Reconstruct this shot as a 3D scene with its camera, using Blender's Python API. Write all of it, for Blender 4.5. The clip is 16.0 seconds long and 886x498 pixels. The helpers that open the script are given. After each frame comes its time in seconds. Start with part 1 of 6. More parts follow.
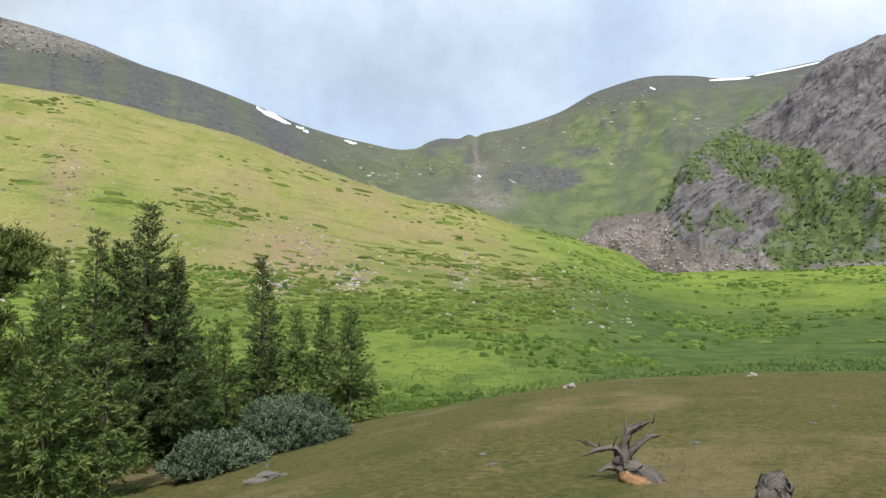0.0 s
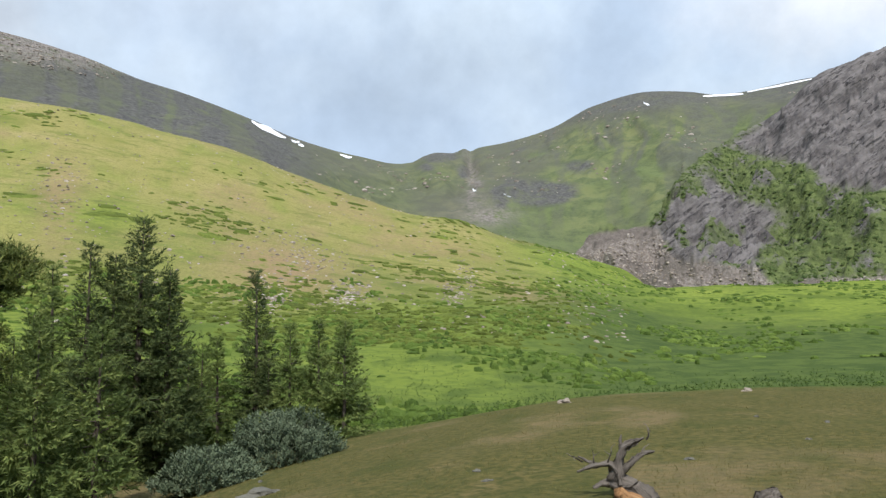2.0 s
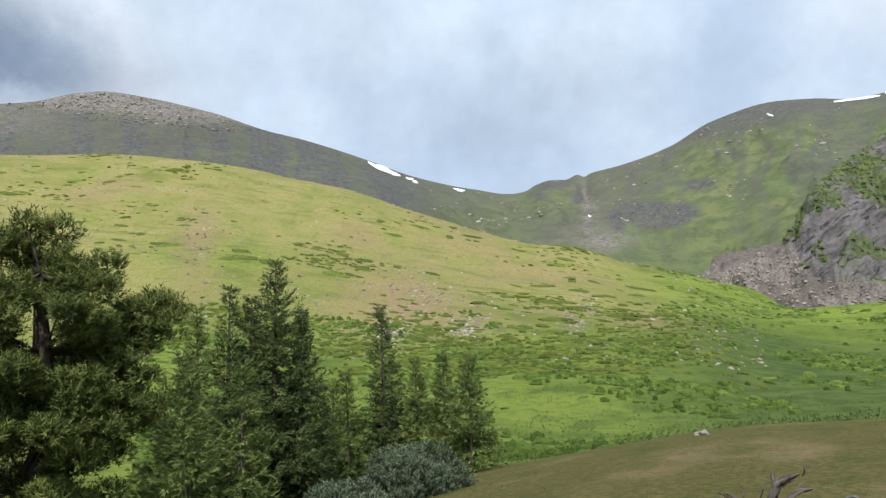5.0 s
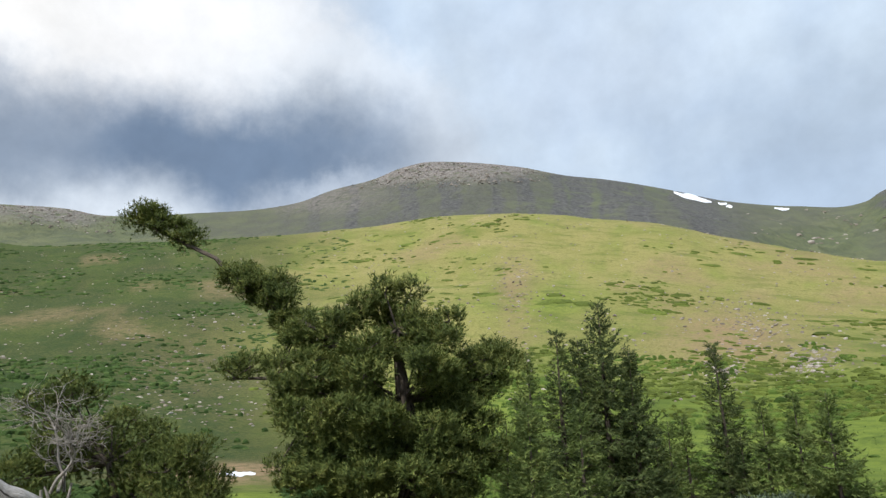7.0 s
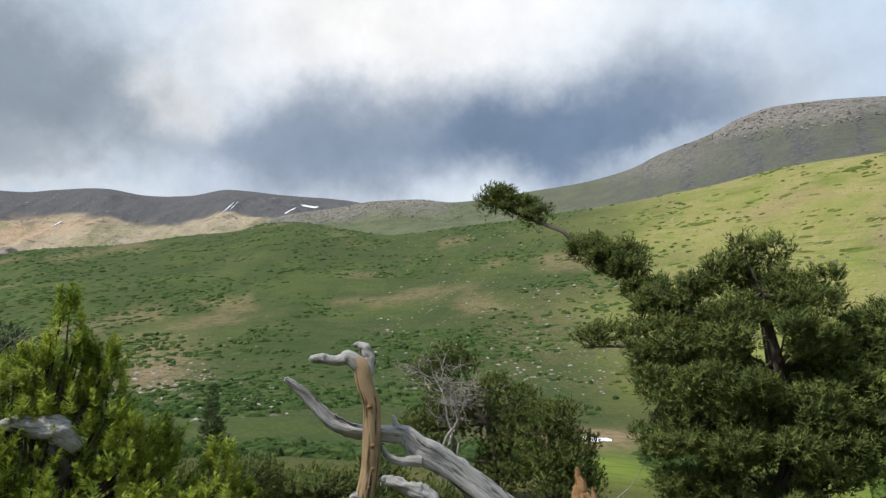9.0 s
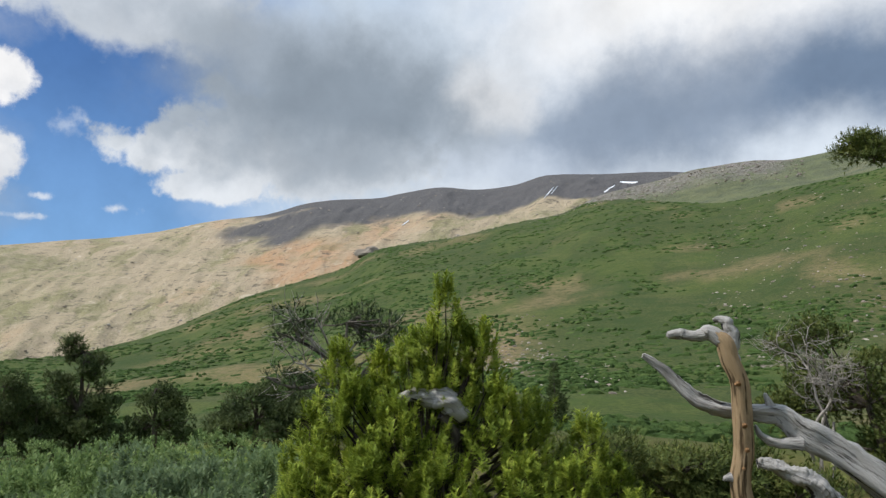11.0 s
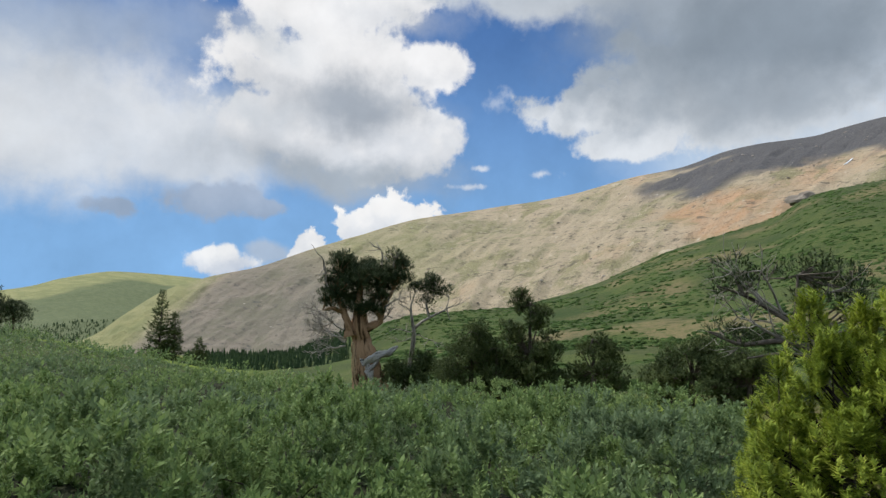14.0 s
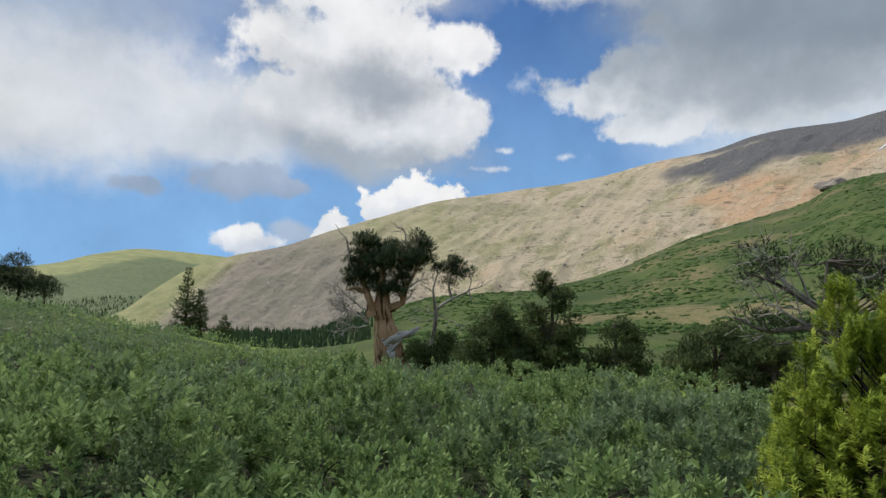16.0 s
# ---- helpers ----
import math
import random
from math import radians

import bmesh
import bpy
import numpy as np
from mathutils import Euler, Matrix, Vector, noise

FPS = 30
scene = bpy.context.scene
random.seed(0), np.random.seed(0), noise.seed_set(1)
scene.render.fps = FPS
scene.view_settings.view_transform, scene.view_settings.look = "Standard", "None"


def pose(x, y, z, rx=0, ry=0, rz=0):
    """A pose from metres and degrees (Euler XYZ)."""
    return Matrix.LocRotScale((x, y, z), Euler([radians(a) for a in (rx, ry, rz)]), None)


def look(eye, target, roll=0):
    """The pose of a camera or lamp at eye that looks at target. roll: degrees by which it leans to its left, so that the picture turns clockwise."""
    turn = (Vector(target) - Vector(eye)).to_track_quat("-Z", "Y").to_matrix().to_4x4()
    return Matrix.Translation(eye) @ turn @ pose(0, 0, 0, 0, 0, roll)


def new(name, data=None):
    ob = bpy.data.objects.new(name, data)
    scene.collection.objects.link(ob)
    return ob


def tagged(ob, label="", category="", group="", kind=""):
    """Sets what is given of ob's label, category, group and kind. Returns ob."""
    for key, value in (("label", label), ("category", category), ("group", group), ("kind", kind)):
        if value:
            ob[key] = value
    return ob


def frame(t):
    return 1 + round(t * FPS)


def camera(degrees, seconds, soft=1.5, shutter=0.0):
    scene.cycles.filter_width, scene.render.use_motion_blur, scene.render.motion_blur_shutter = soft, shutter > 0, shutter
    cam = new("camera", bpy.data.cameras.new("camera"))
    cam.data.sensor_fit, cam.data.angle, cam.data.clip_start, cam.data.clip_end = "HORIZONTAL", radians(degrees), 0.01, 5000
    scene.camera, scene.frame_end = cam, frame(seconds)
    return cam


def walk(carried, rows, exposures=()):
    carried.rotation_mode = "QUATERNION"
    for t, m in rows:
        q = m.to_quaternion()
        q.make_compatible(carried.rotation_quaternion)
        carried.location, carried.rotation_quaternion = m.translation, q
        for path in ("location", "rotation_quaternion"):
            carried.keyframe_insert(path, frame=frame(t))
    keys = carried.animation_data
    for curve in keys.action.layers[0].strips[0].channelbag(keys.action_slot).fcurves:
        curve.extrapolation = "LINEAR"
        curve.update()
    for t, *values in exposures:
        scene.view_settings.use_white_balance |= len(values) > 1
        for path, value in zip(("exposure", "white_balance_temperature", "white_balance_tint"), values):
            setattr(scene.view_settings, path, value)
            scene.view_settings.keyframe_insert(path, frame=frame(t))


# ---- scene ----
cam = camera(64.5, 16.0, soft=1.4)
walk(cam, [
    (0.0, pose(-0.000, 0.498, 1.645, 95.16, 0.75, 0.11)),
    (0.5, pose(-0.001, 0.498, 1.648, 95.53, 0.66, 0.17)),
    (1.0, pose(0.004, 0.498, 1.649, 95.60, 0.69, -0.38)),
    (1.5, pose(-0.000, 0.497, 1.654, 96.16, 0.90, 0.10)),
    (2.0, pose(0.004, 0.497, 1.655, 96.30, 0.66, -0.33)),
    (2.5, pose(0.012, 0.497, 1.655, 96.34, 0.52, -1.37)),
    (3.0, pose(0.015, 0.497, 1.655, 96.32, 0.56, -1.68)),
    (3.2, pose(0.010, 0.497, 1.655, 96.34, 0.76, -1.03)),
    (5.3, pose(-0.112, 0.480, 1.683, 99.60, 2.41, 13.53)),
    (5.5, pose(-0.138, 0.473, 1.685, 99.84, 2.70, 16.70)),
    (6.0, pose(-0.176, 0.459, 1.691, 100.44, 2.28, 21.38)),
    (6.5, pose(-0.225, 0.437, 1.692, 100.57, 1.68, 27.51)),
    (7.0, pose(-0.274, 0.402, 1.715, 103.36, 2.56, 34.82)),
    (7.5, pose(-0.320, 0.368, 1.711, 102.79, 2.82, 41.65)),
    (8.0, pose(-0.366, 0.323, 1.707, 102.36, 2.04, 49.01)),
    (8.5, pose(-0.402, 0.278, 1.706, 102.20, 1.35, 55.68)),
    (9.0, pose(-0.431, 0.232, 1.702, 101.81, 1.24, 62.02)),
    (9.5, pose(-0.454, 0.186, 1.697, 101.22, 0.78, 67.92)),
    (10.0, pose(-0.473, 0.133, 1.692, 100.59, 0.31, 74.41)),
    (10.2, pose(-0.480, 0.108, 1.691, 100.46, 0.80, 77.49)),
    (12.3, pose(-0.483, -0.100, 1.682, 99.47, -0.73, 101.56)),
    (12.5, pose(-0.480, -0.115, 1.679, 99.15, -0.33, 103.43)),
    (13.0, pose(-0.464, -0.164, 1.689, 100.22, 0.46, 109.50)),
    (13.5, pose(-0.447, -0.210, 1.678, 98.99, -1.12, 114.94)),
    (14.0, pose(-0.422, -0.261, 1.659, 96.76, -1.46, 121.56)),
    (14.5, pose(-0.413, -0.278, 1.647, 95.35, -1.68, 123.84)),
    (15.0, pose(-0.399, -0.298, 1.646, 95.25, -1.51, 126.64)),
    (15.5, pose(-0.400, -0.297, 1.644, 95.10, -1.49, 126.50)),
    (16.0, pose(-0.415, -0.275, 1.646, 95.23, -2.45, 123.32)),
], exposures=((0.0, 0.18), (1.0, 0.12), (3.0, 0.09), (6.0, 0.06), (8.0, -0.06), (10.0, -0.05), (12.5, -0.14), (16.0, -0.15)))

# ---- world and sun ----
SUN_AZ, SUN_EL = 182.0, 54.0     # degrees left of +y, degrees up
sun = new("sun", bpy.data.lights.new("sun", "SUN"))
sun.data.energy, sun.data.angle, sun.data.color = 4.3, radians(1.5), (1.0, 0.96, 0.90)
sun.matrix_world = look((-math.sin(radians(SUN_AZ)) * 100, math.cos(radians(SUN_AZ)) * 100,
                         100 * math.tan(radians(SUN_EL))), (0, 0, 0))


class Nodes:
    """Short hand for building node trees."""

    def __init__(self, tree, fresh=True):
        self.tree = tree
        if fresh:
            tree.nodes.clear()

    def add(self, kind, ins=(), operation="", interpolation_type="", attribute_name=""):
        n = self.tree.nodes.new(kind)
        if operation:
            n.operation = operation
        if interpolation_type:
            n.interpolation_type = interpolation_type
        if attribute_name:
            n.attribute_name = attribute_name
        if kind == "ShaderNodeMix":
            n.data_type = "RGBA"
        for k, v in dict(ins).items():
            s = n.inputs[k]
            if isinstance(v, bpy.types.NodeSocket):
                self.tree.links.new(v, s)
            else:
                s.default_value = v
        return n

    def math(self, op, a, b=0.0, c=0.0):
        return self.add("ShaderNodeMath", {0: a, 1: b, 2: c}, operation=op).outputs[0]

    def ramp(self, fac, lo, hi):
        return self.add("ShaderNodeMapRange", {"Value": fac, "From Min": lo, "From Max": hi},
                        interpolation_type="SMOOTHSTEP").outputs[0]

    def noise(self, vec, scale, detail=4.0, rough=0.55, out=0):
        return self.add("ShaderNodeTexNoise", {"Vector": vec, "Scale": scale, "Detail": detail, "Roughness": rough}).outputs[out]

    def mix(self, fac, a, b):
        return self.add("ShaderNodeMix", {0: fac, 6: a, 7: b}).outputs[2]


def rgb(r, g, b):
    return (r, g, b, 1.0)


world = bpy.data.worlds.new("sky")
scene.world = world
world.use_nodes = True
W = Nodes(world.node_tree)
coord = W.add("ShaderNodeTexCoord").outputs["Generated"]
xyz = W.add("ShaderNodeSeparateXYZ", {0: coord}).outputs
warp1 = W.add("ShaderNodeSeparateColor", {0: W.noise(coord, 5.0, 7.0, 0.6, 1)}).outputs
warp2 = W.add("ShaderNodeSeparateColor", {0: W.noise(coord, 22.0, 6.0, 0.62, 1)}).outputs
az = W.math("DEGREES", W.math("ARCTAN2", W.math("MULTIPLY", xyz[0], -1.0), xyz[1]))
el = W.math("DEGREES", W.math("ARCSINE", xyz[2]))


def warped(base, coarse, fine, i):
    a = W.math("MULTIPLY_ADD", W.math("SUBTRACT", warp1[i], 0.5), coarse, base)
    return W.math("MULTIPLY_ADD", W.math("SUBTRACT", warp2[i], 0.5), fine, a)


soft_az, soft_el = warped(az, 16.0, 2.0, 0), warped(el, 9.0, 1.6, 1)
puff_az, puff_el = warped(az, 3.0, 5.5, 0), warped(el, 2.4, 4.0, 1)


def cloud(colour, a0, e0, wide, high, edge, amount, col, puffy=False, lean=0.0):
    """Lay one bank of cloud over the sky so far. edge: 0 sharp to 1 soft. lean: degrees up per degree to the left."""
    a, e = (puff_az, puff_el) if puffy else (soft_az, soft_el)
    u = W.math("DIVIDE", W.math("SUBTRACT", a, a0), wide)
    e2 = W.math("MULTIPLY_ADD", W.math("SUBTRACT", a, a0), -lean, e)
    v = W.math("DIVIDE", W.math("SUBTRACT", e2, e0), high)
    d = W.math("SQRT", W.math("ADD", W.math("MULTIPLY", u, u), W.math("MULTIPLY", v, v)))
    m = W.math("MULTIPLY", W.ramp(d, 1.0 + edge * 0.6, 1.0 - edge), amount)
    return W.mix(m, colour, rgb(*[10 * c for c in col]))


air = W.add("ShaderNodeTexSky")
air.sky_type, air.sun_disc, air.altitude, air.dust_density = "NISHITA", False, 3500.0, 0.6
air.sun_elevation, air.sun_rotation = radians(SUN_EL), radians(-SUN_AZ)
nishita = air.outputs[0]
# blue sky, paler towards the horizon
sky = W.mix(W.ramp(el, 26.0, 2.0), W.mix(0.50, nishita, rgb(0.6, 2.2, 6.2)), rgb(2.5, 4.9, 8.4))
# the veil of cloud over everything ahead and behind, open to the left of the walk's end
veil = W.mix(W.ramp(W.noise(coord, 3.2, 5.0, 0.55), 0.35, 0.68), rgb(5.2, 6.5, 8.3), rgb(7.2, 8.5, 9.9))
sky = W.mix(W.math("MAXIMUM", W.ramp(soft_az, 112.0, 96.0), W.ramp(soft_el, 30.0, 40.0)), sky, veil)
# edge of the great bank, slanting down to the right
sky = cloud(sky, 60, 18, 30.6, 17, 0.10, 0.8, (0.80, 0.87, 0.96), puffy=True)
for args in (
    (0, 19, 14, 5, 0.9, 0.55, (0.40, 0.50, 0.64)),
    (-34, 25, 12, 6, 0.9, 0.9, (0.92, 0.95, 1.0)),
    (22, 27, 16, 7, 0.9, 0.6, (0.62, 0.72, 0.86)),
    # the heavy bank over the rounded summit: white above, slate below
    (66, 33, 22, 11.5, 0.6, 0.97, (0.97, 0.98, 1.0)),
    (52, 20.8, 19, 5.0, 0.75, 0.97, (0.17, 0.245, 0.37)),
    (74, 19.5, 13, 4.6, 0.7, 0.85, (0.22, 0.29, 0.40)),
    (43, 17.6, 3.2, 1.8, 0.8, 0.6, (0.66, 0.75, 0.88)),
    (96, 24, 13, 7, 0.8, 0.92, (0.56, 0.63, 0.71)),
    (83.6, 23.0, 3.2, 2.6, 0.9, 0.95, (0.97, 0.98, 1.0)),
    (88, 17.4, 11, 1.9, 0.9, 0.7, (0.66, 0.74, 0.86)),
    (70, 29, 7, 3.5, 0.9, 0.9, (1.0, 1.0, 1.0)),
):
    sky = cloud(sky, *args)
# heaped clouds: rounded lumps lit from the sun's side
to_sun = (-math.sin(radians(SUN_AZ)) * math.cos(radians(SUN_EL)), math.cos(radians(SUN_AZ)) * math.cos(radians(SUN_EL)), math.sin(radians(SUN_EL)))


def lumps(vec):
    big = W.add("ShaderNodeTexVoronoi", {"Vector": vec, "Scale": 13.0, "Detail": 1.6, "Roughness": 0.45, "Lacunarity": 2.3}).outputs["Distance"]
    return W.math("SUBTRACT", 1.0, big)


wander = W.add("ShaderNodeVectorMath", {0: W.noise(coord, 9.0, 6.0, 0.6, 1), 1: (0.09, 0.09, 0.09), 2: coord}, operation="MULTIPLY_ADD").outputs[0]
lump = lumps(wander)
lump_lit = W.math("SUBTRACT", lump, lumps(W.add("ShaderNodeVectorMath", {0: wander, 1: [0.03 * c for c in to_sun]}, operation="ADD").outputs[0]))
ragged = W.math("ADD", W.math("MULTIPLY", lump, 0.62), W.math("MULTIPLY", W.noise(coord, 15.0, 8.0, 0.62), 0.9))
ragged = W.math("MULTIPLY_ADD", W.math("SUBTRACT", W.noise(coord, 52.0, 5.0, 0.6), 0.5), 0.7, ragged)
heap_az, heap_el = warped(az, 3.0, 1.2, 0), warped(el, 2.0, 1.0, 1)


def heaped(colour, lobes, edge, amount, top, base, rough=0.55, relief=0.5, split=0.0):
    """One heap of lobes (bearing, elevation, half width, half height), shaded from its base to its top."""
    body = shade = None
    for a0, e0, wide, high in lobes:
        u = W.math("DIVIDE", W.math("SUBTRACT", heap_az, a0), wide)
        v = W.math("DIVIDE", W.math("SUBTRACT", heap_el, e0), high)
        m = W.math("SUBTRACT", 1.0, W.math("SQRT", W.math("ADD", W.math("MULTIPLY", u, u), W.math("MULTIPLY", v, v))))
        body = m if body is None else W.math("SMOOTH_MAX", body, m, 0.2)
        shade = v if shade is None else W.math("ADD", shade, v)
    body = W.math("MULTIPLY_ADD", W.math("SUBTRACT", ragged, 0.74), rough, body)
    alpha = W.math("MULTIPLY", W.ramp(body, 0.0, edge), amount)
    light = W.math("MULTIPLY_ADD", shade, 0.42 / len(lobes), 0.5 + split)
    light = W.math("MULTIPLY_ADD", lump_lit, relief, light)
    light = W.math("MULTIPLY_ADD", W.math("SUBTRACT", ragged, 0.74), 0.35, light)
    return W.mix(alpha, colour, W.mix(W.ramp(light, 0.0, 1.0), rgb(*[10 * c for c in base]), rgb(*[10 * c for c in top])))


WHITE, SHADE = (0.98, 0.98, 0.99), (0.78, 0.81, 0.86)
for lobes, edge, amount, top, base, rough, relief, split, greys in (
    # pale sheet far to the left, a grey-blue bar under it
    (((153, 14.5, 18, 8.0), (142, 13.5, 10, 5.5)), 0.55, 0.95, (0.80, 0.83, 0.87), (0.66, 0.72, 0.80), 0.25, 0.15, 0.1,
     ((152, 21.0, 13, 3.4, 0.9, 0.7, (0.52, 0.60, 0.71)), (158, 13.5, 8, 3.5, 0.9, 0.6, (0.84, 0.86, 0.88)))),
    (((141.2, 9.7, 6.2, 2.0), (146.8, 8.6, 3.0, 1.0), (136.8, 9.2, 3.0, 1.1)), 0.40, 0.92, (0.42, 0.51, 0.66), (0.32, 0.41, 0.55), 0.9, 0.3, 0.0, ()),
    # cumulus tower, grey under each storey
    (((133, 26.0, 11.5, 5.0), (131.5, 20.4, 11.8, 4.6), (123.2, 21.2, 4.2, 2.6), (130.2, 15.2, 10.6, 4.0), (124.6, 16.2, 5.2, 3.2), (137.0, 16.0, 5.0, 3.2)), 0.24, 0.99, WHITE, SHADE, 0.62, 0.6, 0.2,
     ((131.5, 18.7, 7.5, 2.5, 0.8, 0.97, (0.40, 0.45, 0.52)), (131.5, 12.7, 9.5, 2.2, 0.8, 0.97, (0.42, 0.48, 0.55)), (137.5, 22.8, 4.5, 1.6, 0.9, 0.6, (0.62, 0.67, 0.73)), (139.5, 16.4, 3.2, 1.8, 0.9, 0.6, (0.60, 0.66, 0.73)),
      (126.5, 24.6, 5.0, 1.5, 0.9, 0.5, (0.64, 0.68, 0.74)))),
    # shelf on the other side of the blue gap: grey above, white rim
    (((113.5, 28.0, 12.0, 5.0),), 0.35, 0.95, (0.50, 0.56, 0.63), (0.68, 0.73, 0.79), 0.40, 0.4, 0.0, ()),
    (((99, 19.0, 13.5, 6.2), (110.6, 17.6, 6.0, 2.3), (106.5, 15.4, 5.6, 2.2)), 0.26, 0.98, (0.46, 0.52, 0.59), (0.82, 0.86, 0.91), 0.62, 0.5, -0.1,
     ((97, 22.6, 14.5, 5.8, 0.6, 0.98, (0.27, 0.325, 0.39)), (97.5, 17.8, 10.0, 2.8, 0.9, 0.85, (0.40, 0.46, 0.53)), (108.5, 26.0, 6.0, 3.0, 0.8, 0.8, (0.40, 0.46, 0.53)), (92, 15.2, 7.0, 1.2, 0.9, 0.6, (0.60, 0.66, 0.73)))),
    # white heaps behind the long ridge
    (((124.9, 8.9, 4.3, 3.0), (128.4, 8.2, 2.3, 2.2)), 0.14, 1.0, (1.0, 1.0, 1.0), (0.78, 0.82, 0.88), 1.0, 0.9, 0.15, ()),
    (((135.6, 6.0, 3.2, 1.3),), 0.5, 0.85, (0.50, 0.59, 0.72), (0.46, 0.55, 0.68), 0.40, 0.3, 0.0, ()),
    (((132.4, 6.5, 2.5, 1.8),), 0.14, 1.0, (1.0, 1.0, 1.0), (0.76, 0.80, 0.86), 1.0, 0.9, 0.15, ()),
    (((139.4, 5.2, 4.0, 1.5),), 0.3, 0.97, (0.96, 0.97, 0.98), (0.58, 0.64, 0.74), 1.0, 0.8, 0.05, ()),
    # loose scraps in the gap
    (((113.8, 13.1, 1.9, 0.7),), 0.7, 0.75, (0.90, 0.93, 0.97), (0.80, 0.85, 0.92), 1.8, 0.2, 0.0, ()),
    (((119.0, 13.4, 1.6, 0.5), (119.6, 11.9, 2.5, 0.5)), 0.7, 0.7, (0.90, 0.93, 0.97), (0.80, 0.85, 0.92), 1.8, 0.2, 0.0, ()),
    (((118.0, 18.4, 1.7, 1.2),), 0.9, 0.45, (0.85, 0.90, 0.96), (0.75, 0.82, 0.92), 1.8, 0.2, 0.0, ()),
):
    sky = heaped(sky, lobes, edge, amount, top, base, rough, relief, split)
    for grey in greys:
        sky = cloud(sky, *grey)
# billows within the banks
billow = W.math("MULTIPLY_ADD", W.noise(coord, 9.0, 6.0, 0.6), 0.5, 0.75)
sky = W.add("ShaderNodeVectorMath", {0: sky, "Scale": billow}, operation="SCALE").outputs[0]
W.add("ShaderNodeOutputWorld", {0: W.add("ShaderNodeBackground", {0: sky, 1: 0.1}).outputs[0]})

# ---- materials ----
def material(name, colour, rough=0.85, bump=None, strength=0.4, distance=0.05, spec=0.2, **extra):
    """colour(n) and bump(n) return sockets from a Nodes helper."""
    m = bpy.data.materials.new(name)
    m.use_nodes = True
    n = Nodes(m.node_tree)
    ins = {"Base Color": colour(n), "Roughness": rough, "Specular IOR Level": spec}
    if bump:
        ins["Normal"] = n.add("ShaderNodeBump", {"Height": bump(n), "Strength": strength, "Distance": distance}).outputs[0]
    b = n.add("ShaderNodeBsdfPrincipled", {**ins, **extra})
    n.add("ShaderNodeOutputMaterial", {0: b.outputs[0]})
    return m


def place(n):
    return n.add("ShaderNodeNewGeometry").outputs["Position"]


def attr(n, name):
    return n.add("ShaderNodeAttribute", attribute_name=name).outputs["Fac"]


def blend3(n, fac, a, b, c):
    return n.mix(n.ramp(fac, 0.55, 0.75), n.mix(n.ramp(fac, 0.30, 0.50), rgb(*a), rgb(*b)), rgb(*c))


def ground_colour(n):
    p = place(n)
    fine, mid, broad = n.noise(p, 9.0, 5), n.noise(p, 0.9, 5), n.noise(p, 0.06, 6)
    speck = n.noise(p, 2.2, 8, 0.7)
    streak = n.noise(n.add("ShaderNodeMapping", {0: p, "Scale": (0.30, 1.0, 1.0)}).outputs[0], 0.16, 7, 0.68)
    meadow = n.mix(n.ramp(fine, 0.3, 0.7), blend3(n, mid, (0.080, 0.084, 0.024), (0.128, 0.108, 0.038), (0.190, 0.142, 0.066)), rgb(0.060, 0.066, 0.020))
    hill = n.mix(n.ramp(speck, 0.45, 0.62), blend3(n, broad, (0.206, 0.204, 0.058), (0.264, 0.240, 0.086), (0.310, 0.258, 0.120)), rgb(0.172, 0.166, 0.054))
    hill = n.mix(n.math("MULTIPLY", n.ramp(streak, 0.52, 0.64), 0.65), hill, rgb(0.120, 0.150, 0.034))
    hill = n.mix(n.math("MULTIPLY", n.ramp(n.noise(p, 0.40, 9, 0.76), 0.54, 0.62), 0.55), hill, rgb(0.100, 0.108, 0.034))
    hill = n.mix(n.math("MULTIPLY", n.ramp(n.noise(p, 1.1, 3, 0.6), 0.66, 0.74), 0.6), hill, rgb(0.36, 0.30, 0.21))
    green = n.mix(n.math("MAXIMUM", n.math("MULTIPLY", n.ramp(mid, 0.42, 0.64), 0.6), n.ramp(n.noise(p, 0.14, 7, 0.65), 0.50, 0.62)), blend3(n, broad, (0.096, 0.134, 0.024), (0.170, 0.220, 0.037), (0.255, 0.282, 0.058)), rgb(0.080, 0.118, 0.022))
    # slope plants, their olive dulled to carry a cloud's shade
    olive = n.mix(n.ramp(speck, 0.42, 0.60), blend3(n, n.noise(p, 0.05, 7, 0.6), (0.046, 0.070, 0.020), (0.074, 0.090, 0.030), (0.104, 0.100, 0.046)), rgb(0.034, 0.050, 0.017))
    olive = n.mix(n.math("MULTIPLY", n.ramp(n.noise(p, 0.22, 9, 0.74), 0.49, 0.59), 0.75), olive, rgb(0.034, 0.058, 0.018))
    dirt = n.mix(n.ramp(speck, 0.40, 0.65), rgb(0.27, 0.185, 0.110), rgb(0.19, 0.15, 0.080))
    c = n.mix(attr(n, "hill"), meadow, hill)
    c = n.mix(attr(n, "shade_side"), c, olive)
    c = n.mix(attr(n, "green"), c, green)
    # valley floor in cloud shadow, put into the colour
    c = n.mix(attr(n, "wet"), c, n.mix(n.ramp(n.noise(p, 0.35, 6, 0.7), 0.40, 0.60), rgb(0.038, 0.064, 0.018), rgb(0.070, 0.102, 0.027)))
    # ground litter, near black to stand for shade below the leaves
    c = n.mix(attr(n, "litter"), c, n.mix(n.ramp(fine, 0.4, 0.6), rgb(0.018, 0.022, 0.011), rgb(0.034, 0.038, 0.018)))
    d = n.math("MULTIPLY", attr(n, "dirt"), n.ramp(n.noise(p, 0.5, 6, 0.65), 0.32, 0.55))
    return n.mix(d, c, dirt)


ground_mat = material("ground_cover", ground_colour, 0.95, lambda n: n.noise(place(n), 6.0, 8, 0.7), 0.8, 0.08, 0.1)


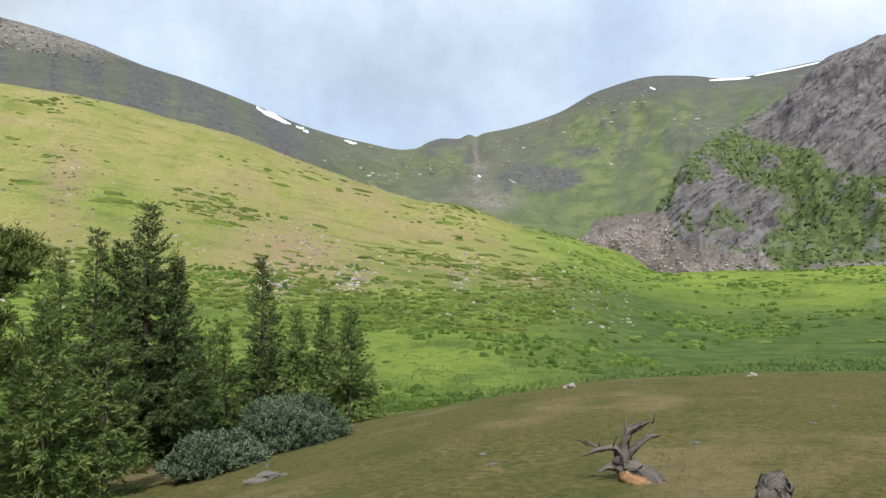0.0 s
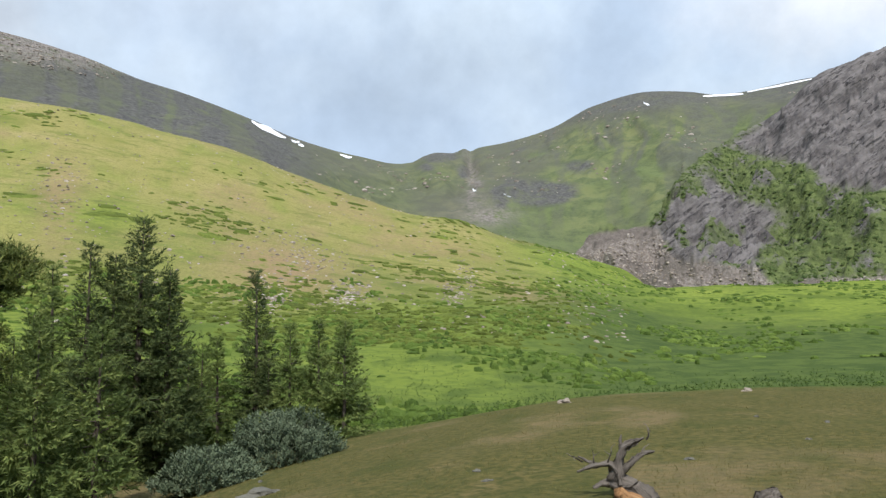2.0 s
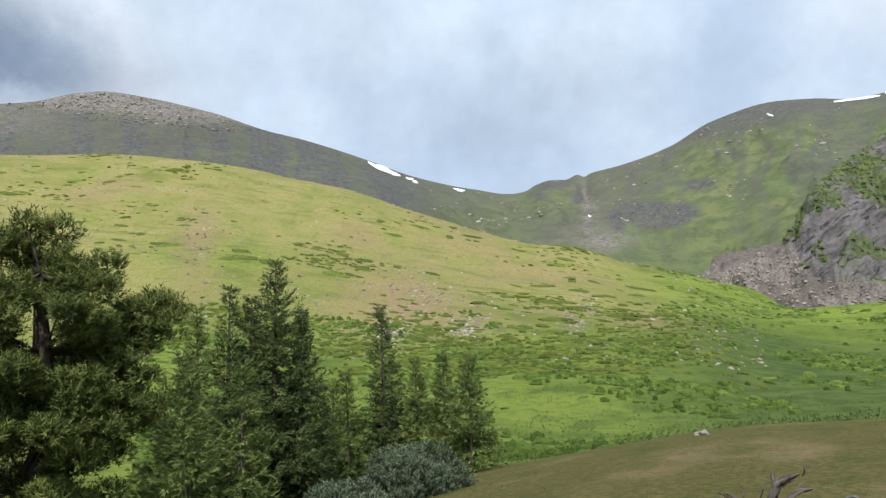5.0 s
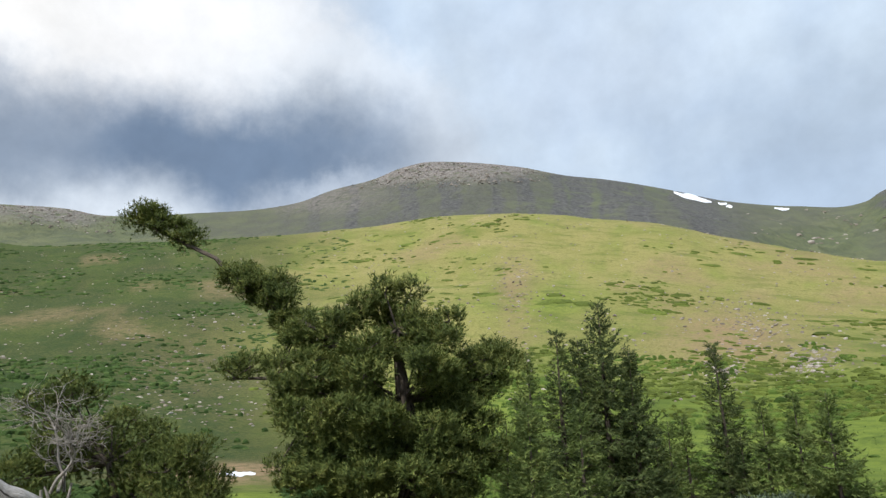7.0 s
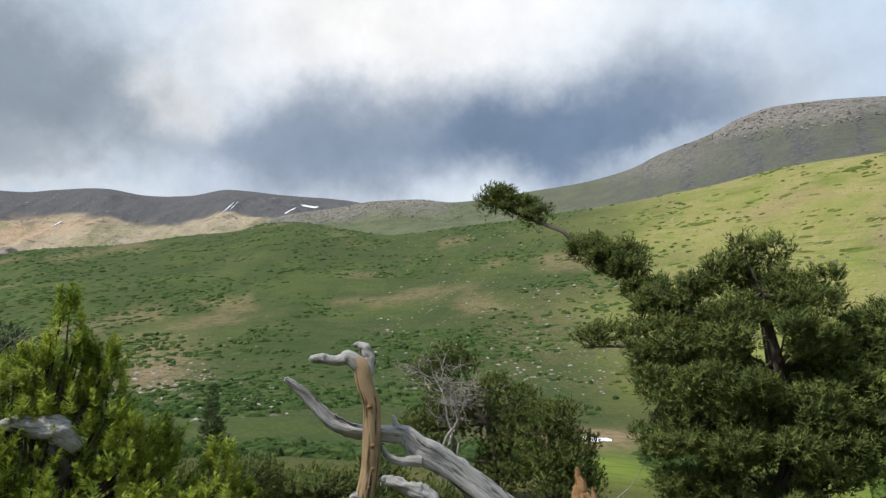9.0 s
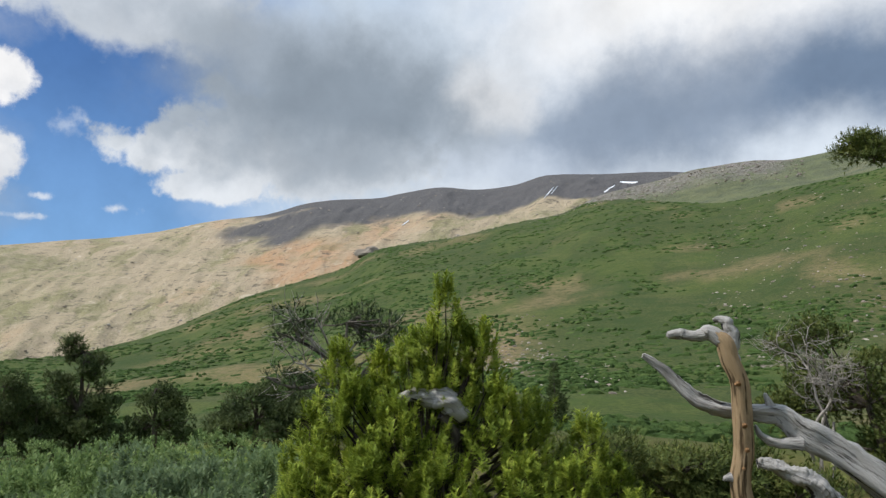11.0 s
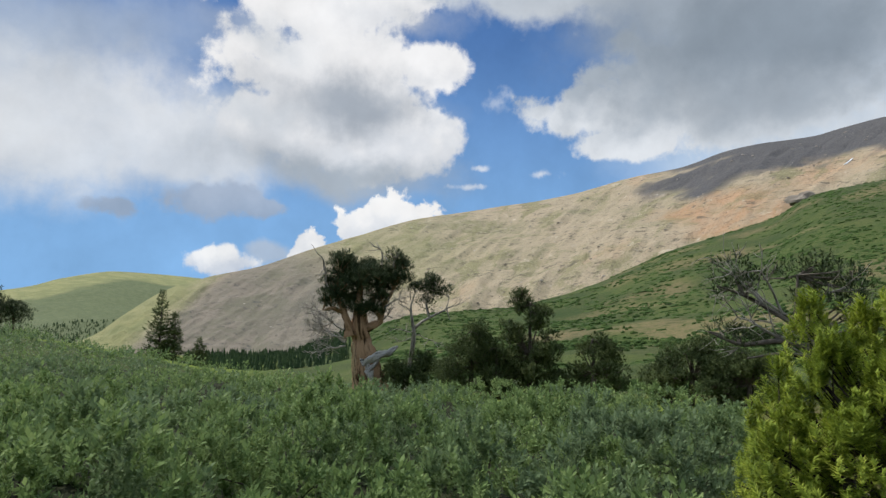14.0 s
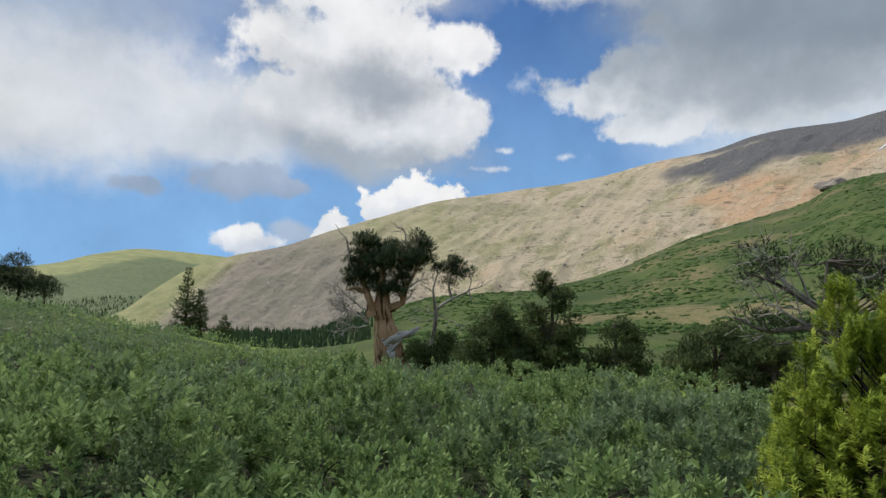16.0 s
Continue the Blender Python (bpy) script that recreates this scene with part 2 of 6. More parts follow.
def mountain_colour(n):
    p = place(n)
    broad, mid, fine = n.noise(p, 0.012, 7, 0.6), n.noise(p, 0.06, 7, 0.65), n.noise(p, 0.35, 6, 0.7)
    tundra = n.mix(n.ramp(mid, 0.38, 0.6), blend3(n, broad, (0.094, 0.106, 0.068), (0.126, 0.134, 0.086), (0.168, 0.158, 0.112)), rgb(0.108, 0.112, 0.084))
    talus = n.mix(n.ramp(fine, 0.35, 0.65), rgb(0.265, 0.240, 0.220), rgb(0.140, 0.125, 0.115))
    lush = n.mix(n.ramp(mid, 0.40, 0.6), n.mix(n.ramp(broad, 0.4, 0.6), rgb(0.132, 0.164, 0.070), rgb(0.165, 0.182, 0.082)), n.mix(n.ramp(fine, 0.4, 0.6), rgb(0.084, 0.108, 0.056), rgb(0.116, 0.142, 0.064)))
    slate = n.mix(n.ramp(fine, 0.35, 0.65), rgb(0.132, 0.130, 0.124), rgb(0.066, 0.067, 0.066))
    c = n.mix(attr(n, "green"), tundra, lush)
    c = n.mix(n.math("MULTIPLY", attr(n, "slate"), n.ramp(mid, 0.15, 0.55)), c, slate)
    return n.mix(n.math("MULTIPLY", attr(n, "rock"), n.ramp(n.noise(p, 0.11, 6, 0.7), 0.36, 0.5)), c, talus)


mountain_mat = material("mountain_cover", mountain_colour, 0.95, lambda n: n.noise(place(n), 0.35, 8, 0.7), 0.9, 2.0, 0.1)


def cliff_colour(n):
    p = place(n)
    bed = n.add("ShaderNodeVectorMath", {0: p, 1: (-0.50, 0.30, 0.80)}, operation="DOT_PRODUCT").outputs["Value"]
    s = n.add("ShaderNodeCombineXYZ", {0: n.math("MULTIPLY", bed, 4.0), 1: n.add("ShaderNodeSeparateXYZ", {0: p}).outputs[0], 2: n.add("ShaderNodeSeparateXYZ", {0: p}).outputs[1]}).outputs[0]
    strata, mid, fine = n.noise(s, 0.06, 8, 0.65), n.noise(p, 0.09, 7, 0.65), n.noise(p, 0.9, 6, 0.7)
    rock = n.mix(n.ramp(strata, 0.35, 0.62), rgb(0.082, 0.076, 0.078), rgb(0.178, 0.166, 0.166))
    rock = n.mix(n.math("MULTIPLY", n.ramp(fine, 0.45, 0.7), 0.35), rock, rgb(0.175, 0.155, 0.135))
    rock = n.mix(n.ramp(n.noise(s, 0.16, 6, 0.7), 0.48, 0.38), rock, rgb(0.045, 0.042, 0.044))
    brush = n.mix(n.ramp(n.noise(p, 0.28, 6), 0.40, 0.58), rgb(0.068, 0.090, 0.034), rgb(0.115, 0.146, 0.052))
    scree = n.mix(n.ramp(n.noise(p, 1.1, 5, 0.75), 0.42, 0.6), n.mix(n.ramp(n.noise(p, 0.045, 4), 0.4, 0.6), rgb(0.125, 0.108, 0.098), rgb(0.165, 0.142, 0.125)), n.mix(n.ramp(n.noise(p, 0.045, 4), 0.4, 0.6), rgb(0.17, 0.15, 0.135), rgb(0.30, 0.27, 0.25)))
    c = n.mix(n.math("MULTIPLY", attr(n, "green"), n.ramp(mid, 0.34, 0.50)), rock, brush)
    return n.mix(attr(n, "scree"), c, scree)


cliff_mat = material("cliff_rock", cliff_colour, 0.92, lambda n: n.noise(place(n), 0.22, 9, 0.62), 0.9, 2.0, 0.15)


def ridge_colour(n):
    p = place(n)
    s = n.add("ShaderNodeMapping", {0: p, "Rotation": (0.0, 0.0, 0.5), "Scale": (1.0, 0.35, 1.0)}).outputs[0]
    broad, mid, fine = n.noise(p, 0.0045, 6, 0.6), n.noise(s, 0.03, 8, 0.7), n.noise(s, 0.10, 7, 0.72)
    down = n.add("ShaderNodeCombineXYZ", {0: n.math("MULTIPLY_ADD", attr(n, "fall"), 120.0, n.math("MULTIPLY", n.noise(p, 0.012, 5, 0.6), 5.0)), 1: n.math("MULTIPLY", attr(n, "along"), 17.0)}).outputs[0]
    runnel, rib = n.noise(down, 0.55, 7, 0.65), n.noise(down, 1.9, 6, 0.7)
    pale = blend3(n, broad, (0.290, 0.255, 0.165), (0.385, 0.315, 0.220), (0.440, 0.295, 0.185))
    pale = n.mix(n.math("MULTIPLY", n.ramp(runnel, 0.48, 0.62), 0.75), pale, rgb(0.215, 0.205, 0.105))
    pale = n.mix(n.math("MULTIPLY", attr(n, "rust"), n.ramp(runnel, 0.30, 0.62)), pale, rgb(0.440, 0.270, 0.160))
    pale = n.mix(n.math("MULTIPLY", n.ramp(n.math("ADD", n.math("MULTIPLY", fine, 0.6), n.math("MULTIPLY", rib, 0.4)), 0.53, 0.60), 0.8), pale, rgb(0.110, 0.095, 0.075))
    pale = n.mix(n.ramp(rib, 0.40, 0.32), pale, rgb(0.50, 0.42, 0.32))
    pale = n.mix(n.math("MULTIPLY", n.ramp(mid, 0.52, 0.66), 0.5), pale, rgb(0.190, 0.190, 0.095))
    grit = n.noise(p, 0.30, 7, 0.78)
    pale = n.mix(n.math("MULTIPLY", n.ramp(grit, 0.54, 0.62), 0.7), pale, rgb(0.135, 0.115, 0.088))
    pale = n.mix(n.math("MULTIPLY", n.ramp(grit, 0.44, 0.36), 0.6), pale, rgb(0.52, 0.45, 0.35))
    # darker tone for cloud shade, painted over the ridge rock
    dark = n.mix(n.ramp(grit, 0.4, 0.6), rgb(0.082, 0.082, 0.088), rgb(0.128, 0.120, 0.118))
    # grass here and forest below are paled to stand in for haze
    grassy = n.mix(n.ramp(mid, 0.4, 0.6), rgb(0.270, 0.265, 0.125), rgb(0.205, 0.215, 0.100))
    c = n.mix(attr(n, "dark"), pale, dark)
    c = n.mix(attr(n, "green"), c, grassy)
    return n.mix(attr(n, "forest"), c, n.mix(n.ramp(fine, 0.4, 0.6), rgb(0.100, 0.125, 0.066), rgb(0.130, 0.152, 0.080)))


ridge_mat = material("ridge_rock", ridge_colour, 0.95, lambda n: n.noise(place(n), 0.12, 9, 0.72), 0.8, 5.0, 0.1)
snow_mat = material("snow", lambda n: n.mix(n.ramp(n.noise(place(n), 0.4), 0.3, 0.7), rgb(0.86, 0.88, 0.92), rgb(0.74, 0.76, 0.80)), 0.6)


def leafy(name, a, b, c, scale=3.0, rough=0.6, through_light=0.25, tint=None):
    """Leaves: colour varies leaf by leaf and bush by bush; some light passes through."""
    def col(n):
        isl = n.add("ShaderNodeNewGeometry").outputs["Random Per Island"]
        k = n.math("ADD", n.math("MULTIPLY", isl, 0.34), n.math("MULTIPLY", n.noise(place(n), scale, 3), 0.72))
        leaf = blend3(n, k, a, b, c)
        return n.mix(n.math("MULTIPLY", n.ramp(n.noise(place(n), 0.32, 3), 0.44, 0.60), 0.8), leaf, rgb(*tint)) if tint else leaf
    m = material(name, col, rough, spec=0.12)
    n = Nodes(m.node_tree, fresh=False)
    p = [x for x in m.node_tree.nodes if x.type == "BSDF_PRINCIPLED"][0]
    o = [x for x in m.node_tree.nodes if x.type == "OUTPUT_MATERIAL"][0]
    t = n.add("ShaderNodeBsdfTranslucent", {0: p.inputs["Base Color"].links[0].from_socket})
    mx = n.add("ShaderNodeMixShader", {0: through_light, 1: p.outputs[0], 2: t.outputs[0]})
    m.node_tree.links.new(mx.outputs[0], o.inputs[0])
    return m


spruce_mat = leafy("spruce_needles", (0.038, 0.058, 0.022), (0.072, 0.098, 0.035), (0.134, 0.160, 0.053), 1.5, 0.65, 0.16)
fresh_spruce_mat = leafy("young_spruce_needles", (0.068, 0.100, 0.032), (0.125, 0.170, 0.050), (0.210, 0.250, 0.076), 1.5, 0.65, 0.22)
pine_mat = leafy("pine_needles", (0.044, 0.066, 0.020), (0.100, 0.130, 0.034), (0.208, 0.224, 0.062), 2.0, 0.6, 0.18)
young_mat = leafy("young_pine_needles", (0.120, 0.172, 0.024), (0.240, 0.312, 0.040), (0.450, 0.500, 0.076), 3.0, 0.6, 0.38)
bristle_mat = leafy("bristlecone_needles", (0.020, 0.034, 0.017), (0.042, 0.063, 0.025), (0.077, 0.098, 0.039), 2.0, 0.65, 0.1)
willow_mat = leafy("willow_leaves", (0.100, 0.158, 0.054), (0.182, 0.262, 0.090), (0.290, 0.375, 0.140), 0.8, 0.65, 0.36, (0.150, 0.206, 0.115))
sage_mat = leafy("grey_willow_leaves", (0.062, 0.088, 0.050), (0.110, 0.142, 0.085), (0.180, 0.220, 0.138), 2.0, 0.6, 0.2)
shrub_mat = leafy("low_shrub_leaves", (0.042, 0.072, 0.020), (0.070, 0.112, 0.028), (0.115, 0.165, 0.042), 0.25, 0.75, 0.1)


def mound_cover(name, a, b, c):
    """Close-growing dwarf shrubs, seen from afar."""
    def col(n):
        isl = n.add("ShaderNodeNewGeometry").outputs["Random Per Island"]
        k = n.math("ADD", n.math("MULTIPLY", isl, 0.35), n.math("MULTIPLY", n.noise(place(n), 1.6, 6, 0.7), 0.68))
        return blend3(n, k, a, b, c)
    return material(name, col, 0.9, lambda n: n.noise(place(n), 3.5, 6, 0.7), 1.0, 0.25, 0.05)


low_green = mound_cover("valley_shrub_cover", (0.050, 0.084, 0.020), (0.092, 0.142, 0.030), (0.155, 0.215, 0.048))
hill_green = mound_cover("hill_shrub_cover", (0.062, 0.082, 0.018), (0.098, 0.125, 0.028), (0.150, 0.190, 0.040))
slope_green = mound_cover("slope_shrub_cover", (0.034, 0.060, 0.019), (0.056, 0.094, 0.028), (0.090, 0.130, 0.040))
brush_green = mound_cover("crag_brush_cover", (0.048, 0.072, 0.028), (0.076, 0.108, 0.038), (0.112, 0.146, 0.052))
grass_mat = leafy("grass_blades", (0.135, 0.128, 0.04), (0.175, 0.155, 0.055), (0.225, 0.195, 0.08), 0.8, 0.7, 0.3)
forest_mat = leafy("forest_needles", (0.023, 0.044, 0.018), (0.039, 0.068, 0.026), (0.065, 0.098, 0.034), 0.1, 0.75, 0.0)
stone_mat = material("stone", lambda n: blend3(n, n.math("ADD", n.math("MULTIPLY", n.add("ShaderNodeNewGeometry").outputs["Random Per Island"], 0.6),
                     n.math("MULTIPLY", n.noise(place(n), 4.0, 6), 0.4)), (0.17, 0.145, 0.12), (0.26, 0.22, 0.18), (0.38, 0.34, 0.30)), 0.9,
                     lambda n: n.noise(place(n), 9.0, 6), 0.6, 0.03)


def wood(name, a, b, c, scale=42.0):
    """Weathered wood with grain and cracks along each limb."""
    def grain(n):
        v = n.add("ShaderNodeAttribute", attribute_name="grain").outputs["Vector"]
        return n.noise(v, scale, 8, 0.7)

    def crack(n):
        v = n.add("ShaderNodeAttribute", attribute_name="grain").outputs["Vector"]
        return n.ramp(n.noise(v, scale * 0.42, 4, 0.6), 0.47, 0.36)
    return material(name, lambda n: n.mix(crack(n), n.mix(n.ramp(n.noise(place(n), 2.4, 4), 0.56, 0.74), blend3(n, grain(n), a, b, c), rgb(*[0.6 * q for q in b])), rgb(*[0.35 * q for q in a])),
                    0.95, grain, 1.0, 0.035, 0.05)


bark_mat = wood("bark", (0.060, 0.048, 0.038), (0.115, 0.095, 0.078), (0.185, 0.160, 0.135))
grey_wood = wood("weathered_grey_wood", (0.15, 0.137, 0.125), (0.45, 0.43, 0.41), (0.68, 0.65, 0.62))
old_wood = wood("brown_grey_wood", (0.085, 0.072, 0.060), (0.17, 0.148, 0.128), (0.31, 0.28, 0.25))
flat_stone = material("lichened_stone", lambda n: blend3(n, n.noise(place(n), 5.0, 7), (0.075, 0.072, 0.058), (0.13, 0.125, 0.105), (0.21, 0.20, 0.175)), 0.95, lambda n: n.noise(place(n), 14.0, 7), 0.7, 0.03)
trunk_wood = wood("stripped_old_trunk", (0.15, 0.088, 0.052), (0.34, 0.215, 0.130), (0.46, 0.345, 0.245), 12.0)
tan_wood = wood("barkless_tan_wood", (0.26, 0.18, 0.105), (0.41, 0.29, 0.17), (0.52, 0.42, 0.30))
red_wood = wood("rotten_red_wood", (0.20, 0.105, 0.050), (0.36, 0.205, 0.100), (0.48, 0.33, 0.19))
pale_twig = wood("pale_dead_twigs", (0.24, 0.215, 0.19), (0.38, 0.345, 0.31), (0.50, 0.46, 0.42))

# ---- tools for shapes ----
def smooth_table(xs, ys, x):
    """Monotone cubic through a short table."""
    xs, ys, x = np.asarray(xs, float), np.asarray(ys, float), np.asarray(x, float)
    h, d = np.diff(xs), np.diff(ys) / np.diff(xs)
    m = np.zeros(len(xs))
    m[1:-1] = np.where(d[:-1] * d[1:] > 0, 2 * d[:-1] * d[1:] / (d[:-1] + d[1:] + 1e-12 * np.sign(d[:-1] + d[1:] + 1e-30)), 0)
    m[0], m[-1] = d[0], d[-1]
    i = np.clip(np.searchsorted(xs, x) - 1, 0, len(h) - 1)
    t = np.clip((x - xs[i]) / h[i], 0, 1)
    return ((1 + 2 * t) * (1 - t) ** 2 * ys[i] + t * (1 - t) ** 2 * h[i] * m[i]
            + t * t * (3 - 2 * t) * ys[i + 1] + t * t * (t - 1) * h[i] * m[i + 1])


def table(text, x):
    """A short table written 'x:y x:y ...', read smoothly at x."""
    pairs = [p.split(":") for p in text.split()]
    return smooth_table([float(p[0]) for p in pairs], [float(p[1]) for p in pairs], x)


_rng = np.random.default_rng(7)
_lat = _rng.random((64, 64, 64)).astype(np.float32)


def vnoise(x, y, z=0.0):
    """Value noise, 0 to 1, for arrays."""
    x, y, z = np.broadcast_arrays(np.asarray(x, float), np.asarray(y, float), np.asarray(z, float))
    i, j, k = np.floor(x).astype(int), np.floor(y).astype(int), np.floor(z).astype(int)
    u, v, w = x - i, y - j, z - k
    u, v, w = u * u * (3 - 2 * u), v * v * (3 - 2 * v), w * w * (3 - 2 * w)
    out = 0
    for a in (0, 1):
        for b in (0, 1):
            for c in (0, 1):
                out = out + _lat[(i + a) % 64, (j + b) % 64, (k + c) % 64] * np.abs(1 - a - u) * np.abs(1 - b - v) * np.abs(1 - c - w)
    return out


def fractal(x, y, octaves=5, gain=0.5, z=0.0):
    s, amp, tot = 0, 1.0, 0
    for o in range(octaves):
        s = s + amp * vnoise(x * 2 ** o + 17.3 * o, y * 2 ** o + 5.1 * o, z * 2 ** o)
        tot += amp
        amp *= gain
    return s / tot


def ridged(x, y, octaves=5, gain=0.55):
    s, amp, tot = 0, 1.0, 0
    for o in range(octaves):
        s = s + amp * (1 - np.abs(2 * vnoise(x * 2 ** o + 9.7 * o, y * 2 ** o + 3.3 * o) - 1))
        tot += amp
        amp *= gain
    return s / tot


def step(lo, hi, x):
    t = np.clip((x - lo) / (hi - lo), 0, 1)
    return t * t * (3 - 2 * t)


def spot(a, r, a0, r0, wa, wr):
    """A soft patch on the land, at a bearing and a distance."""
    return np.exp(-(((a - a0) / wa) ** 2 + ((r - r0) / wr) ** 2))


class Geo:
    """Gathers points and faces for one mesh."""

    def __init__(self):
        self.v, self.f3, self.f4, self.g, self.count = [], [], [], [], 0

    def add(self, v, f, grain=None):
        v, f = np.asarray(v, np.float32).reshape(-1, 3), np.asarray(f, np.int64)
        (self.f3 if f.shape[1] == 3 else self.f4).append(f + self.count)
        self.v.append(v)
        if grain is not None:
            self.g.append((self.count, np.asarray(grain, np.float32).reshape(-1, 3)))
        self.count += len(v)
        return self

    def mesh(self, name, smooth=False):
        me = bpy.data.meshes.new(name)
        v = np.concatenate(self.v)
        t = np.concatenate(self.f3) if self.f3 else np.zeros((0, 3), np.int64)
        q = np.concatenate(self.f4) if self.f4 else np.zeros((0, 4), np.int64)
        me.vertices.add(len(v))
        me.vertices.foreach_set("co", v.ravel())
        loops = np.concatenate([t.ravel(), q.ravel()]).astype(np.int32)
        me.loops.add(len(loops))
        me.loops.foreach_set("vertex_index", loops)
        starts = np.concatenate([np.arange(len(t)) * 3, len(t) * 3 + np.arange(len(q)) * 4]).astype(np.int32)
        me.polygons.add(len(starts))
        me.polygons.foreach_set("loop_start", starts)
        me.polygons.foreach_set("use_smooth", np.full(len(starts), smooth))
        if self.g:
            all_grain = v.copy()
            for k, block in self.g:
                all_grain[k:k + len(block)] = block
            me.attributes.new("grain", "FLOAT_VECTOR", "POINT").data.foreach_set("vector", all_grain.ravel())
        me.update(calc_edges=True)
        return me


def part(name, geo, mat, parent=None, label="", smooth=False, m=None):
    me = geo.mesh(name, smooth)
    me.materials.append(mat)
    ob = new(name, me)
    if parent:
        ob.parent = parent
    if m is not None:
        ob.matrix_basis = m
    return tagged(ob, label)


def thing(name, m, label, category, group="", kind=""):
    ob = new(name)
    ob.empty_display_size = 0.2
    ob.matrix_basis = m
    return tagged(ob, label, category, group, kind)


def polar_sheet(name, az_values, rad_of, height_of, mat, masks, label, category):
    """A sheet of land over bearings and distances. rad_of(a, s): distance at 0..1 along; height_of(a, r, s): metres."""
    A, S, closed = az_values
    a, s = np.meshgrid(A, S, indexing="ij")
    r = rad_of(a, s)
    x, y = -np.sin(np.radians(a)) * r, np.cos(np.radians(a)) * r
    z = height_of(a, r, s, x, y)
    n, k = a.shape
    i, j = np.meshgrid(np.arange(n if closed else n - 1), np.arange(k - 1), indexing="ij")
    f = np.stack([i * k + j, ((i + 1) % n) * k + j, ((i + 1) % n) * k + j + 1, i * k + j + 1], -1).reshape(-1, 4)[:, ::-1]
    g = Geo().add(np.stack([x, y, z], -1), f)
    ob = part(name, g, mat, smooth=True)
    for key, val in masks(a, r, x, y, z).items():
        layer = ob.data.attributes.new(key, "FLOAT", "POINT")
        layer.data.foreach_set("value", np.clip(val, 0, 1).astype(np.float32).ravel())
    return tagged(ob, label, category, kind="structure")


EYE = 1.65


def rows_to_crest(n):
    """Steps up a mountainside, one of them exactly on its crest."""
    return np.concatenate([np.linspace(0, 0.85, n), 0.85 + 0.15 * np.linspace(0.03, 1, max(6, n // 12)) ** 1.5])


def up(el_deg, r):
    """Height of what stands at that elevation and distance from the eye."""
    return EYE + np.tan(np.radians(el_deg)) * r


# ---- the land ----
def ground_z(a, r):
    """Height of the ground at a bearing (degrees left of +y, -60 to 300) and distance."""
    a, r = np.broadcast_arrays(np.asarray(a, float), np.asarray(r, float))
    r1 = table("-60:22 -33:21 -18:20 -3:17 4:16 8.5:14.5 14:13.5 27:14 58:14 75:16 90:18 103:20 115:24 125:27 135:28 145:45 156:58 175:50 230:30 300:22", a)
    z1 = table("-60:0.1 -33:0 -26:-0.03 -18:-0.17 -10.8:-0.27 -2.8:-0.5 4:-0.77 8.5:-0.83 14:-1.0 20:-1.3 27:-1.4 36:-1.0 45:-0.7 58:-0.3 75:-0.4 90:-0.3 103:-0.3 115:-0.6 125:-0.65 135:-0.5 145:-0.1 156:1.0 175:1.5 230:1 300:0.1", a)
    r2 = table("-60:48 20:40 45:36 60:36 80:40 95:45 115:55 125:65 135:85 145:100 156:105 175:100 230:80 300:48", a)
    z2 = table("-60:-3.2 0:-3.4 24:-3 40:-2.3 50:-1.4 60:-1.4 80:-0.75 95:-1.0 105:-1.2 115:-2 125:-3.2 135:-5 145:-4 156:-1 175:1 230:2 300:-3.2", a)
    r3 = table("-60:230 -22:245 -16:170 -10:110 0:100 20:90 40:75 60:70 80:75 95:90 115:120 125:140 135:200 145:250 156:250 230:200 300:230", a)
    z3 = table("-60:12.5 -22:13.5 -16:8 -10:4 0:3.7 10:3.2 20:2.9 30:1.6 40:0.5 50:0 60:0.3 80:1 95:1.2 105:0.5 115:0 125:-2 135:-7.5 145:-9 156:-6 230:6 300:12.5", a)
    r4 = table("-60:320 -18:300 -14:265 -9:245 2:240 11:260 34:300 52:320 66:340 78:420 94:420 106:350 117:260 125:220 135:260 145:300 156:300 230:420 300:320", a)
    e4 = table("-60:3.0 -22:3.0 -17.7:3.4 -14.3:4.5 -9.9:6.0 -5.5:7.2 -2:8.6 2:9.2 6.6:10.6 11.2:12.1 16:13.8 22:15 28:15.9 34:16 38:15.6 45:14.9 52:14.3 60:13.6 66:13.0 70:13.5 74:14.0 76.5:13.8 78.5:13.1 82.5:12.5 88:11.4 92:10.9 94.2:10.3 96:9.2 100:7.9 103.5:6.8 106.7:5.4 109:4.3 112.7:3.0 117:2.0 121:1.6 124:1.3 128:0.2 135:-2.2 145:-2.2 156:-1.4 180:2 230:8 300:3.0", a)
    z4 = up(e4, r4)
    z5 = up(e4 - 4.0, r4 * 1.4)
    R = [0.0 * a, 0 * a + 5, r1, r2, r3, 0.55 * r3 + 0.45 * r4, r4, r4 * 1.06, r4 * 1.4, 0 * a + 2600, 0 * a + 4900]
    rise = 0.40
    Z = [0.0 * a, np.minimum(0.35 * z1, 0) * 0.4, z1, z2, z3, z3 + rise * (z4 - z3), z4, up(e4 - 0.75, r4 * 1.06), z5, 0 * a - 60, 0 * a - 90]
    R, Z = np.stack(R, -1), np.stack(Z, -1)
    h = np.diff(R, axis=-1)
    d = np.diff(Z, axis=-1) / h
    m = np.zeros_like(R)
    p = d[..., :-1] * d[..., 1:]
    m[..., 1:-1] = np.where(p > 0, 2 * p / np.where(p > 0, d[..., :-1] + d[..., 1:], 1), 0)
    m[..., 0], m[..., -1] = d[..., 0], d[..., -1]
    m[..., 6] = np.tan(np.radians(e4))
    i = np.clip((r[..., None] >= R).sum(-1) - 1, 0, R.shape[-1] - 2)[..., None]
    take = lambda q: np.take_along_axis(q, i, -1)[..., 0]
    hh, t = take(h), np.clip((r - take(R)) / take(h), 0, 1)
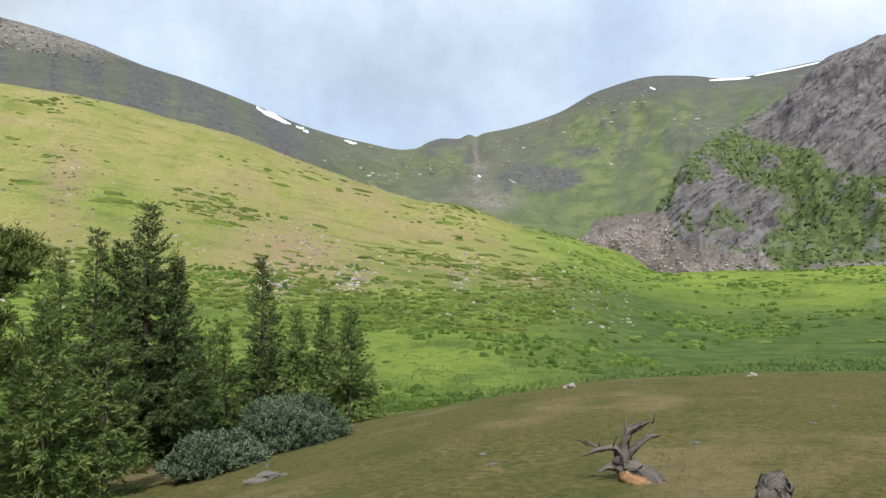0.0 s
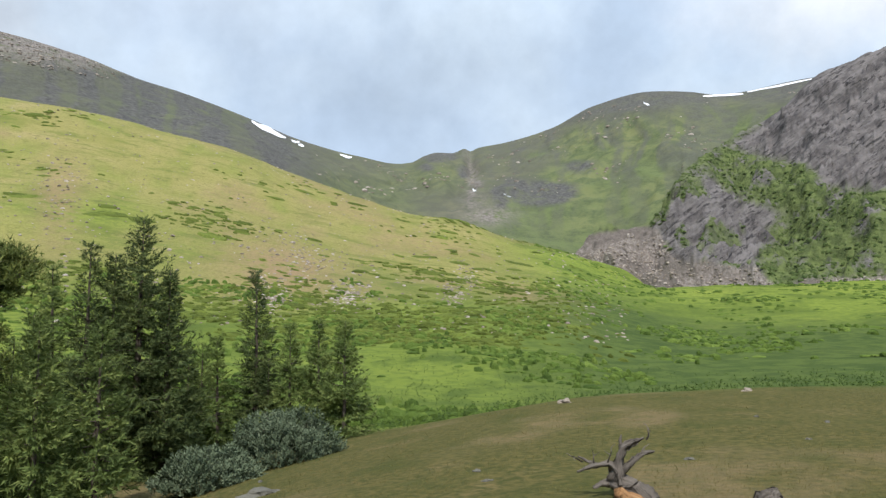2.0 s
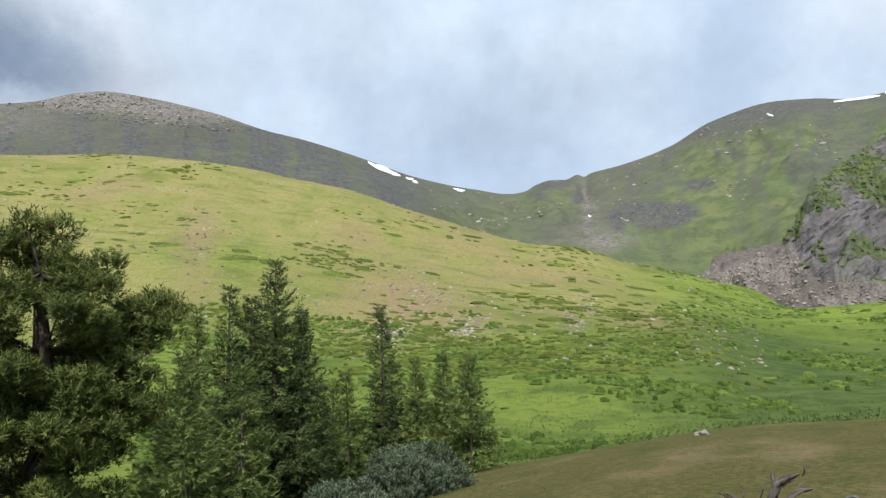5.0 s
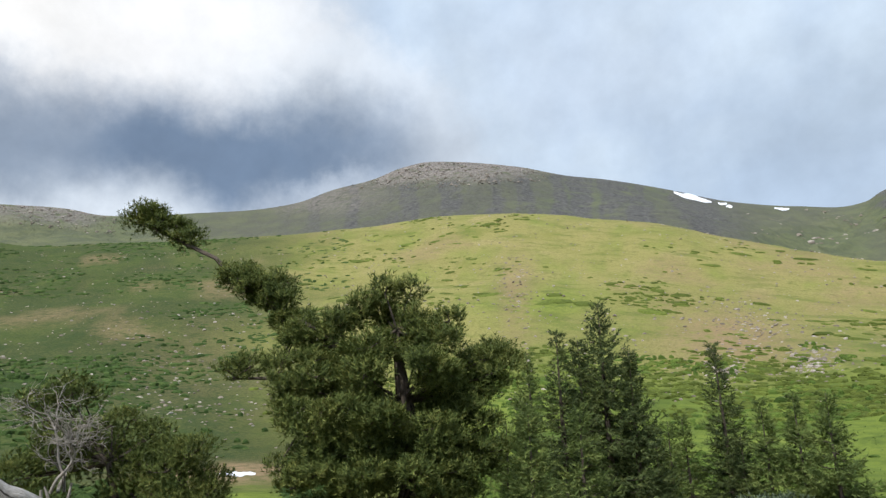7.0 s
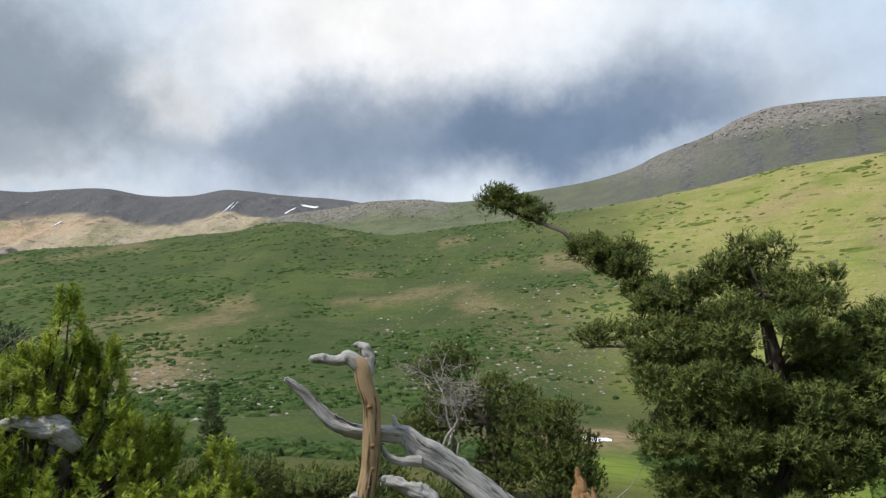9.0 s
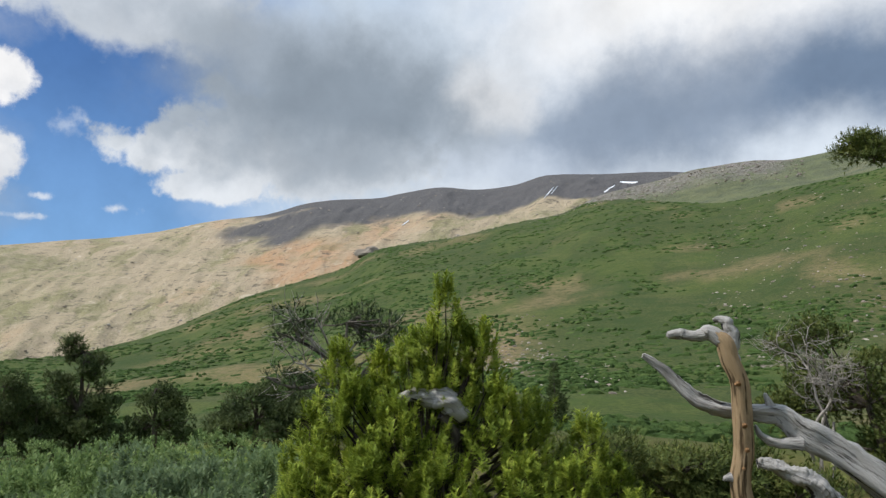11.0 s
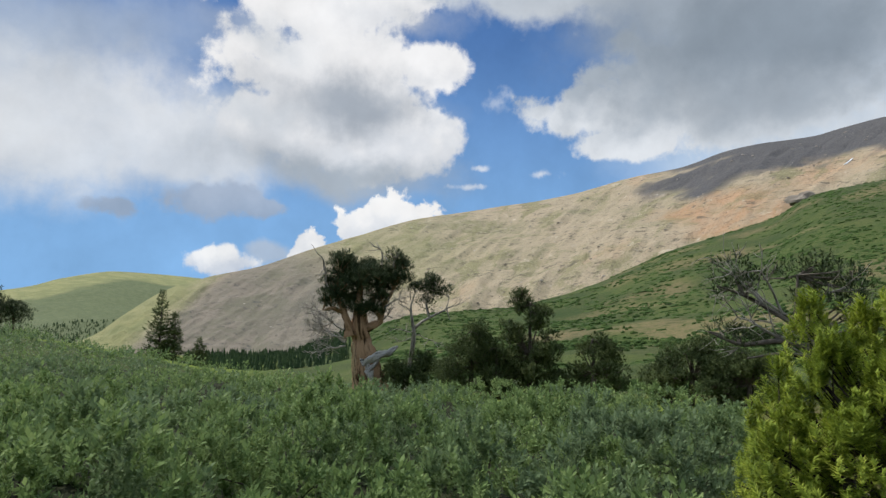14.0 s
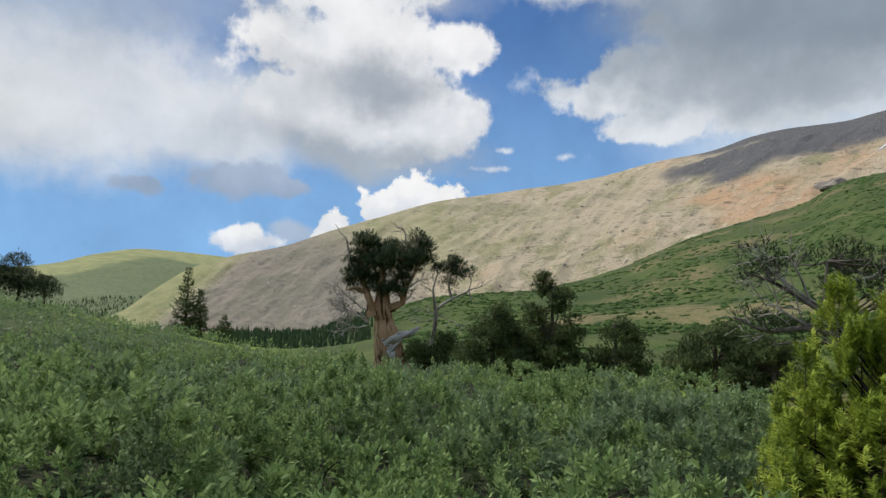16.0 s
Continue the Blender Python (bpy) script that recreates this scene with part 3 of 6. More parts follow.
    z = ((1 + 2 * t) * (1 - t) ** 2 * take(Z) + t * (1 - t) ** 2 * hh * take(m)
         + t * t * (3 - 2 * t) * np.take_along_axis(Z, i + 1, -1)[..., 0] + t * t * (t - 1) * hh * np.take_along_axis(m, i + 1, -1)[..., 0])
    x, y = -np.sin(np.radians(a)) * r, np.cos(np.radians(a)) * r
    z = z + (fractal(x / 2.2, y / 2.2, 4) - 0.5) * 0.12 * step(1, 6, r)
    z = z + (fractal(x / 14, y / 14, 5) - 0.5) * 1.5 * step(28, 70, r) * (1 - 0.6 * step(250, 330, r))
    return z + (fractal(x / 60, y / 60, 4) - 0.5) * 6.0 * step(90, 170, r) * (1 - step(0.7, 0.98, r / r4))


def ground_at(x, y):
    a = math.degrees(math.atan2(-x, y))
    return float(ground_z(a if a > -60 else a + 360, math.hypot(x, y)))


def land_masks(a, r, x, y):
    wav = fractal(x / 30, y / 30, 5)
    hill = step(60, 105, r + 40 * (wav - 0.5)) * (1 - step(42, 64, a + 16 * (wav - 0.5)))
    # olive slope: plant colour with cloud shade painted in
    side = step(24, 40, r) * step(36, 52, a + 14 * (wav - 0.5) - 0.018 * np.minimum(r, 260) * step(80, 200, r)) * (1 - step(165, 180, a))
    floor = step(20, 30, r) * (1 - step(85, 125, r + 60 * (wav - 0.5))) * (1 - step(28, 48, a))
    right = step(20, 30, r) * (1 - step(-14, -4, a - (r - 100) * 0.03)) * (1 - step(330, 380, r))
    lush = step(0.50, 0.66, fractal(x / 9, y / 9, 5)) * 0.42 * step(60, 90, r) * (1 - step(42, 54, a))
    lush = np.maximum(lush, spot(a, r, 27, 150, 5, 16))
    strip = step(0.50, 0.58, fractal(x / 18 + 3, y / 18, 4)) * 0.12 * side
    green = np.maximum.reduce([floor, right, spot(a, r, 50, 32, 8, 10),  lush, strip, step(2.0, 3.0, r) * step(96, 104, a) * (1 - step(165, 175, a)) * (1 - step(24, 34, r) * (1 - step(132, 142, a)))])
    dirt = np.maximum.reduce([spot(a, r, 12.5, 128, 4.5, 22), 0.8 * spot(a, r, 28.5, 165, 1.6, 40), spot(a, r, 51.5, 50, 5.5, 7) * 1.6,
                              0.8 * spot(a, r, 84, 115, 3, 30), 0.2 * spot(a, r, 54, 130, 5, 30), 0.5 * step(0.6, 0.7, fractal(x / 26 + 9, y / 26, 4)) * step(80, 120, r) * step(-14, -6, a),
                              0.45 * spot(a, r, 6, 120, 2.5, 12), 0.4 * step(0.58, 0.7, fractal(x / 3 + 2, y / 3, 4)) * (1 - step(18, 24, r)) * (1 - step(25, 40, a))])
    # leaf litter under the willows, darkened to paint the shade between bushes
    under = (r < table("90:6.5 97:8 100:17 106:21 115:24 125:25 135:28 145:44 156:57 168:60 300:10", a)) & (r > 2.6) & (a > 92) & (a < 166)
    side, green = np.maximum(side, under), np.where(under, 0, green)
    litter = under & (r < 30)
    # cloud shadow on the valley floor under the crag, painted as darker green
    wet = 1.0 * step(20, 26, r) * (1 - step(105, 185, r + 80 * (wav - 0.5))) * (0.25 + 0.65 * step(0, -16, a)) * (1 - step(24, 34, a))
    return hill, side, np.clip(green, 0, 1), np.clip(dirt, 0, 1), wet, litter * 1.0


A = np.concatenate([np.arange(-60, -42, 2.0), np.arange(-42, 164, 0.4), np.arange(164, 300, 3.0)])
S = np.linspace(0, 1, 210)
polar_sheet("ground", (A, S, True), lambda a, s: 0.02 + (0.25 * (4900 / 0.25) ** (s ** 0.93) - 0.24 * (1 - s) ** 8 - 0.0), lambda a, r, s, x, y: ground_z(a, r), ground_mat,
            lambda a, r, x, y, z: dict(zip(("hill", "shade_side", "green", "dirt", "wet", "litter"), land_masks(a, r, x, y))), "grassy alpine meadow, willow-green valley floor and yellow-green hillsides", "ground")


def mountain_shape(foot_r, foot_e, crest_r, crest_e, rough, power=1.0, big=120.0, sharp=False):
    def rad_of(a, s):
        f, c = table(foot_r, a), table(crest_r, a)
        return np.where(s < 0.85, f + (c - f) * s / 0.85, c * (1 + (s - 0.85) / 0.15 * 0.5))

    def height_of(a, r, s, x, y):
        f, c = table(foot_r, a), table(crest_r, a)
        zf, zc = up(table(foot_e, a), f), up(table(crest_e, a), c)
        t = np.clip((r - f) / (c - f), 0, 1)
        z = zf + (zc - zf) * t ** power
        z = np.where(r > c, zc - (r - c) * 0.55, z)
        fade = step(0, 0.1, t) * (0.12 + 0.88 * (1 - step(0.80, 0.99, t)))
        n = ridged(x / big, y / big, 6) if sharp else fractal(x / big, y / big, 6)
        return z + (n - 0.55) * rough * fade
    return rad_of, height_of


HEAD = dict(foot_r="-48:420 -20:430 -8:480 2:470 12:330 35:380 52:400 66:420 80:520", foot_e="-48:4 -14:4.2 -9:6.2 -2:7.8 6:9 16:12 34:14 52:12.5 66:11 80:9",
            crest_r="-48:800 -17:850 2:900 12:780 35:600 50:640 66:660 80:600",
            crest_e="-48:17 -33:17 -29:17.45 -23.3:17.1 -20:17.7 -17:18.0 -13:17.3 -9.6:15.8 -5.6:14.8 -3.4:14.45 -2.8:14.2 -2.3:14.42 -1.3:14.08 0.0:14.12 1.1:13.85 2.1:13.35 3.2:13.22 6.6:13.85 11.2:14.95 15.7:16.5 20:17.8 23.7:18.6 27.8:19.7 31.6:20.3 35:20.5 37.5:20.1 40:19.2 43.2:18.4 46.3:17.3 49.5:16.7 54:16.25 60.9:15.6 63.8:15.9 67.5:15.75 70.4:15.2 75:14.4 80:11.5")
head_r, head_base = mountain_shape(rough=26.0, **HEAD)


def head_z(a, r, s, x, y):
    # gullies and ribs running down the headwall
    z = head_base(a, r, s, x, y)
    k = step(0.05, 0.25, s) * (1 - step(0.70, 0.84, s)) * (1 - 0.75 * step(2, 14, a))
    w = fractal(x / 90, y / 90, 4)
    g = np.exp(-((a + 3.2 + 4 * (w - 0.5)) / 0.55) ** 2) * step(0.2, 0.4, s)
    return z + k * (ridged(a / 3.4 + 3.0 * w + 0.8 * s, s * 2.4, 4) - 0.55) * 16 - 7 * g * (1 - step(0.66, 0.80, s))


def head_el(a, r, z):
    return np.degrees(np.arctan2(z - EYE, r))


def head_masks(a, r, x, y, z):
    e = head_el(a, r, z)
    w = fractal(x / 60, y / 60, 5) - 0.5
    rib = step(0.46, 0.60, fractal(a / 1.1 + 1.5 * w, e / 6.0 + 3, 4))
    rock = np.maximum.reduce([step(18.3, 19.3, e + 1.2 * w) * step(22, 27, a) * (1 - step(43, 48, a)), 0.55 * step(16.0, 17.6, e + 1.5 * w) * step(36, 44, a) * (1 - step(52, 60, a)),
                              step(0.3, 0.7, spot(a, r, 64, 655, 4, 20)), 0.8 * step(60, 63, a) * step(-1.6, -0.4, e - table(HEAD["crest_e"], a) + 1.5 * w), 0.95 * spot(a + 2 * w, e, -2.9, 11.4, 0.45, 2.6), spot(a + 2 * w, e, -4.4, 8.9, 2.2, 0.75), 0.5 * spot(a + 3 * w, e, -3.2, 10.0, 1.2, 0.9)])
    crag_patch = np.maximum.reduce([spot(a + 3 * w, e, -0.2, 13.7, 1.9, 0.45), spot(a + 2 * w, e, 0.9, 12.95, 0.9, 0.35), spot(a + 2 * w, e, -2.2, 12.5, 0.6, 0.6), spot(a + 4 * w, e, -8.2, 10.6, 2.6, 1.1),
                                    0.8 * spot(a + 4 * w, e, -5.4, 10.6, 1.1, 1.6), 0.6 * spot(a + 4 * w, e, -11.5, 12.6, 2.4, 0.9)])
    slate = np.maximum.reduce([0.75 * step(8, 14, a) * (1 - step(40, 52, a)) * (1 - step(18.4, 19.4, e)) * (0.5 + rib), step(0.30, 0.62, crag_patch + 0.5 * w),
                               0.8 * step(15.6, 17.0, e + 1.8 * w) * (1 - step(0, 5, a)), 0.45 * rib * (1 - step(-4, 2, a)) * step(10, 13, e)])
    green = np.maximum.reduce([step(-3.5, -7, a + 1.2 * (e - 10) + 6 * w) * (1 - step(14.8, 16.8, e + 1.5 * w)) * (0.55 + 0.45 * (1 - rib)), 0.7 * spot(a, e, 0.3, 12.2, 3, 1.2),
                               0.55 * step(0, 4, a) * (1 - step(11, 13.4, e)) * (1 - step(16, 24, a)), 0.45 * step(50, 60, a), 0.9 * (1 - step(7, 9.4, e)), 0.6 * spot(a, e, 21, 16.3, 5, 1.0)])
    return {"rock": rock, "slate": slate, "green": green}


polar_sheet("mountain", (np.arange(-48, 80.1, 0.19), rows_to_crest(92), False), head_r, head_z, mountain_mat, head_masks, "broad grey-green alpine mountain with a rocky rounded summit and saddle", "mountain")

CRAG = dict(foot_r="-60:222 -20:225 -16:248 -12:278 -10.5:286", foot_e="-60:0.4 -26:0.4 -19.7:0.8 -16:2.0 -12.6:3.6 -10.5:3.0",
            crest_r="-60:420 -26:420 -21:350 -18:318 -12:312 -10.5:310",
            crest_e="-60:18 -40:19.5 -33.4:18.4 -31.3:18.0 -29.1:17.4 -26.8:15.5 -23.1:13.8 -21:12.7 -19.4:11.4 -18.4:9.4 -17.3:8.0 -15:7.2 -12.6:6.7 -10.5:5.2")
crag_r, crag_z = mountain_shape(rough=30.0, big=26.0, sharp=True, power=1.15, **CRAG)


def crag_bed(x, y, z):
    """Distance through the slanting beds, wavy."""
    return z * 0.80 - 0.50 * x + 0.30 * y + 9 * fractal(x / 34, y / 34, 4)


def cliff_foot(a):
    """Elevation of the foot of the upper cliff."""
    return table("-60:8.6 -34:9.0 -30.6:9.4 -29.2:10.4 -28:11.5 -25.6:12.2 -24:12.9 -22.5:13.3 -20:13", a)


def crag_z2(a, r, s, x, y):
    z = crag_z(a, r, s, x, y)
    e = head_el(a, r, z)
    cliff = step(-0.3, 0.5, e - cliff_foot(a) + 0.8 * (fractal(x / 12, y / 12, 3) - 0.5)) * step(-23, -25.5, a)
    knob = step(-16.8, -18.6, a) * (1 - step(-24.6, -27.5, a)) * step(4.0, 5.2, e) * (1 - step(9.0, 11.5, e))
    # slanting beds of rock broken into ledges, blocky rock on the knob below
    bed = crag_bed(x, y, z)
    saw = (bed / 7.5) % 1.0
    ledge = np.minimum(saw / 0.78, (1 - saw) / 0.22)
    saw2 = (bed / 2.9 + 0.3) % 1.0
    ledge2 = np.minimum(saw2 / 0.7, (1 - saw2) / 0.3)
    keep = 1 - step(0.80, 0.86, s) * 0.85
    blocks = ridged(x / 8, y / 8, 4) - 0.5 + 0.5 * (ridged(x / 2.7 + 4, y / 2.7, 3) - 0.5)
    z = z + cliff * ((ledge - 0.5) * 5.5 + (ledge2 - 0.5) * 2.0 + (ridged(x / 13, y / 13, 4) - 0.5) * 3.0) * keep
    return z + knob * blocks * 8.0 * keep + (1 - cliff) * (1 - knob) * step(-17, -20, a) * (fractal(x / 6, y / 6, 4) - 0.5) * 3.0 * keep


def crag_green(a, r, x, y, z):
    e = head_el(a, r, z)
    w = 2.0 * (fractal(x / 16, y / 16, 5) - 0.5)
    left = table("2:-24.9 5:-25.0 6.5:-25.8 7.8:-27.2 8.6:-26.4 9.3:-24.2 10.5:-22.3 12:-20.8 14:-20 20:-20", e)
    band = step(0.25, -0.45, e + 0.7 * w - cliff_foot(a)) * step(0.6, -0.6, a - left + 1.4 * w)
    low = 0.8 * step(0.50, 0.62, fractal(x / 9 + 5, y / 9, 4)) * step(-17.2, -18.5, a) * (1 - step(-0.5, 0.4, e - cliff_foot(a)))
    flank = 0.9 * step(-0.8, 0.1, e - table("-60:30 -29:17.3 -26.8:15.3 -23.1:13.6 -19:10.4 -18:8.3 -10:6", a) + w) * step(-26, -23.5, a)
    return np.clip(np.maximum.reduce([band, low, flank]), 0, 1)


def crag_scree(a, r, x, y, z):
    e = head_el(a, r, z)
    n = 0.9 * (fractal(x / 9, y / 9, 4) - 0.5)
    top = table("-60:3.1 -31:3.1 -28:2.9 -26:2.8 -25.2:3.3 -24.3:4.2 -22:4.3 -19.5:4.7 -18.4:5.6 -17.5:7.3 -16.6:7.7 -12.6:7.2 -10:6.8", a)
    return step(0.2, -0.2, e + n - top)


polar_sheet("crag", (np.concatenate([np.arange(-60, -42, 0.5), np.arange(-42, -10.4, 0.11)]), rows_to_crest(165), False), crag_r, crag_z2, cliff_mat,
            lambda a, r, x, y, z: {"green": crag_green(a, r, x, y, z), "scree": crag_scree(a, r, x, y, z)}, "steep purple-grey rock crag with slanting beds, brush and a scree fan", "cliff")

RIDGE = dict(foot_r="58:700 95:700 120:800 135:900 152:1000", foot_e="58:5 80:5 95:0 110:-3 120:-4 128:-4.5 140:-5 152:-5",
             crest_r="58:1500 95:1500 120:1600 135:1500 152:1300",
             crest_e="58:12 64:14.3 68:15.5 71:15.85 76:16.1 79:16.25 82.5:15.5 85.3:15.3 88.2:15.55 91.5:15.1 93.5:14.7 97:14.5 99:14.25 102.7:13.15 106.5:12.5 111.5:11.25 116:10.45 121:9.65 124.3:9.0 129:7.5 132.5:6.3 136:4.9 140:3.8 143.2:2.6 146:0.6 148:-1.0 152:-2.4")
ridge_r, ridge_base = mountain_shape(rough=34.0, big=210.0, sharp=True, **RIDGE)


def ridge_z(a, r, s, x, y):
    """Ribs and gullies slanting down the long ridge."""
    k = step(0.04, 0.2, s) * (1 - step(0.74, 0.85, s))
    fall = a + 14.0 * s + 3.0 * (fractal(x / 240, y / 240, 4) - 0.5)
    return ridge_base(a, r, s, x, y) + k * ((ridged(fall / 2.6, s * 2.2, 4) - 0.55) * 9 + (fractal(fall / 0.7 + 3, s * 14.0, 4) - 0.5) * 9)



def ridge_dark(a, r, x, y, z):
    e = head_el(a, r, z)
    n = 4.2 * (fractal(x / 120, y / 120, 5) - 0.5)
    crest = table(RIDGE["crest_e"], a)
    # cloud shade painted in as a ragged cap below the crest
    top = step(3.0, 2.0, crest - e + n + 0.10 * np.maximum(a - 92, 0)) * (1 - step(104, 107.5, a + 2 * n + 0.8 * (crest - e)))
    # mask of painted cloud shade at the left end, not of loose rock
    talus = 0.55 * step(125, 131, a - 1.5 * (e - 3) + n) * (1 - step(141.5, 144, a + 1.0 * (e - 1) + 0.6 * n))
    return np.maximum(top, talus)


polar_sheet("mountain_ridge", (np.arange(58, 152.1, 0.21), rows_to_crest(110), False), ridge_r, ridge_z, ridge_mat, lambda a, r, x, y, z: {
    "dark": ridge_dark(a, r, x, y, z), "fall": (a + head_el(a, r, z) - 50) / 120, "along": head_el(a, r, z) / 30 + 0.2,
    "rust": step(0.35, 0.75, spot(a + 0.9 * (head_el(a, r, z) - 9) + 6 * (fractal(x / 90, y / 90, 4) - 0.5), head_el(a, r, z), 100, 9.5, 5.5, 2.4)),
    "green": np.maximum(0.9 * step(141.5, 144, a + 1.0 * (head_el(a, r, z) - 1)), 0.45 * spot(a, head_el(a, r, z), 126, 6.5, 7, 2.2))}, "long bare tan mountain ridge with pale scree slopes", "mountain")

FAR = dict(foot_r="132:1700 178:1700", foot_e="132:-2 178:-2", crest_r="132:2800 178:2900", crest_e="132:2.5 139:3.5 143:3.75 146.5:3.85 150:3.2 152.4:2.4 156:1.8 165:1.2 178:1.5")
far_r, far_z = mountain_shape(rough=60.0, big=500.0, **FAR)
polar_sheet("far_hill", (np.arange(132, 178.1, 0.4), rows_to_crest(60), False), far_r, far_z, ridge_mat,
            lambda a, r, x, y, z: {"green": 1.0 + 0 * a, "dark": 0 * a,
                "forest": 0.92 * step(0.55, 1.0, table(FAR["crest_e"], a) - head_el(a, r, z) + 1.2 * (fractal(x / 160, y / 160, 5) - 0.5)) * step(141, 143, a)}, "distant smooth yellow-green hill", "hill")


# ---- tools for plants and wood ----
def unit(v):
    return v / (np.linalg.norm(v, axis=-1, keepdims=True) + 1e-9)


def tube(geo, pts, radii, sides=8, knob=0.0, seed=0, close=True):
    """A round, uneven limb through pts."""
    pts = np.asarray(pts, float)
    rng = np.random.default_rng(seed)
    n = len(pts)
    if n < 7 and n > 2:
        t0, t1 = np.linspace(0, 1, n), np.linspace(0, 1, 4 * n - 3)
        pts = np.stack([smooth_table(t0, pts[:, c] + 1e-7 * np.arange(n), t1) for c in range(3)], -1)
        radii = np.interp(t1, t0, radii)
        n = len(pts)
    radii = np.asarray(radii, float)
    if sides >= 10:
        t0, t1 = np.linspace(0, 1, n), np.linspace(0, 1, 5 * n)
        pts = np.stack([smooth_table(t0, pts[:, c] + 1e-7 * np.arange(n), t1) for c in range(3)], -1)
        radii, n = np.interp(t1, t0, radii), 5 * n
        pts = pts + (np.stack([vnoise(t1 * 9 + seed, c * 7.7) for c in range(3)], -1) - 0.5) * radii[:, None] * 0.5
    tang = unit(np.gradient(pts, axis=0))
    ref = np.array([0.31, 0.87, 0.12]) if abs(tang[0][2]) > 0.7 else np.array([0.1, 0.05, 1.0])
    s = unit(np.cross(tang, ref))
    b = np.cross(tang, s)
    th = np.linspace(0, 2 * np.pi, sides, endpoint=False)
    rr = radii[:, None] * (1 + (0.35 if sides >= 10 else 1.0) * knob * (rng.random((n, sides)) - 0.5) + knob * 0.9 * np.sin(th * 3 + rng.random() * 6 + np.arange(n)[:, None] * 0.25) * 0.35)
    if sides >= 10:
        th2 = th[None, :] + 0.9 * np.linspace(0, 1, n)[:, None]
        rr = rr * (0.82 + 0.36 * vnoise(np.cos(th2) * 2.2 + 5 + seed, np.sin(th2) * 2.2 + 5, np.linspace(0, 5, n)[:, None]))
    v = pts[:, None] + rr[..., None] * (np.cos(th)[None, :, None] * s[:, None] + np.sin(th)[None, :, None] * b[:, None])
    i, j = np.meshgrid(np.arange(n - 1), np.arange(sides), indexing="ij")
    f = np.stack([i * sides + j, i * sides + (j + 1) % sides, (i + 1) * sides + (j + 1) % sides, (i + 1) * sides + j], -1).reshape(-1, 4)
    run = np.concatenate([[0], np.cumsum(np.linalg.norm(np.diff(pts, axis=0), axis=1))])[:, None] + 0 * th[None]
    grain = np.stack([np.cos(th)[None] * radii[:, None] + seed, np.sin(th)[None] * radii[:, None], run * 0.10], -1)
    geo.add(v, f, grain)
    if close:
        k = np.arange(sides)
        for row, tip in ((0, pts[0]), (n - 1, pts[-1] + tang[-1] * radii[-1] * 0.7)):
            geo.add(np.vstack([v[row], tip]), np.stack([k, (k + 1) % sides, np.full(sides, sides)], -1), np.vstack([grain[row], grain[row].mean(0)]))
    return geo


def scatter(geo, tv, tf, pos, axis, size, rng, flat=0.0):
    """Copies of a small template (its own axis is z) at pos along axis."""
    k = len(pos)
    if not k:
        return geo
    z = unit(np.asarray(axis, float))
    h = unit(rng.normal(size=(k, 3)))
    if flat:
        h = unit(h * (1 - flat) + np.array([0, 0, 1.0]) * flat)
    x = unit(np.cross(h, z))
    y = np.cross(z, x)
    v = pos[:, None] + size[:, None, None] * (tv[None, :, 0:1] * x[:, None] + tv[None, :, 1:2] * y[:, None] + tv[None, :, 2:3] * z[:, None])
    f = (tf[None] + (np.arange(k) * len(tv))[:, None, None]).reshape(-1, tf.shape[1])
    return geo.add(v, f)


def brush(needles, spread, width, rng, start=0.0, lift=0.55):
    """A shoot of unit length: thin needles all round a stem, pointing forward."""
    t = np.sort(start + (1 - start) * rng.random(needles))
    th = rng.random(needles) * 2 * np.pi
    out = np.stack([np.cos(th), np.sin(th), np.zeros(needles)], -1)
    root = np.stack([np.zeros(needles), np.zeros(needles), t * 0.9], -1)
    reach = spread * (1 - 0.45 * t[:, None] ** 3) * (0.8 + 0.4 * rng.random((needles, 1)))
    tip = root + out * reach + np.array([0, 0, 1.0]) * reach * lift * (1 + t[:, None])
    side = np.stack([-np.sin(th), np.cos(th), np.zeros(needles)], -1) * width
    v = np.stack([root - side, root + side, tip], 1).reshape(-1, 3)
    return v, np.arange(needles * 3).reshape(-1, 3)


def leafy_shoot(leaves, long, wide, rng):
    """An upright twig of unit length with pointed leaves."""
    V, F = [], []
    for i in range(leaves):
        t = 0.15 + 0.85 * (i + rng.random() * 0.6) / leaves
        th = i * 2.4 + rng.random()
        o = np.array([math.cos(th), math.sin(th), 0])
        s = np.array([-math.sin(th), math.cos(th), 0])
        lift = 0.7 + 0.9 * t
        d = o + np.array([0, 0, lift])
        d /= np.linalg.norm(d)
        L = long * (0.75 + 0.5 * rng.random())
        p = np.array([0, 0, t * 0.85])
        k = len(V) * 1
        V += [p, p + d * L * 0.5 + s * wide, p + d * L, p + d * L * 0.5 - s * wide]
        F.append([k, k + 1, k + 2, k + 3])
    return np.array(V), np.array(F)


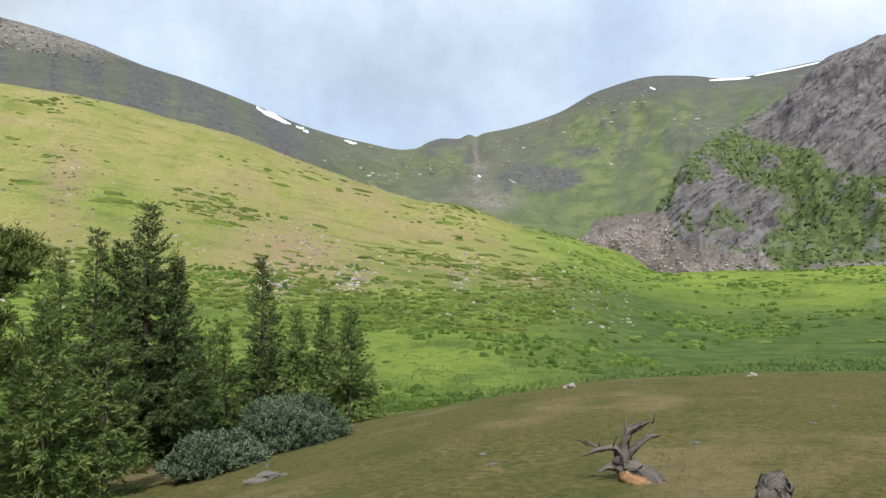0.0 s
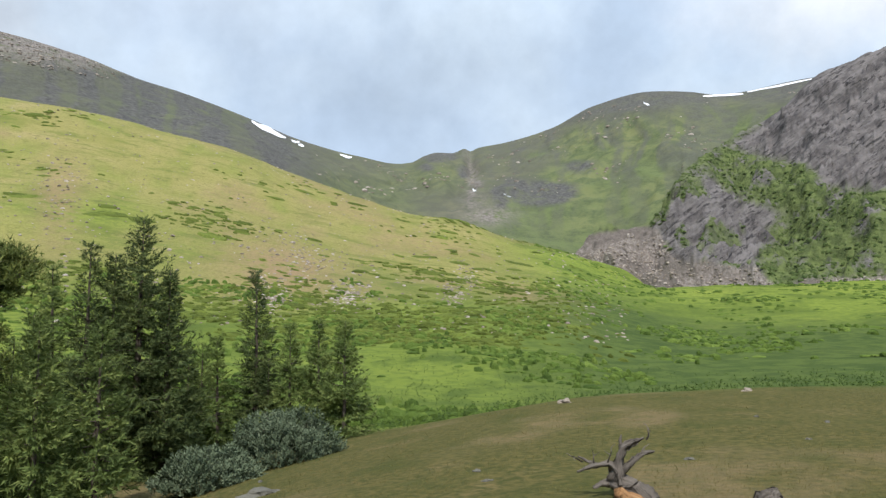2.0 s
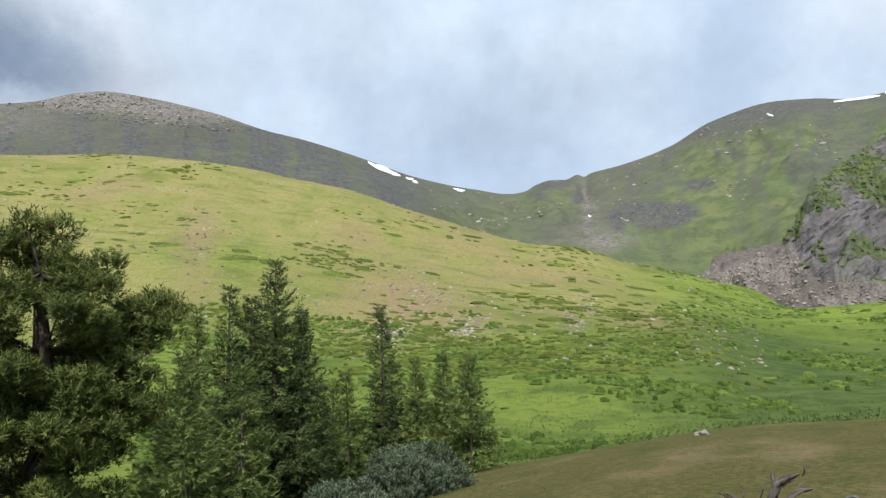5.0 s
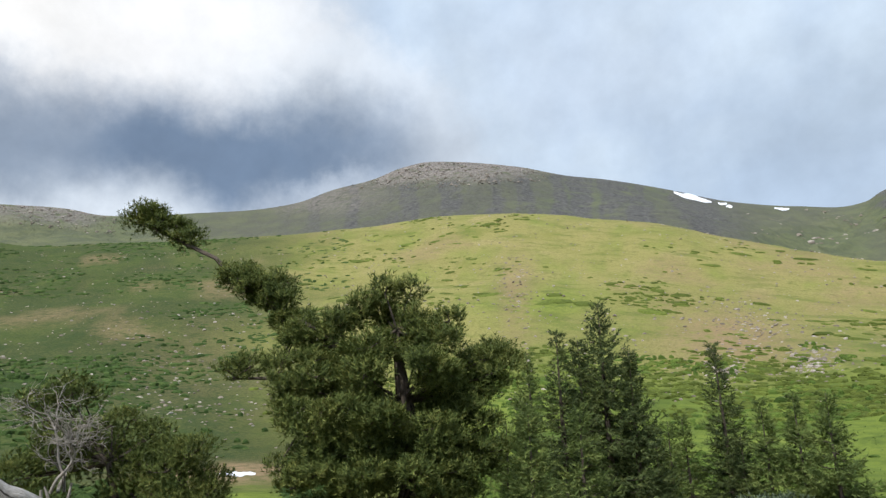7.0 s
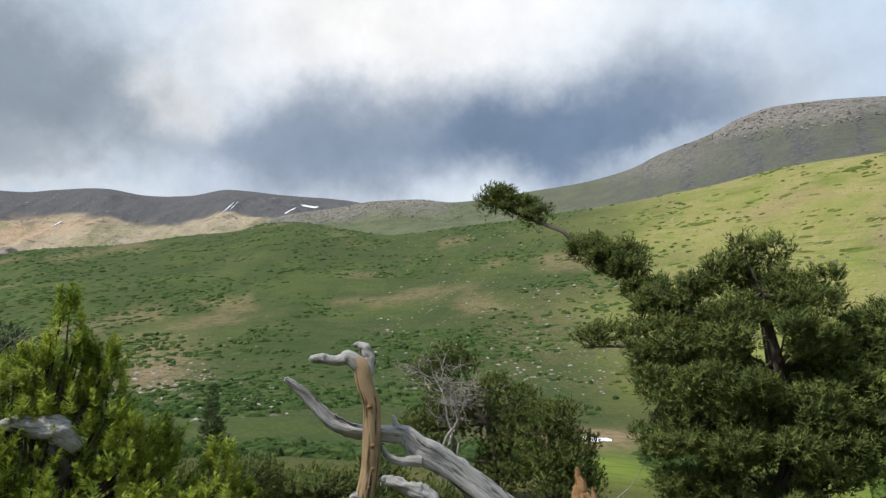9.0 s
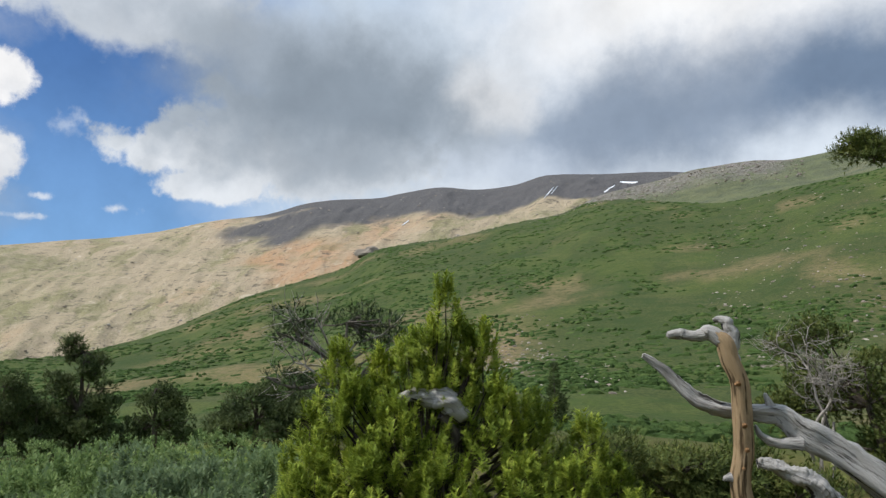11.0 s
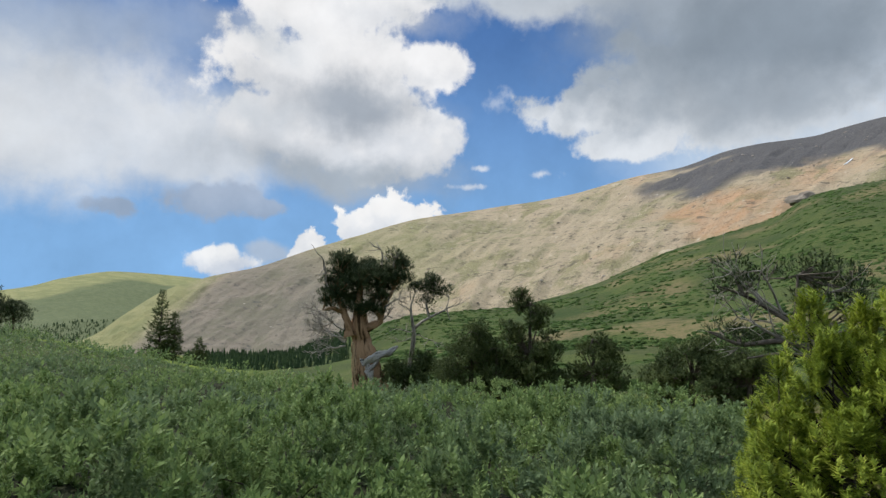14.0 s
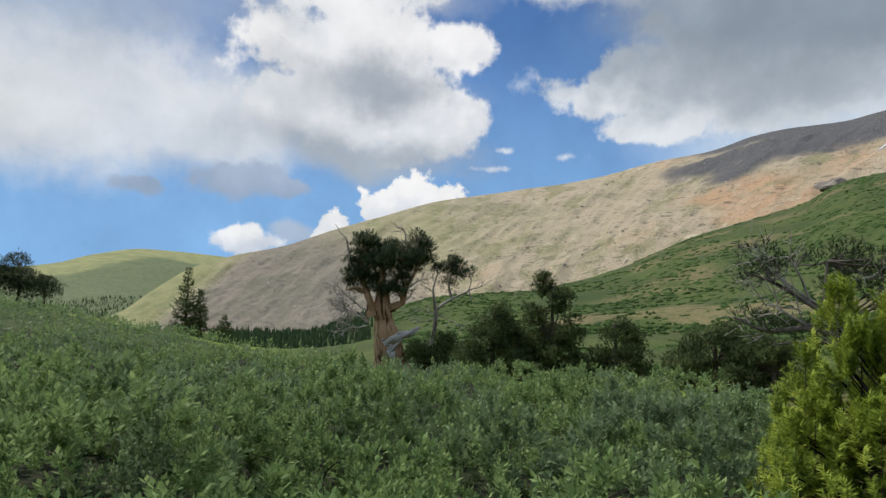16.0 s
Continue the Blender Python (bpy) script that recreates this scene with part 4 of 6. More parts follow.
def conifer(name, seed, height, radius, base, label, bare=0.04, mat=None, droop=0.35, group=""):
    """A spruce: tapered trunk and whorls of drooping sprays."""
    rng = np.random.default_rng(seed)
    ob = thing(name, base, label, "tree", group)
    lean = rng.normal(size=2) * 0.012 * height
    axis_at = lambda z: np.stack([lean[0] * (z / height) ** 2, lean[1] * (z / height) ** 2, z], -1)
    zs = np.linspace(-0.25, height * 0.985, 12)
    tr = Geo()
    tube(tr, axis_at(zs), np.interp(zs, [0, height], [0.021 * height, 0.005]), 7, 0.15, seed)
    part("trunk", tr, bark_mat, ob, "rough grey-brown trunk", True)
    P, D, Z = [], [], []
    z = bare * height
    limbs = Geo()
    while z < height * 0.985:
        q = z / height
        env = radius * (1 - q) ** 0.92 * 1.22 * (0.65 + 0.4 * min(1, q / 0.10 + 0.3)) * (0.78 + 0.40 * rng.random())
        for _ in range(rng.integers(8, 13)):
            th = rng.random() * 2 * np.pi
            zb = z + 0.05 * rng.normal()
            L = max(0.09, env * (0.70 + 0.42 * rng.random()))
            o, side = np.array([math.cos(th), math.sin(th), 0]), np.array([-math.sin(th), math.cos(th), 0])
            sl = 0.45 * q - droop * (1 - q) + 0.10 * rng.normal()
            n = max(2, int(L / 0.070))
            t = 0.06 + 0.94 * (np.arange(n) + rng.random(n)) / n
            k = rng.normal(size=n) * 0.16 * L * np.sin(np.pi * np.clip(t, 0.15, 0.85))
            p = axis_at(np.full(n, zb)) + o * (t * L)[:, None] + side * k[:, None] + np.array([0, 0, 1.0]) * (sl * t * L + 0.26 * L * t ** 3 - 0.3 * np.abs(k))[:, None]
            d = o + side * (np.sign(k) * 0.7)[:, None] + np.array([0, 0, 1.0]) * (sl + 0.55 * t[:, None] ** 2) + rng.normal(size=p.shape) * 0.28
            P.append(p)
            D.append(d)
            Z.append(np.full(n, 0.14 + 0.10 * (1 - q)) * (0.7 + 0.6 * rng.random(n)))
            if rng.random() < 0.35 and q < 0.7:
                tube(limbs, [axis_at(z), p[n // 2], p[-1]], [0.014, 0.009, 0.004], 4, 0, 1, False)
        z += (0.15 + 0.09 * (1 - q) + 0.05 * rng.random()) * (0.7 + 0.3 * height / 6)
    tv, tf = brush(11, 0.37, 0.058, rng, lift=0.7)
    cr = Geo()
    scatter(cr, tv, tf, np.concatenate(P), np.concatenate(D), np.concatenate(Z) * 1.26, rng)
    part("crown", cr, mat or spruce_mat, ob)
    if limbs.count:
        tagged(part("branchwork", limbs, bark_mat, ob), kind="stuff")
    return ob


def clump_shoots(centre, rad, count, rng, up_bias=0.5):
    """Shoots over the outside of an uneven clump, and some inside it."""
    d = unit(rng.normal(size=(count, 3)))
    d[:, 2] = np.abs(d[:, 2]) * np.where(rng.random(count) < 0.75, 1, -1)
    k = 0.45 + 0.6 * rng.random(count) ** 0.5
    bump = 0.55 + 0.95 * vnoise(d[:, 0] * 2.9 + centre[0] * 3 + 20, d[:, 1] * 2.9 + centre[1] * 3 + 20, d[:, 2] * 2.9 + centre[2] + 9)
    p = np.asarray(centre) + d * np.asarray(rad) * (k * bump)[:, None]
    return p, d * 0.8 + np.array([0, 0, up_bias + 0.3]) + rng.normal(size=d.shape) * 0.25


def pine(name, seed, base, label, clumps, stems, mat, shoot=0.17, density=330, needles=15, twigs=None, bark=None, stem_label="grey-brown trunk and limbs", cat="tree", group="", sides=8, knob=0.25, lobes=0, lobe_size=0.36):
    """A pine of clumps (x, y, z, rx, rz) in its own frame, on stems (list of (points, radii))."""
    rng = np.random.default_rng(seed)
    ob = thing(name, base, label, cat, group)
    for i, (pts, rad) in enumerate(stems):
        part("trunk" if i == 0 else "limb", tube(Geo(), pts, rad, sides, knob, seed + i), bark or bark_mat, ob, stem_label if i == 0 else "", True)
    if lobes:
        # each large clump breaks up into tufted lobes with gaps between them
        whole, clumps = clumps, []
        for x, y, z, rx, rz in whole:
            if rx < 0.4:
                clumps.append((x, y, z, rx, rz))
                continue
            for _ in range(lobes):
                d = unit(rng.normal(size=3)) * (0.45 + 0.35 * rng.random()) * (0.36 / lobe_size) ** 0.6
                s = lobe_size + 0.2 * rng.random()
                clumps.append((x + d[0] * rx, y + d[1] * rx, z + d[2] * rz, rx * s, max(rz, 0.7 * rx) * s * 0.85))
    P, D = [], []
    limbs = Geo()
    joints = np.concatenate([np.asarray(s[0], float) for s in stems])
    for c in clumps:
        x, y, z, rx, rz = c
        n = int(density * rx * (rx + rz) * 0.5 * 2) + 12
        p, d = clump_shoots((x, y, z), (rx, rx, rz), n, rng)
        P.append(p)
        D.append(d)
        j = joints[np.argmin(np.linalg.norm(joints - np.array([x, y, z - rz]), axis=1))]
        tube(limbs, [j, (j + np.array([x, y, z])) / 2 + rng.normal(size=3) * 0.06 * rx + np.array([0, 0, -0.08 * rx]), [x, y, z]], [0.05 * rx + 0.012, 0.035 * rx + 0.01, 0.012], 5, 0.2, seed, False)
        for _ in range(int(4 * rx) + 1):
            e = p[rng.integers(len(p))]
            tube(limbs, [[x, y, z], (np.array([x, y, z]) + e) / 2 + rng.normal(size=3) * 0.03, e], [0.016, 0.010, 0.004], 4, 0, 1, False)
    P, D = np.concatenate(P), np.concatenate(D)
    tv, tf = brush(max(7, int(0.72 * needles)), 0.44, 0.058, rng, lift=0.55)
    cr = Geo()
    scatter(cr, tv, tf, P, D, shoot * (0.7 + 0.6 * rng.random(len(P))), rng)
    part("crown", cr, mat, ob)
    tagged(part("branchwork", limbs, bark or bark_mat, ob), kind="stuff")
    return ob


def twiggy(geo, start, way, length, radius, depth, rng, bend=0.5, split=3):
    """Bare branching wood."""
    n = 5
    pts = [np.asarray(start, float)]
    d = unit(np.asarray(way, float))
    for _ in range(n - 1):
        d = unit(d + rng.normal(size=3) * bend * 0.35)
        pts.append(pts[-1] + d * length / (n - 1))
    tube(geo, pts, np.linspace(radius, radius * 0.5, n), 6 if radius > 0.02 else 4, 0.25, int(rng.integers(1e6)), False)
    if depth > 0:
        for k in range(split):
            at = pts[rng.integers(2, n)]
            twiggy(geo, at, d + rng.normal(size=3) * 0.75 + np.array([0, 0, 0.15]), length * (0.45 + 0.3 * rng.random()), radius * 0.5, depth - 1, rng, bend, split)
    return geo


def at(x, y, turn=0.0, lift=0.0, z=None, size=1.0):
    m = pose(x, y, (ground_at(x, y) if z is None else z) + lift, 0, 0, turn)
    return m @ Matrix.Scale(size, 4)


# ---- the spruces in the hollow ----
SPRUCES = [  # x, y, top height, half width, seed, words
    (-7.18, 17.44, 4.46, 1.78, 11, "tall dense dark green spruce, largest of the clump"),
    (-7.75, 17.30, 3.55, 0.60, 12, "narrow dark green spruce close beside the largest one"),
    (-6.55, 17.60, 3.15, 0.85, 13, "broad dark green spruce leaning against its taller neighbour"),
    (-8.00, 16.62, 3.68, 0.64, 14, "slim dark spruce with a pointed top"),
    (-9.53, 18.08, 3.37, 0.62, 15, "slim sparse spruce at the edge of the clump"),
    (-6.37, 11.83, 1.70, 0.62, 16, "bushy young green spruce in front of the clump"),
    (-5.75, 12.55, 1.75, 0.55, 17, "light green young spruce in front of the clump"),
    (-7.35, 13.60, 2.00, 0.55, 26, "bushy spruce beside the large pine"),
    (-5.22, 20.84, 3.30, 0.74, 18, "slender spruce with gaps between its branches"),
    (-4.10, 20.07, 1.67, 0.64, 19, "short thin spruce with a bare lower trunk"),
    (-3.42, 20.71, 1.82, 0.66, 20, "short thin spruce with a bare lower trunk"),
    (-2.58, 19.83, 1.88, 0.72, 21, "short spruce at the end of the row"),
    (-6.21, 20.56, 1.38, 0.52, 22, "small spruce in the shade of the clump"),
    (-6.96, 21.37, 1.29, 0.50, 23, "small spruce in the shade of the clump"),
    (-7.33, 21.24, 0.97, 0.55, 24, "small spruce in the shade of the clump"),
    (-4.75, 20.30, 0.90, 0.55, 25, "low spruce between two taller ones"),
    (-8.60, 14.80, 1.55, 0.55, 27, "bushy dark spruce under the large pine"),
]
for x, y, top, rad, seed, words in SPRUCES:
    zb = ground_at(x, y)
    conifer("spruce", seed, top - zb, rad, at(x, y), words, bare=0.22 if "bare" in words else 0.04, mat=fresh_spruce_mat if seed in (15, 16, 17, 19, 20, 21, 22, 23, 26, 27) else None, group="spruces in the hollow")
conifer("spruce_sapling", 31, 3.4, 0.62, at(-39.79, 7.30), "small lone spruce on the far side of the hollow")
conifer("spruce", 32, 3.95, 0.85, at(-27.29, -36.37), "dark pointed spruce at the edge of the willows", group="spruces beyond the willows")
conifer("spruce", 33, 2.85, 0.60, at(-27.94, -35.88), "shorter dark spruce standing against a taller one", group="spruces beyond the willows")
conifer("spruce", 34, 1.75, 0.62, at(-29.07, -34.97), "low broad spruce beside two taller ones", group="spruces beyond the willows")

# ---- the large leaning pine ----
bx, by = -8.53, 10.70
bz = ground_at(bx, by)
ex = lambda z: z - bz
pine("leaning_pine", 41, at(bx, by, 38.7), "large dense dark green pine with a long leaning limb", [
    (0.05, 0, ex(3.55), 0.80, 0.62), (-0.50, 0.1, ex(3.15), 0.75, 0.60), (0.90, 0.1, ex(3.05), 0.80, 0.60), (1.70, 0.2, ex(2.50), 0.62, 0.45),
    (2.15, 0.1, ex(2.55), 0.36, 0.34), (0.15, -0.4, ex(2.45), 1.05, 0.70), (-1.25, 0, ex(2.45), 0.72, 0.50), (-0.95, -0.5, ex(1.45), 0.90, 0.65),
    (-1.55, -0.2, ex(1.65), 0.52, 0.45), (0.05, -0.7, ex(0.65), 0.95, 0.60), (1.15, 0.1, ex(1.95), 0.70, 0.42), (-1.35, -0.4, ex(0.45), 0.75, 0.55),
    (1.15, 0.2, ex(0.55), 0.75, 0.60), (0.55, -0.75, ex(1.35), 0.70, 0.55), (-0.35, -0.85, ex(1.9), 0.70, 0.50), (0.75, -0.5, ex(2.35), 0.60, 0.45), (1.65, 0.0, ex(1.75), 0.55, 0.40), (0.6, -0.6, ex(-0.1), 0.8, 0.5), (-1.9, -0.1, ex(2.15), 0.45, 0.40), (-0.3, -0.3, ex(-0.3), 1.0, 0.5), (0.35, 0.2, ex(4.0), 0.30, 0.28), (-0.1, 0.1, ex(4.05), 0.26, 0.26), (-0.55, 0, ex(3.75), 0.26, 0.3),
    (-0.9, -0.6, ex(0.8), 0.85, 0.6), (0.75, -0.5, ex(0.85), 0.85, 0.6), (-1.55, -0.3, ex(1.0), 0.62, 0.5), (1.5, 0.1, ex(1.1), 0.6, 0.5), (-1.0, -0.4, ex(0.0), 0.8, 0.5),
    # low limb
    (-2.10, 0.5, ex(2.75), 0.36, 0.22), (-2.75, 0.8, ex(2.80), 0.34, 0.20), (-3.15, 1.0, ex(2.72), 0.28, 0.16),
    # leaning limb
    (-1.60, 0.6, ex(3.35), 0.55, 0.48), (-1.25, 0.4, ex(3.0), 0.55, 0.5), (-1.95, 0.75, ex(3.55), 0.42, 0.34), (-2.75, 1.3, ex(4.3), 0.42, 0.30), (-2.3, 1.0, ex(4.15), 0.42, 0.34), (-3.3, 1.7, ex(4.62), 0.28, 0.22), (-4.6, 2.4, ex(5.75), 0.28, 0.2), (-2.15, 0.9, ex(3.95), 0.40, 0.30), (-2.45, 1.2, ex(4.45), 0.48, 0.34), (-3.05, 1.5, ex(4.72), 0.40, 0.28),
    (-3.45, 1.8, ex(4.85), 0.20, 0.18), (-4.35, 2.3, ex(5.78), 0.26, 0.20), (-4.85, 2.5, ex(6.10), 0.40, 0.24), (-5.30, 2.7, ex(6.30), 0.42, 0.26), (-5.75, 2.9, ex(6.38), 0.34, 0.24), (-5.60, 2.8, ex(6.62), 0.22, 0.16),
], [
    ([(0.1, 0, -0.3), (0.15, 0, 0.8), (0.45, 0.05, 1.8), (0.2, 0, 2.9), (0.1, 0, 4.2)], [0.34, 0.28, 0.22, 0.16, 0.05]),
    ([(0.2, 0, 2.4), (-0.9, 0.3, 3.9), (-2.2, 1.0, ex(3.9)), (-3.3, 1.7, ex(4.75)), (-3.75, 1.95, ex(5.25)), (-4.4, 2.3, ex(5.62)), (-5.3, 2.7, ex(6.15)), (-5.8, 2.9, ex(6.35))],
     [0.12, 0.10, 0.08, 0.06, 0.05, 0.042, 0.028, 0.012]),
    ([(0.1, 0, 1.9), (-1.2, 0.2, ex(2.3)), (-2.2, 0.6, ex(2.55)), (-3.1, 1.0, ex(2.6))], [0.08, 0.06, 0.04, 0.015]),
], pine_mat, shoot=0.16, density=950, needles=14, lobes=8, lobe_size=0.26)

# ---- dead shrub and the dark bush behind it ----
dx, dy = -12.75, 6.88
dz = ground_at(dx, dy)
rng = np.random.default_rng(51)
ob = thing("dead_shrub", at(dx, dy, 61.8), "bare dead shrub with pale twisting branches", "shrub")
g = Geo()
stems = ((-0.30, 0.85, 0.98), (0.28, 0.9, 1.05), (0.02, 0.4, 0.8))
for i, (u, v, L) in enumerate(stems):
    g1 = Geo()
    twiggy(g1, (0.03 * i, 0, -0.1), (u * 0.35, 0.05, 1.0), 0.75 - dz + 0.25, 0.045, 0, rng)
    twiggy(g1, (u * 0.35, 0.03, 0.75 - dz), (u * 1.3, -0.1, v), L, 0.032, 3, rng, 0.9, 5)
    part("branch", g1, pale_twig, ob, "pale weathered branch", True)
for x, y, t, words, clumps in (
    (-13.05, 8.05, 58.9, "dark green pine bush with rusty dead tips", [(-0.9, 0.3, 2.3, 0.75, 0.70), (-0.4, 0.2, 1.5, 0.9, 0.8), (-1.2, 0.2, 1.3, 0.7, 0.7), (0.2, 0.3, 2.0, 0.6, 0.5), (0.0, 0, 0.7, 1.0, 0.7), (-0.8, 0.4, 2.75, 0.35, 0.4)]),
    (-12.20, 8.95, 54.5, "dark green rounded pine bush", [(-0.1, 0, 1.55, 0.66, 0.55), (0.25, 0, 1.0, 0.60, 0.52), (-0.6, 0, 1.5, 0.8, 0.7), (0.55, 0, 0.45, 0.42, 0.42), (-0.1, -0.3, 0.55, 0.85, 0.62)]),
):
    h = ground_at(x, y)
    pine("pine_bush", int(t * 10), at(x, y, t), words, clumps, [([(0, 0, -0.2), (0.05, 0, 0.7), (-0.1, 0, 1.5)], [0.12, 0.09, 0.05])], pine_mat, 0.15, 700, 14, lobes=6, cat="bush")

# ---- low pine scrub near the dead tree ----
for x, y, t, s, words in ((-8.6, 2.9, 70, 0.86, "low sprawling pine scrub below the dead tree"), (-8.9, 1.9, 76, 0.92, "low sprawling pine scrub beside the young pine"), (-8.3, 3.7, 65, 0.68, "low brownish pine scrub below the dead tree")):
    pine("pine_scrub", int(x * -100), at(x, y, t), words, [(0, 0, s * 0.9, 0.65, 0.42), (0.5, 0, s * 0.7, 0.5, 0.35), (-0.5, 0.1, s * 0.75, 0.5, 0.4), (0.1, -0.3, s * 0.4, 0.6, 0.4)],
         [([(0, 0, -0.1), (0.05, 0, s * 0.5), (0, 0, s)], [0.06, 0.05, 0.03])], pine_mat, 0.12, 1000, 14, lobes=5, cat="bush")

# ---- the dead tree ----
sx, sy = -6.60, 2.70
sz = ground_at(sx, sy)
q = lambda x, y, d=0.0: ((x - 955) / 188.0, d, 2.17 - (y - 580) / 200.0 - sz)
ob = thing("dead_tree", at(sx, sy, 67.2), "forked dead tree of bleached grey and tan barkless wood", "dead tree")
part("trunk", tube(Geo(), [q(950, 1030), q(955, 960), q(957, 882), q(962, 800), q(964, 720), q(962, 670), q(950, 625), q(932, 602)],
                   [0.12, 0.10, 0.088, 0.082, 0.078, 0.075, 0.078, 0.062], 12, 0.16, 3), tan_wood, ob, "smooth tan barkless trunk with knots", True)
part("bent_top", tube(Geo(), [q(948, 618, 0.0), q(925, 601), q(900, 604, -0.02), q(880, 601, -0.03), q(862, 604, -0.04)], [0.075, 0.062, 0.046, 0.048, 0.032], 10, 0.2, 4), grey_wood, ob, "grey top bent sideways", True)
part("stub", tube(Geo(), [q(958, 650, 0.02), q(960, 610, 0.02), q(955, 583, 0.02), q(935, 576, 0.01)], [0.060, 0.060, 0.046, 0.020], 10, 0.25, 5), grey_wood, ob, "grey splintered stub", True)
part("stub", tube(Geo(), [q(955, 850, 0), q(938, 845, -0.05), q(930, 848, -0.07)], [0.05, 0.035, 0.02], 8, 0.3, 6), grey_wood, ob, "", True)
limb = part("forked_limb", tube(Geo(), [q(1290, 990, 0.35), q(1200, 893, 0.30), q(1110, 812, 0.25), q(1060, 772, 0.22), q(1015, 742, 0.2), q(950, 738, 0.18), q(905, 724, 0.16), q(872, 690, 0.14), q(848, 662, 0.12), q(816, 636, 0.1)],
            [0.17, 0.142, 0.118, 0.112, 0.080, 0.056, 0.066, 0.052, 0.044, 0.026], 18, 0.75, 7), grey_wood, ob, "thick bleached grey limb with cracked grain", True)
part("stub", tube(Geo(), [q(1025, 755, 0.18), q(1010, 728, 0.16), q(1003, 708, 0.15)], [0.06, 0.035, 0.018], 8, 0.35, 8), grey_wood, limb, "", True)
part("stub", tube(Geo(), [q(1050, 792, 0.10), q(1010, 788, 0.06), q(990, 775, 0.05), q(984, 760, 0.05)], [0.05, 0.040, 0.028, 0.014], 8, 0.35, 9), grey_wood, limb, "", True)
part("side_limb", tube(Geo(), [q(1110, 960, 0.0), q(1085, 895, -0.02), q(1062, 850, -0.03), q(1025, 832, -0.04), q(985, 818, -0.04)], [0.12, 0.10, 0.078, 0.062, 0.04], 14, 0.75, 10), grey_wood, ob, "curved grey limb with a cracked end", True)
for k, (x0, y0) in enumerate(((962, 690), (966, 760), (958, 830), (966, 800))):
    part("knot", tube(Geo(), [q(x0, y0, -0.04), q(x0 + 2, y0 - 1, -0.075), q(x0 + 3, y0 - 2, -0.088)], [0.030, 0.020, 0.012], 7, 0.3, 20 + k), red_wood, ob, "", True)

# ---- broken reddish stub beside it ----
rng = np.random.default_rng(61)
ux, uy = -5.87, 4.58
uz = ground_at(ux, uy)
ob = thing("broken_stump", at(ux, uy, 50.7), "splintered reddish stump, broken off low", "stump")
g = Geo()
tube(g, [(0, 0, -0.1), (0.01, 0, 0.45 - uz), (-0.02, 0, 0.80 - uz), (-0.05, 0, 1.02 - uz)], [0.15, 0.12, 0.075, 0.012], 11, 0.5, 11)
part("trunk", g, red_wood, ob, "", True)
part("splinter", tube(Geo(), [(0.09, 0, 0.3 - uz), (0.10, 0, 0.66 - uz), (0.08, 0, 0.84 - uz)], [0.06, 0.045, 0.008], 8, 0.5, 12), red_wood, ob, "", True)
tw = Geo()
for k in range(3):
    twiggy(tw, (0.22, 0, -0.05), (0.25 + 0.1 * k, 0, 1), 0.72 - uz, 0.012, 1, rng, 0.6, 2)
tagged(part("twigs", tw, pale_twig, ob), kind="stuff")

# ---- the young pine in front ----
yx, yy = -6.78, 0.05
yz = ground_at(yx, yy)
rng = np.random.default_rng(71)
ob = thing("young_pine", at(yx, yy, 87.0), "bushy young pine with bright yellow-green shoots", "tree")
# spires: sideways, away, top height, foot height, radius at foot
SPIRES = ((0.18, 0.05, 2.60, 1.30, 0.24), (0.02, 0.05, 2.20, 1.00, 0.36), (0.50, 0.0, 2.17, 0.95, 0.32), (-0.16, 0.1, 2.12, 1.00, 0.30), (0.30, 0.1, 2.25, 1.2, 0.34), (-0.78, 0.05, 2.04, 0.7, 0.30), (-0.42, 0.1, 1.95, 0.7, 0.34), (-0.60, -0.25, 1.70, 0.3, 0.46),
          (-1.00, -0.1, 1.48, 0.1, 0.34), (-0.25, -0.35, 1.55, 0.3, 0.44), (0.66, -0.15, 1.66, 0.2, 0.50), (0.95, 0.1, 1.55, 0.1, 0.48), (1.38, 0.05, 1.37, 0.0, 0.42), (0.15, -0.50, 1.12, 0.0, 0.62),
          (-0.45, -0.60, 1.15, 0.0, 0.58), (-0.88, -0.45, 1.15, 0.0, 0.40), (0.80, -0.55, 1.05, 0.0, 0.58), (1.20, -0.35, 1.00, 0.0, 0.50), (1.62, 0.0, 1.00, 0.0, 0.42), (-1.12, -0.1, 0.95, 0.0, 0.30), (0.35, 0.35, 1.75, 0.3, 0.5), (-0.4, 0.5, 1.7, 0.3, 0.5))
stem = Geo()
P, D, Z = [], [], []
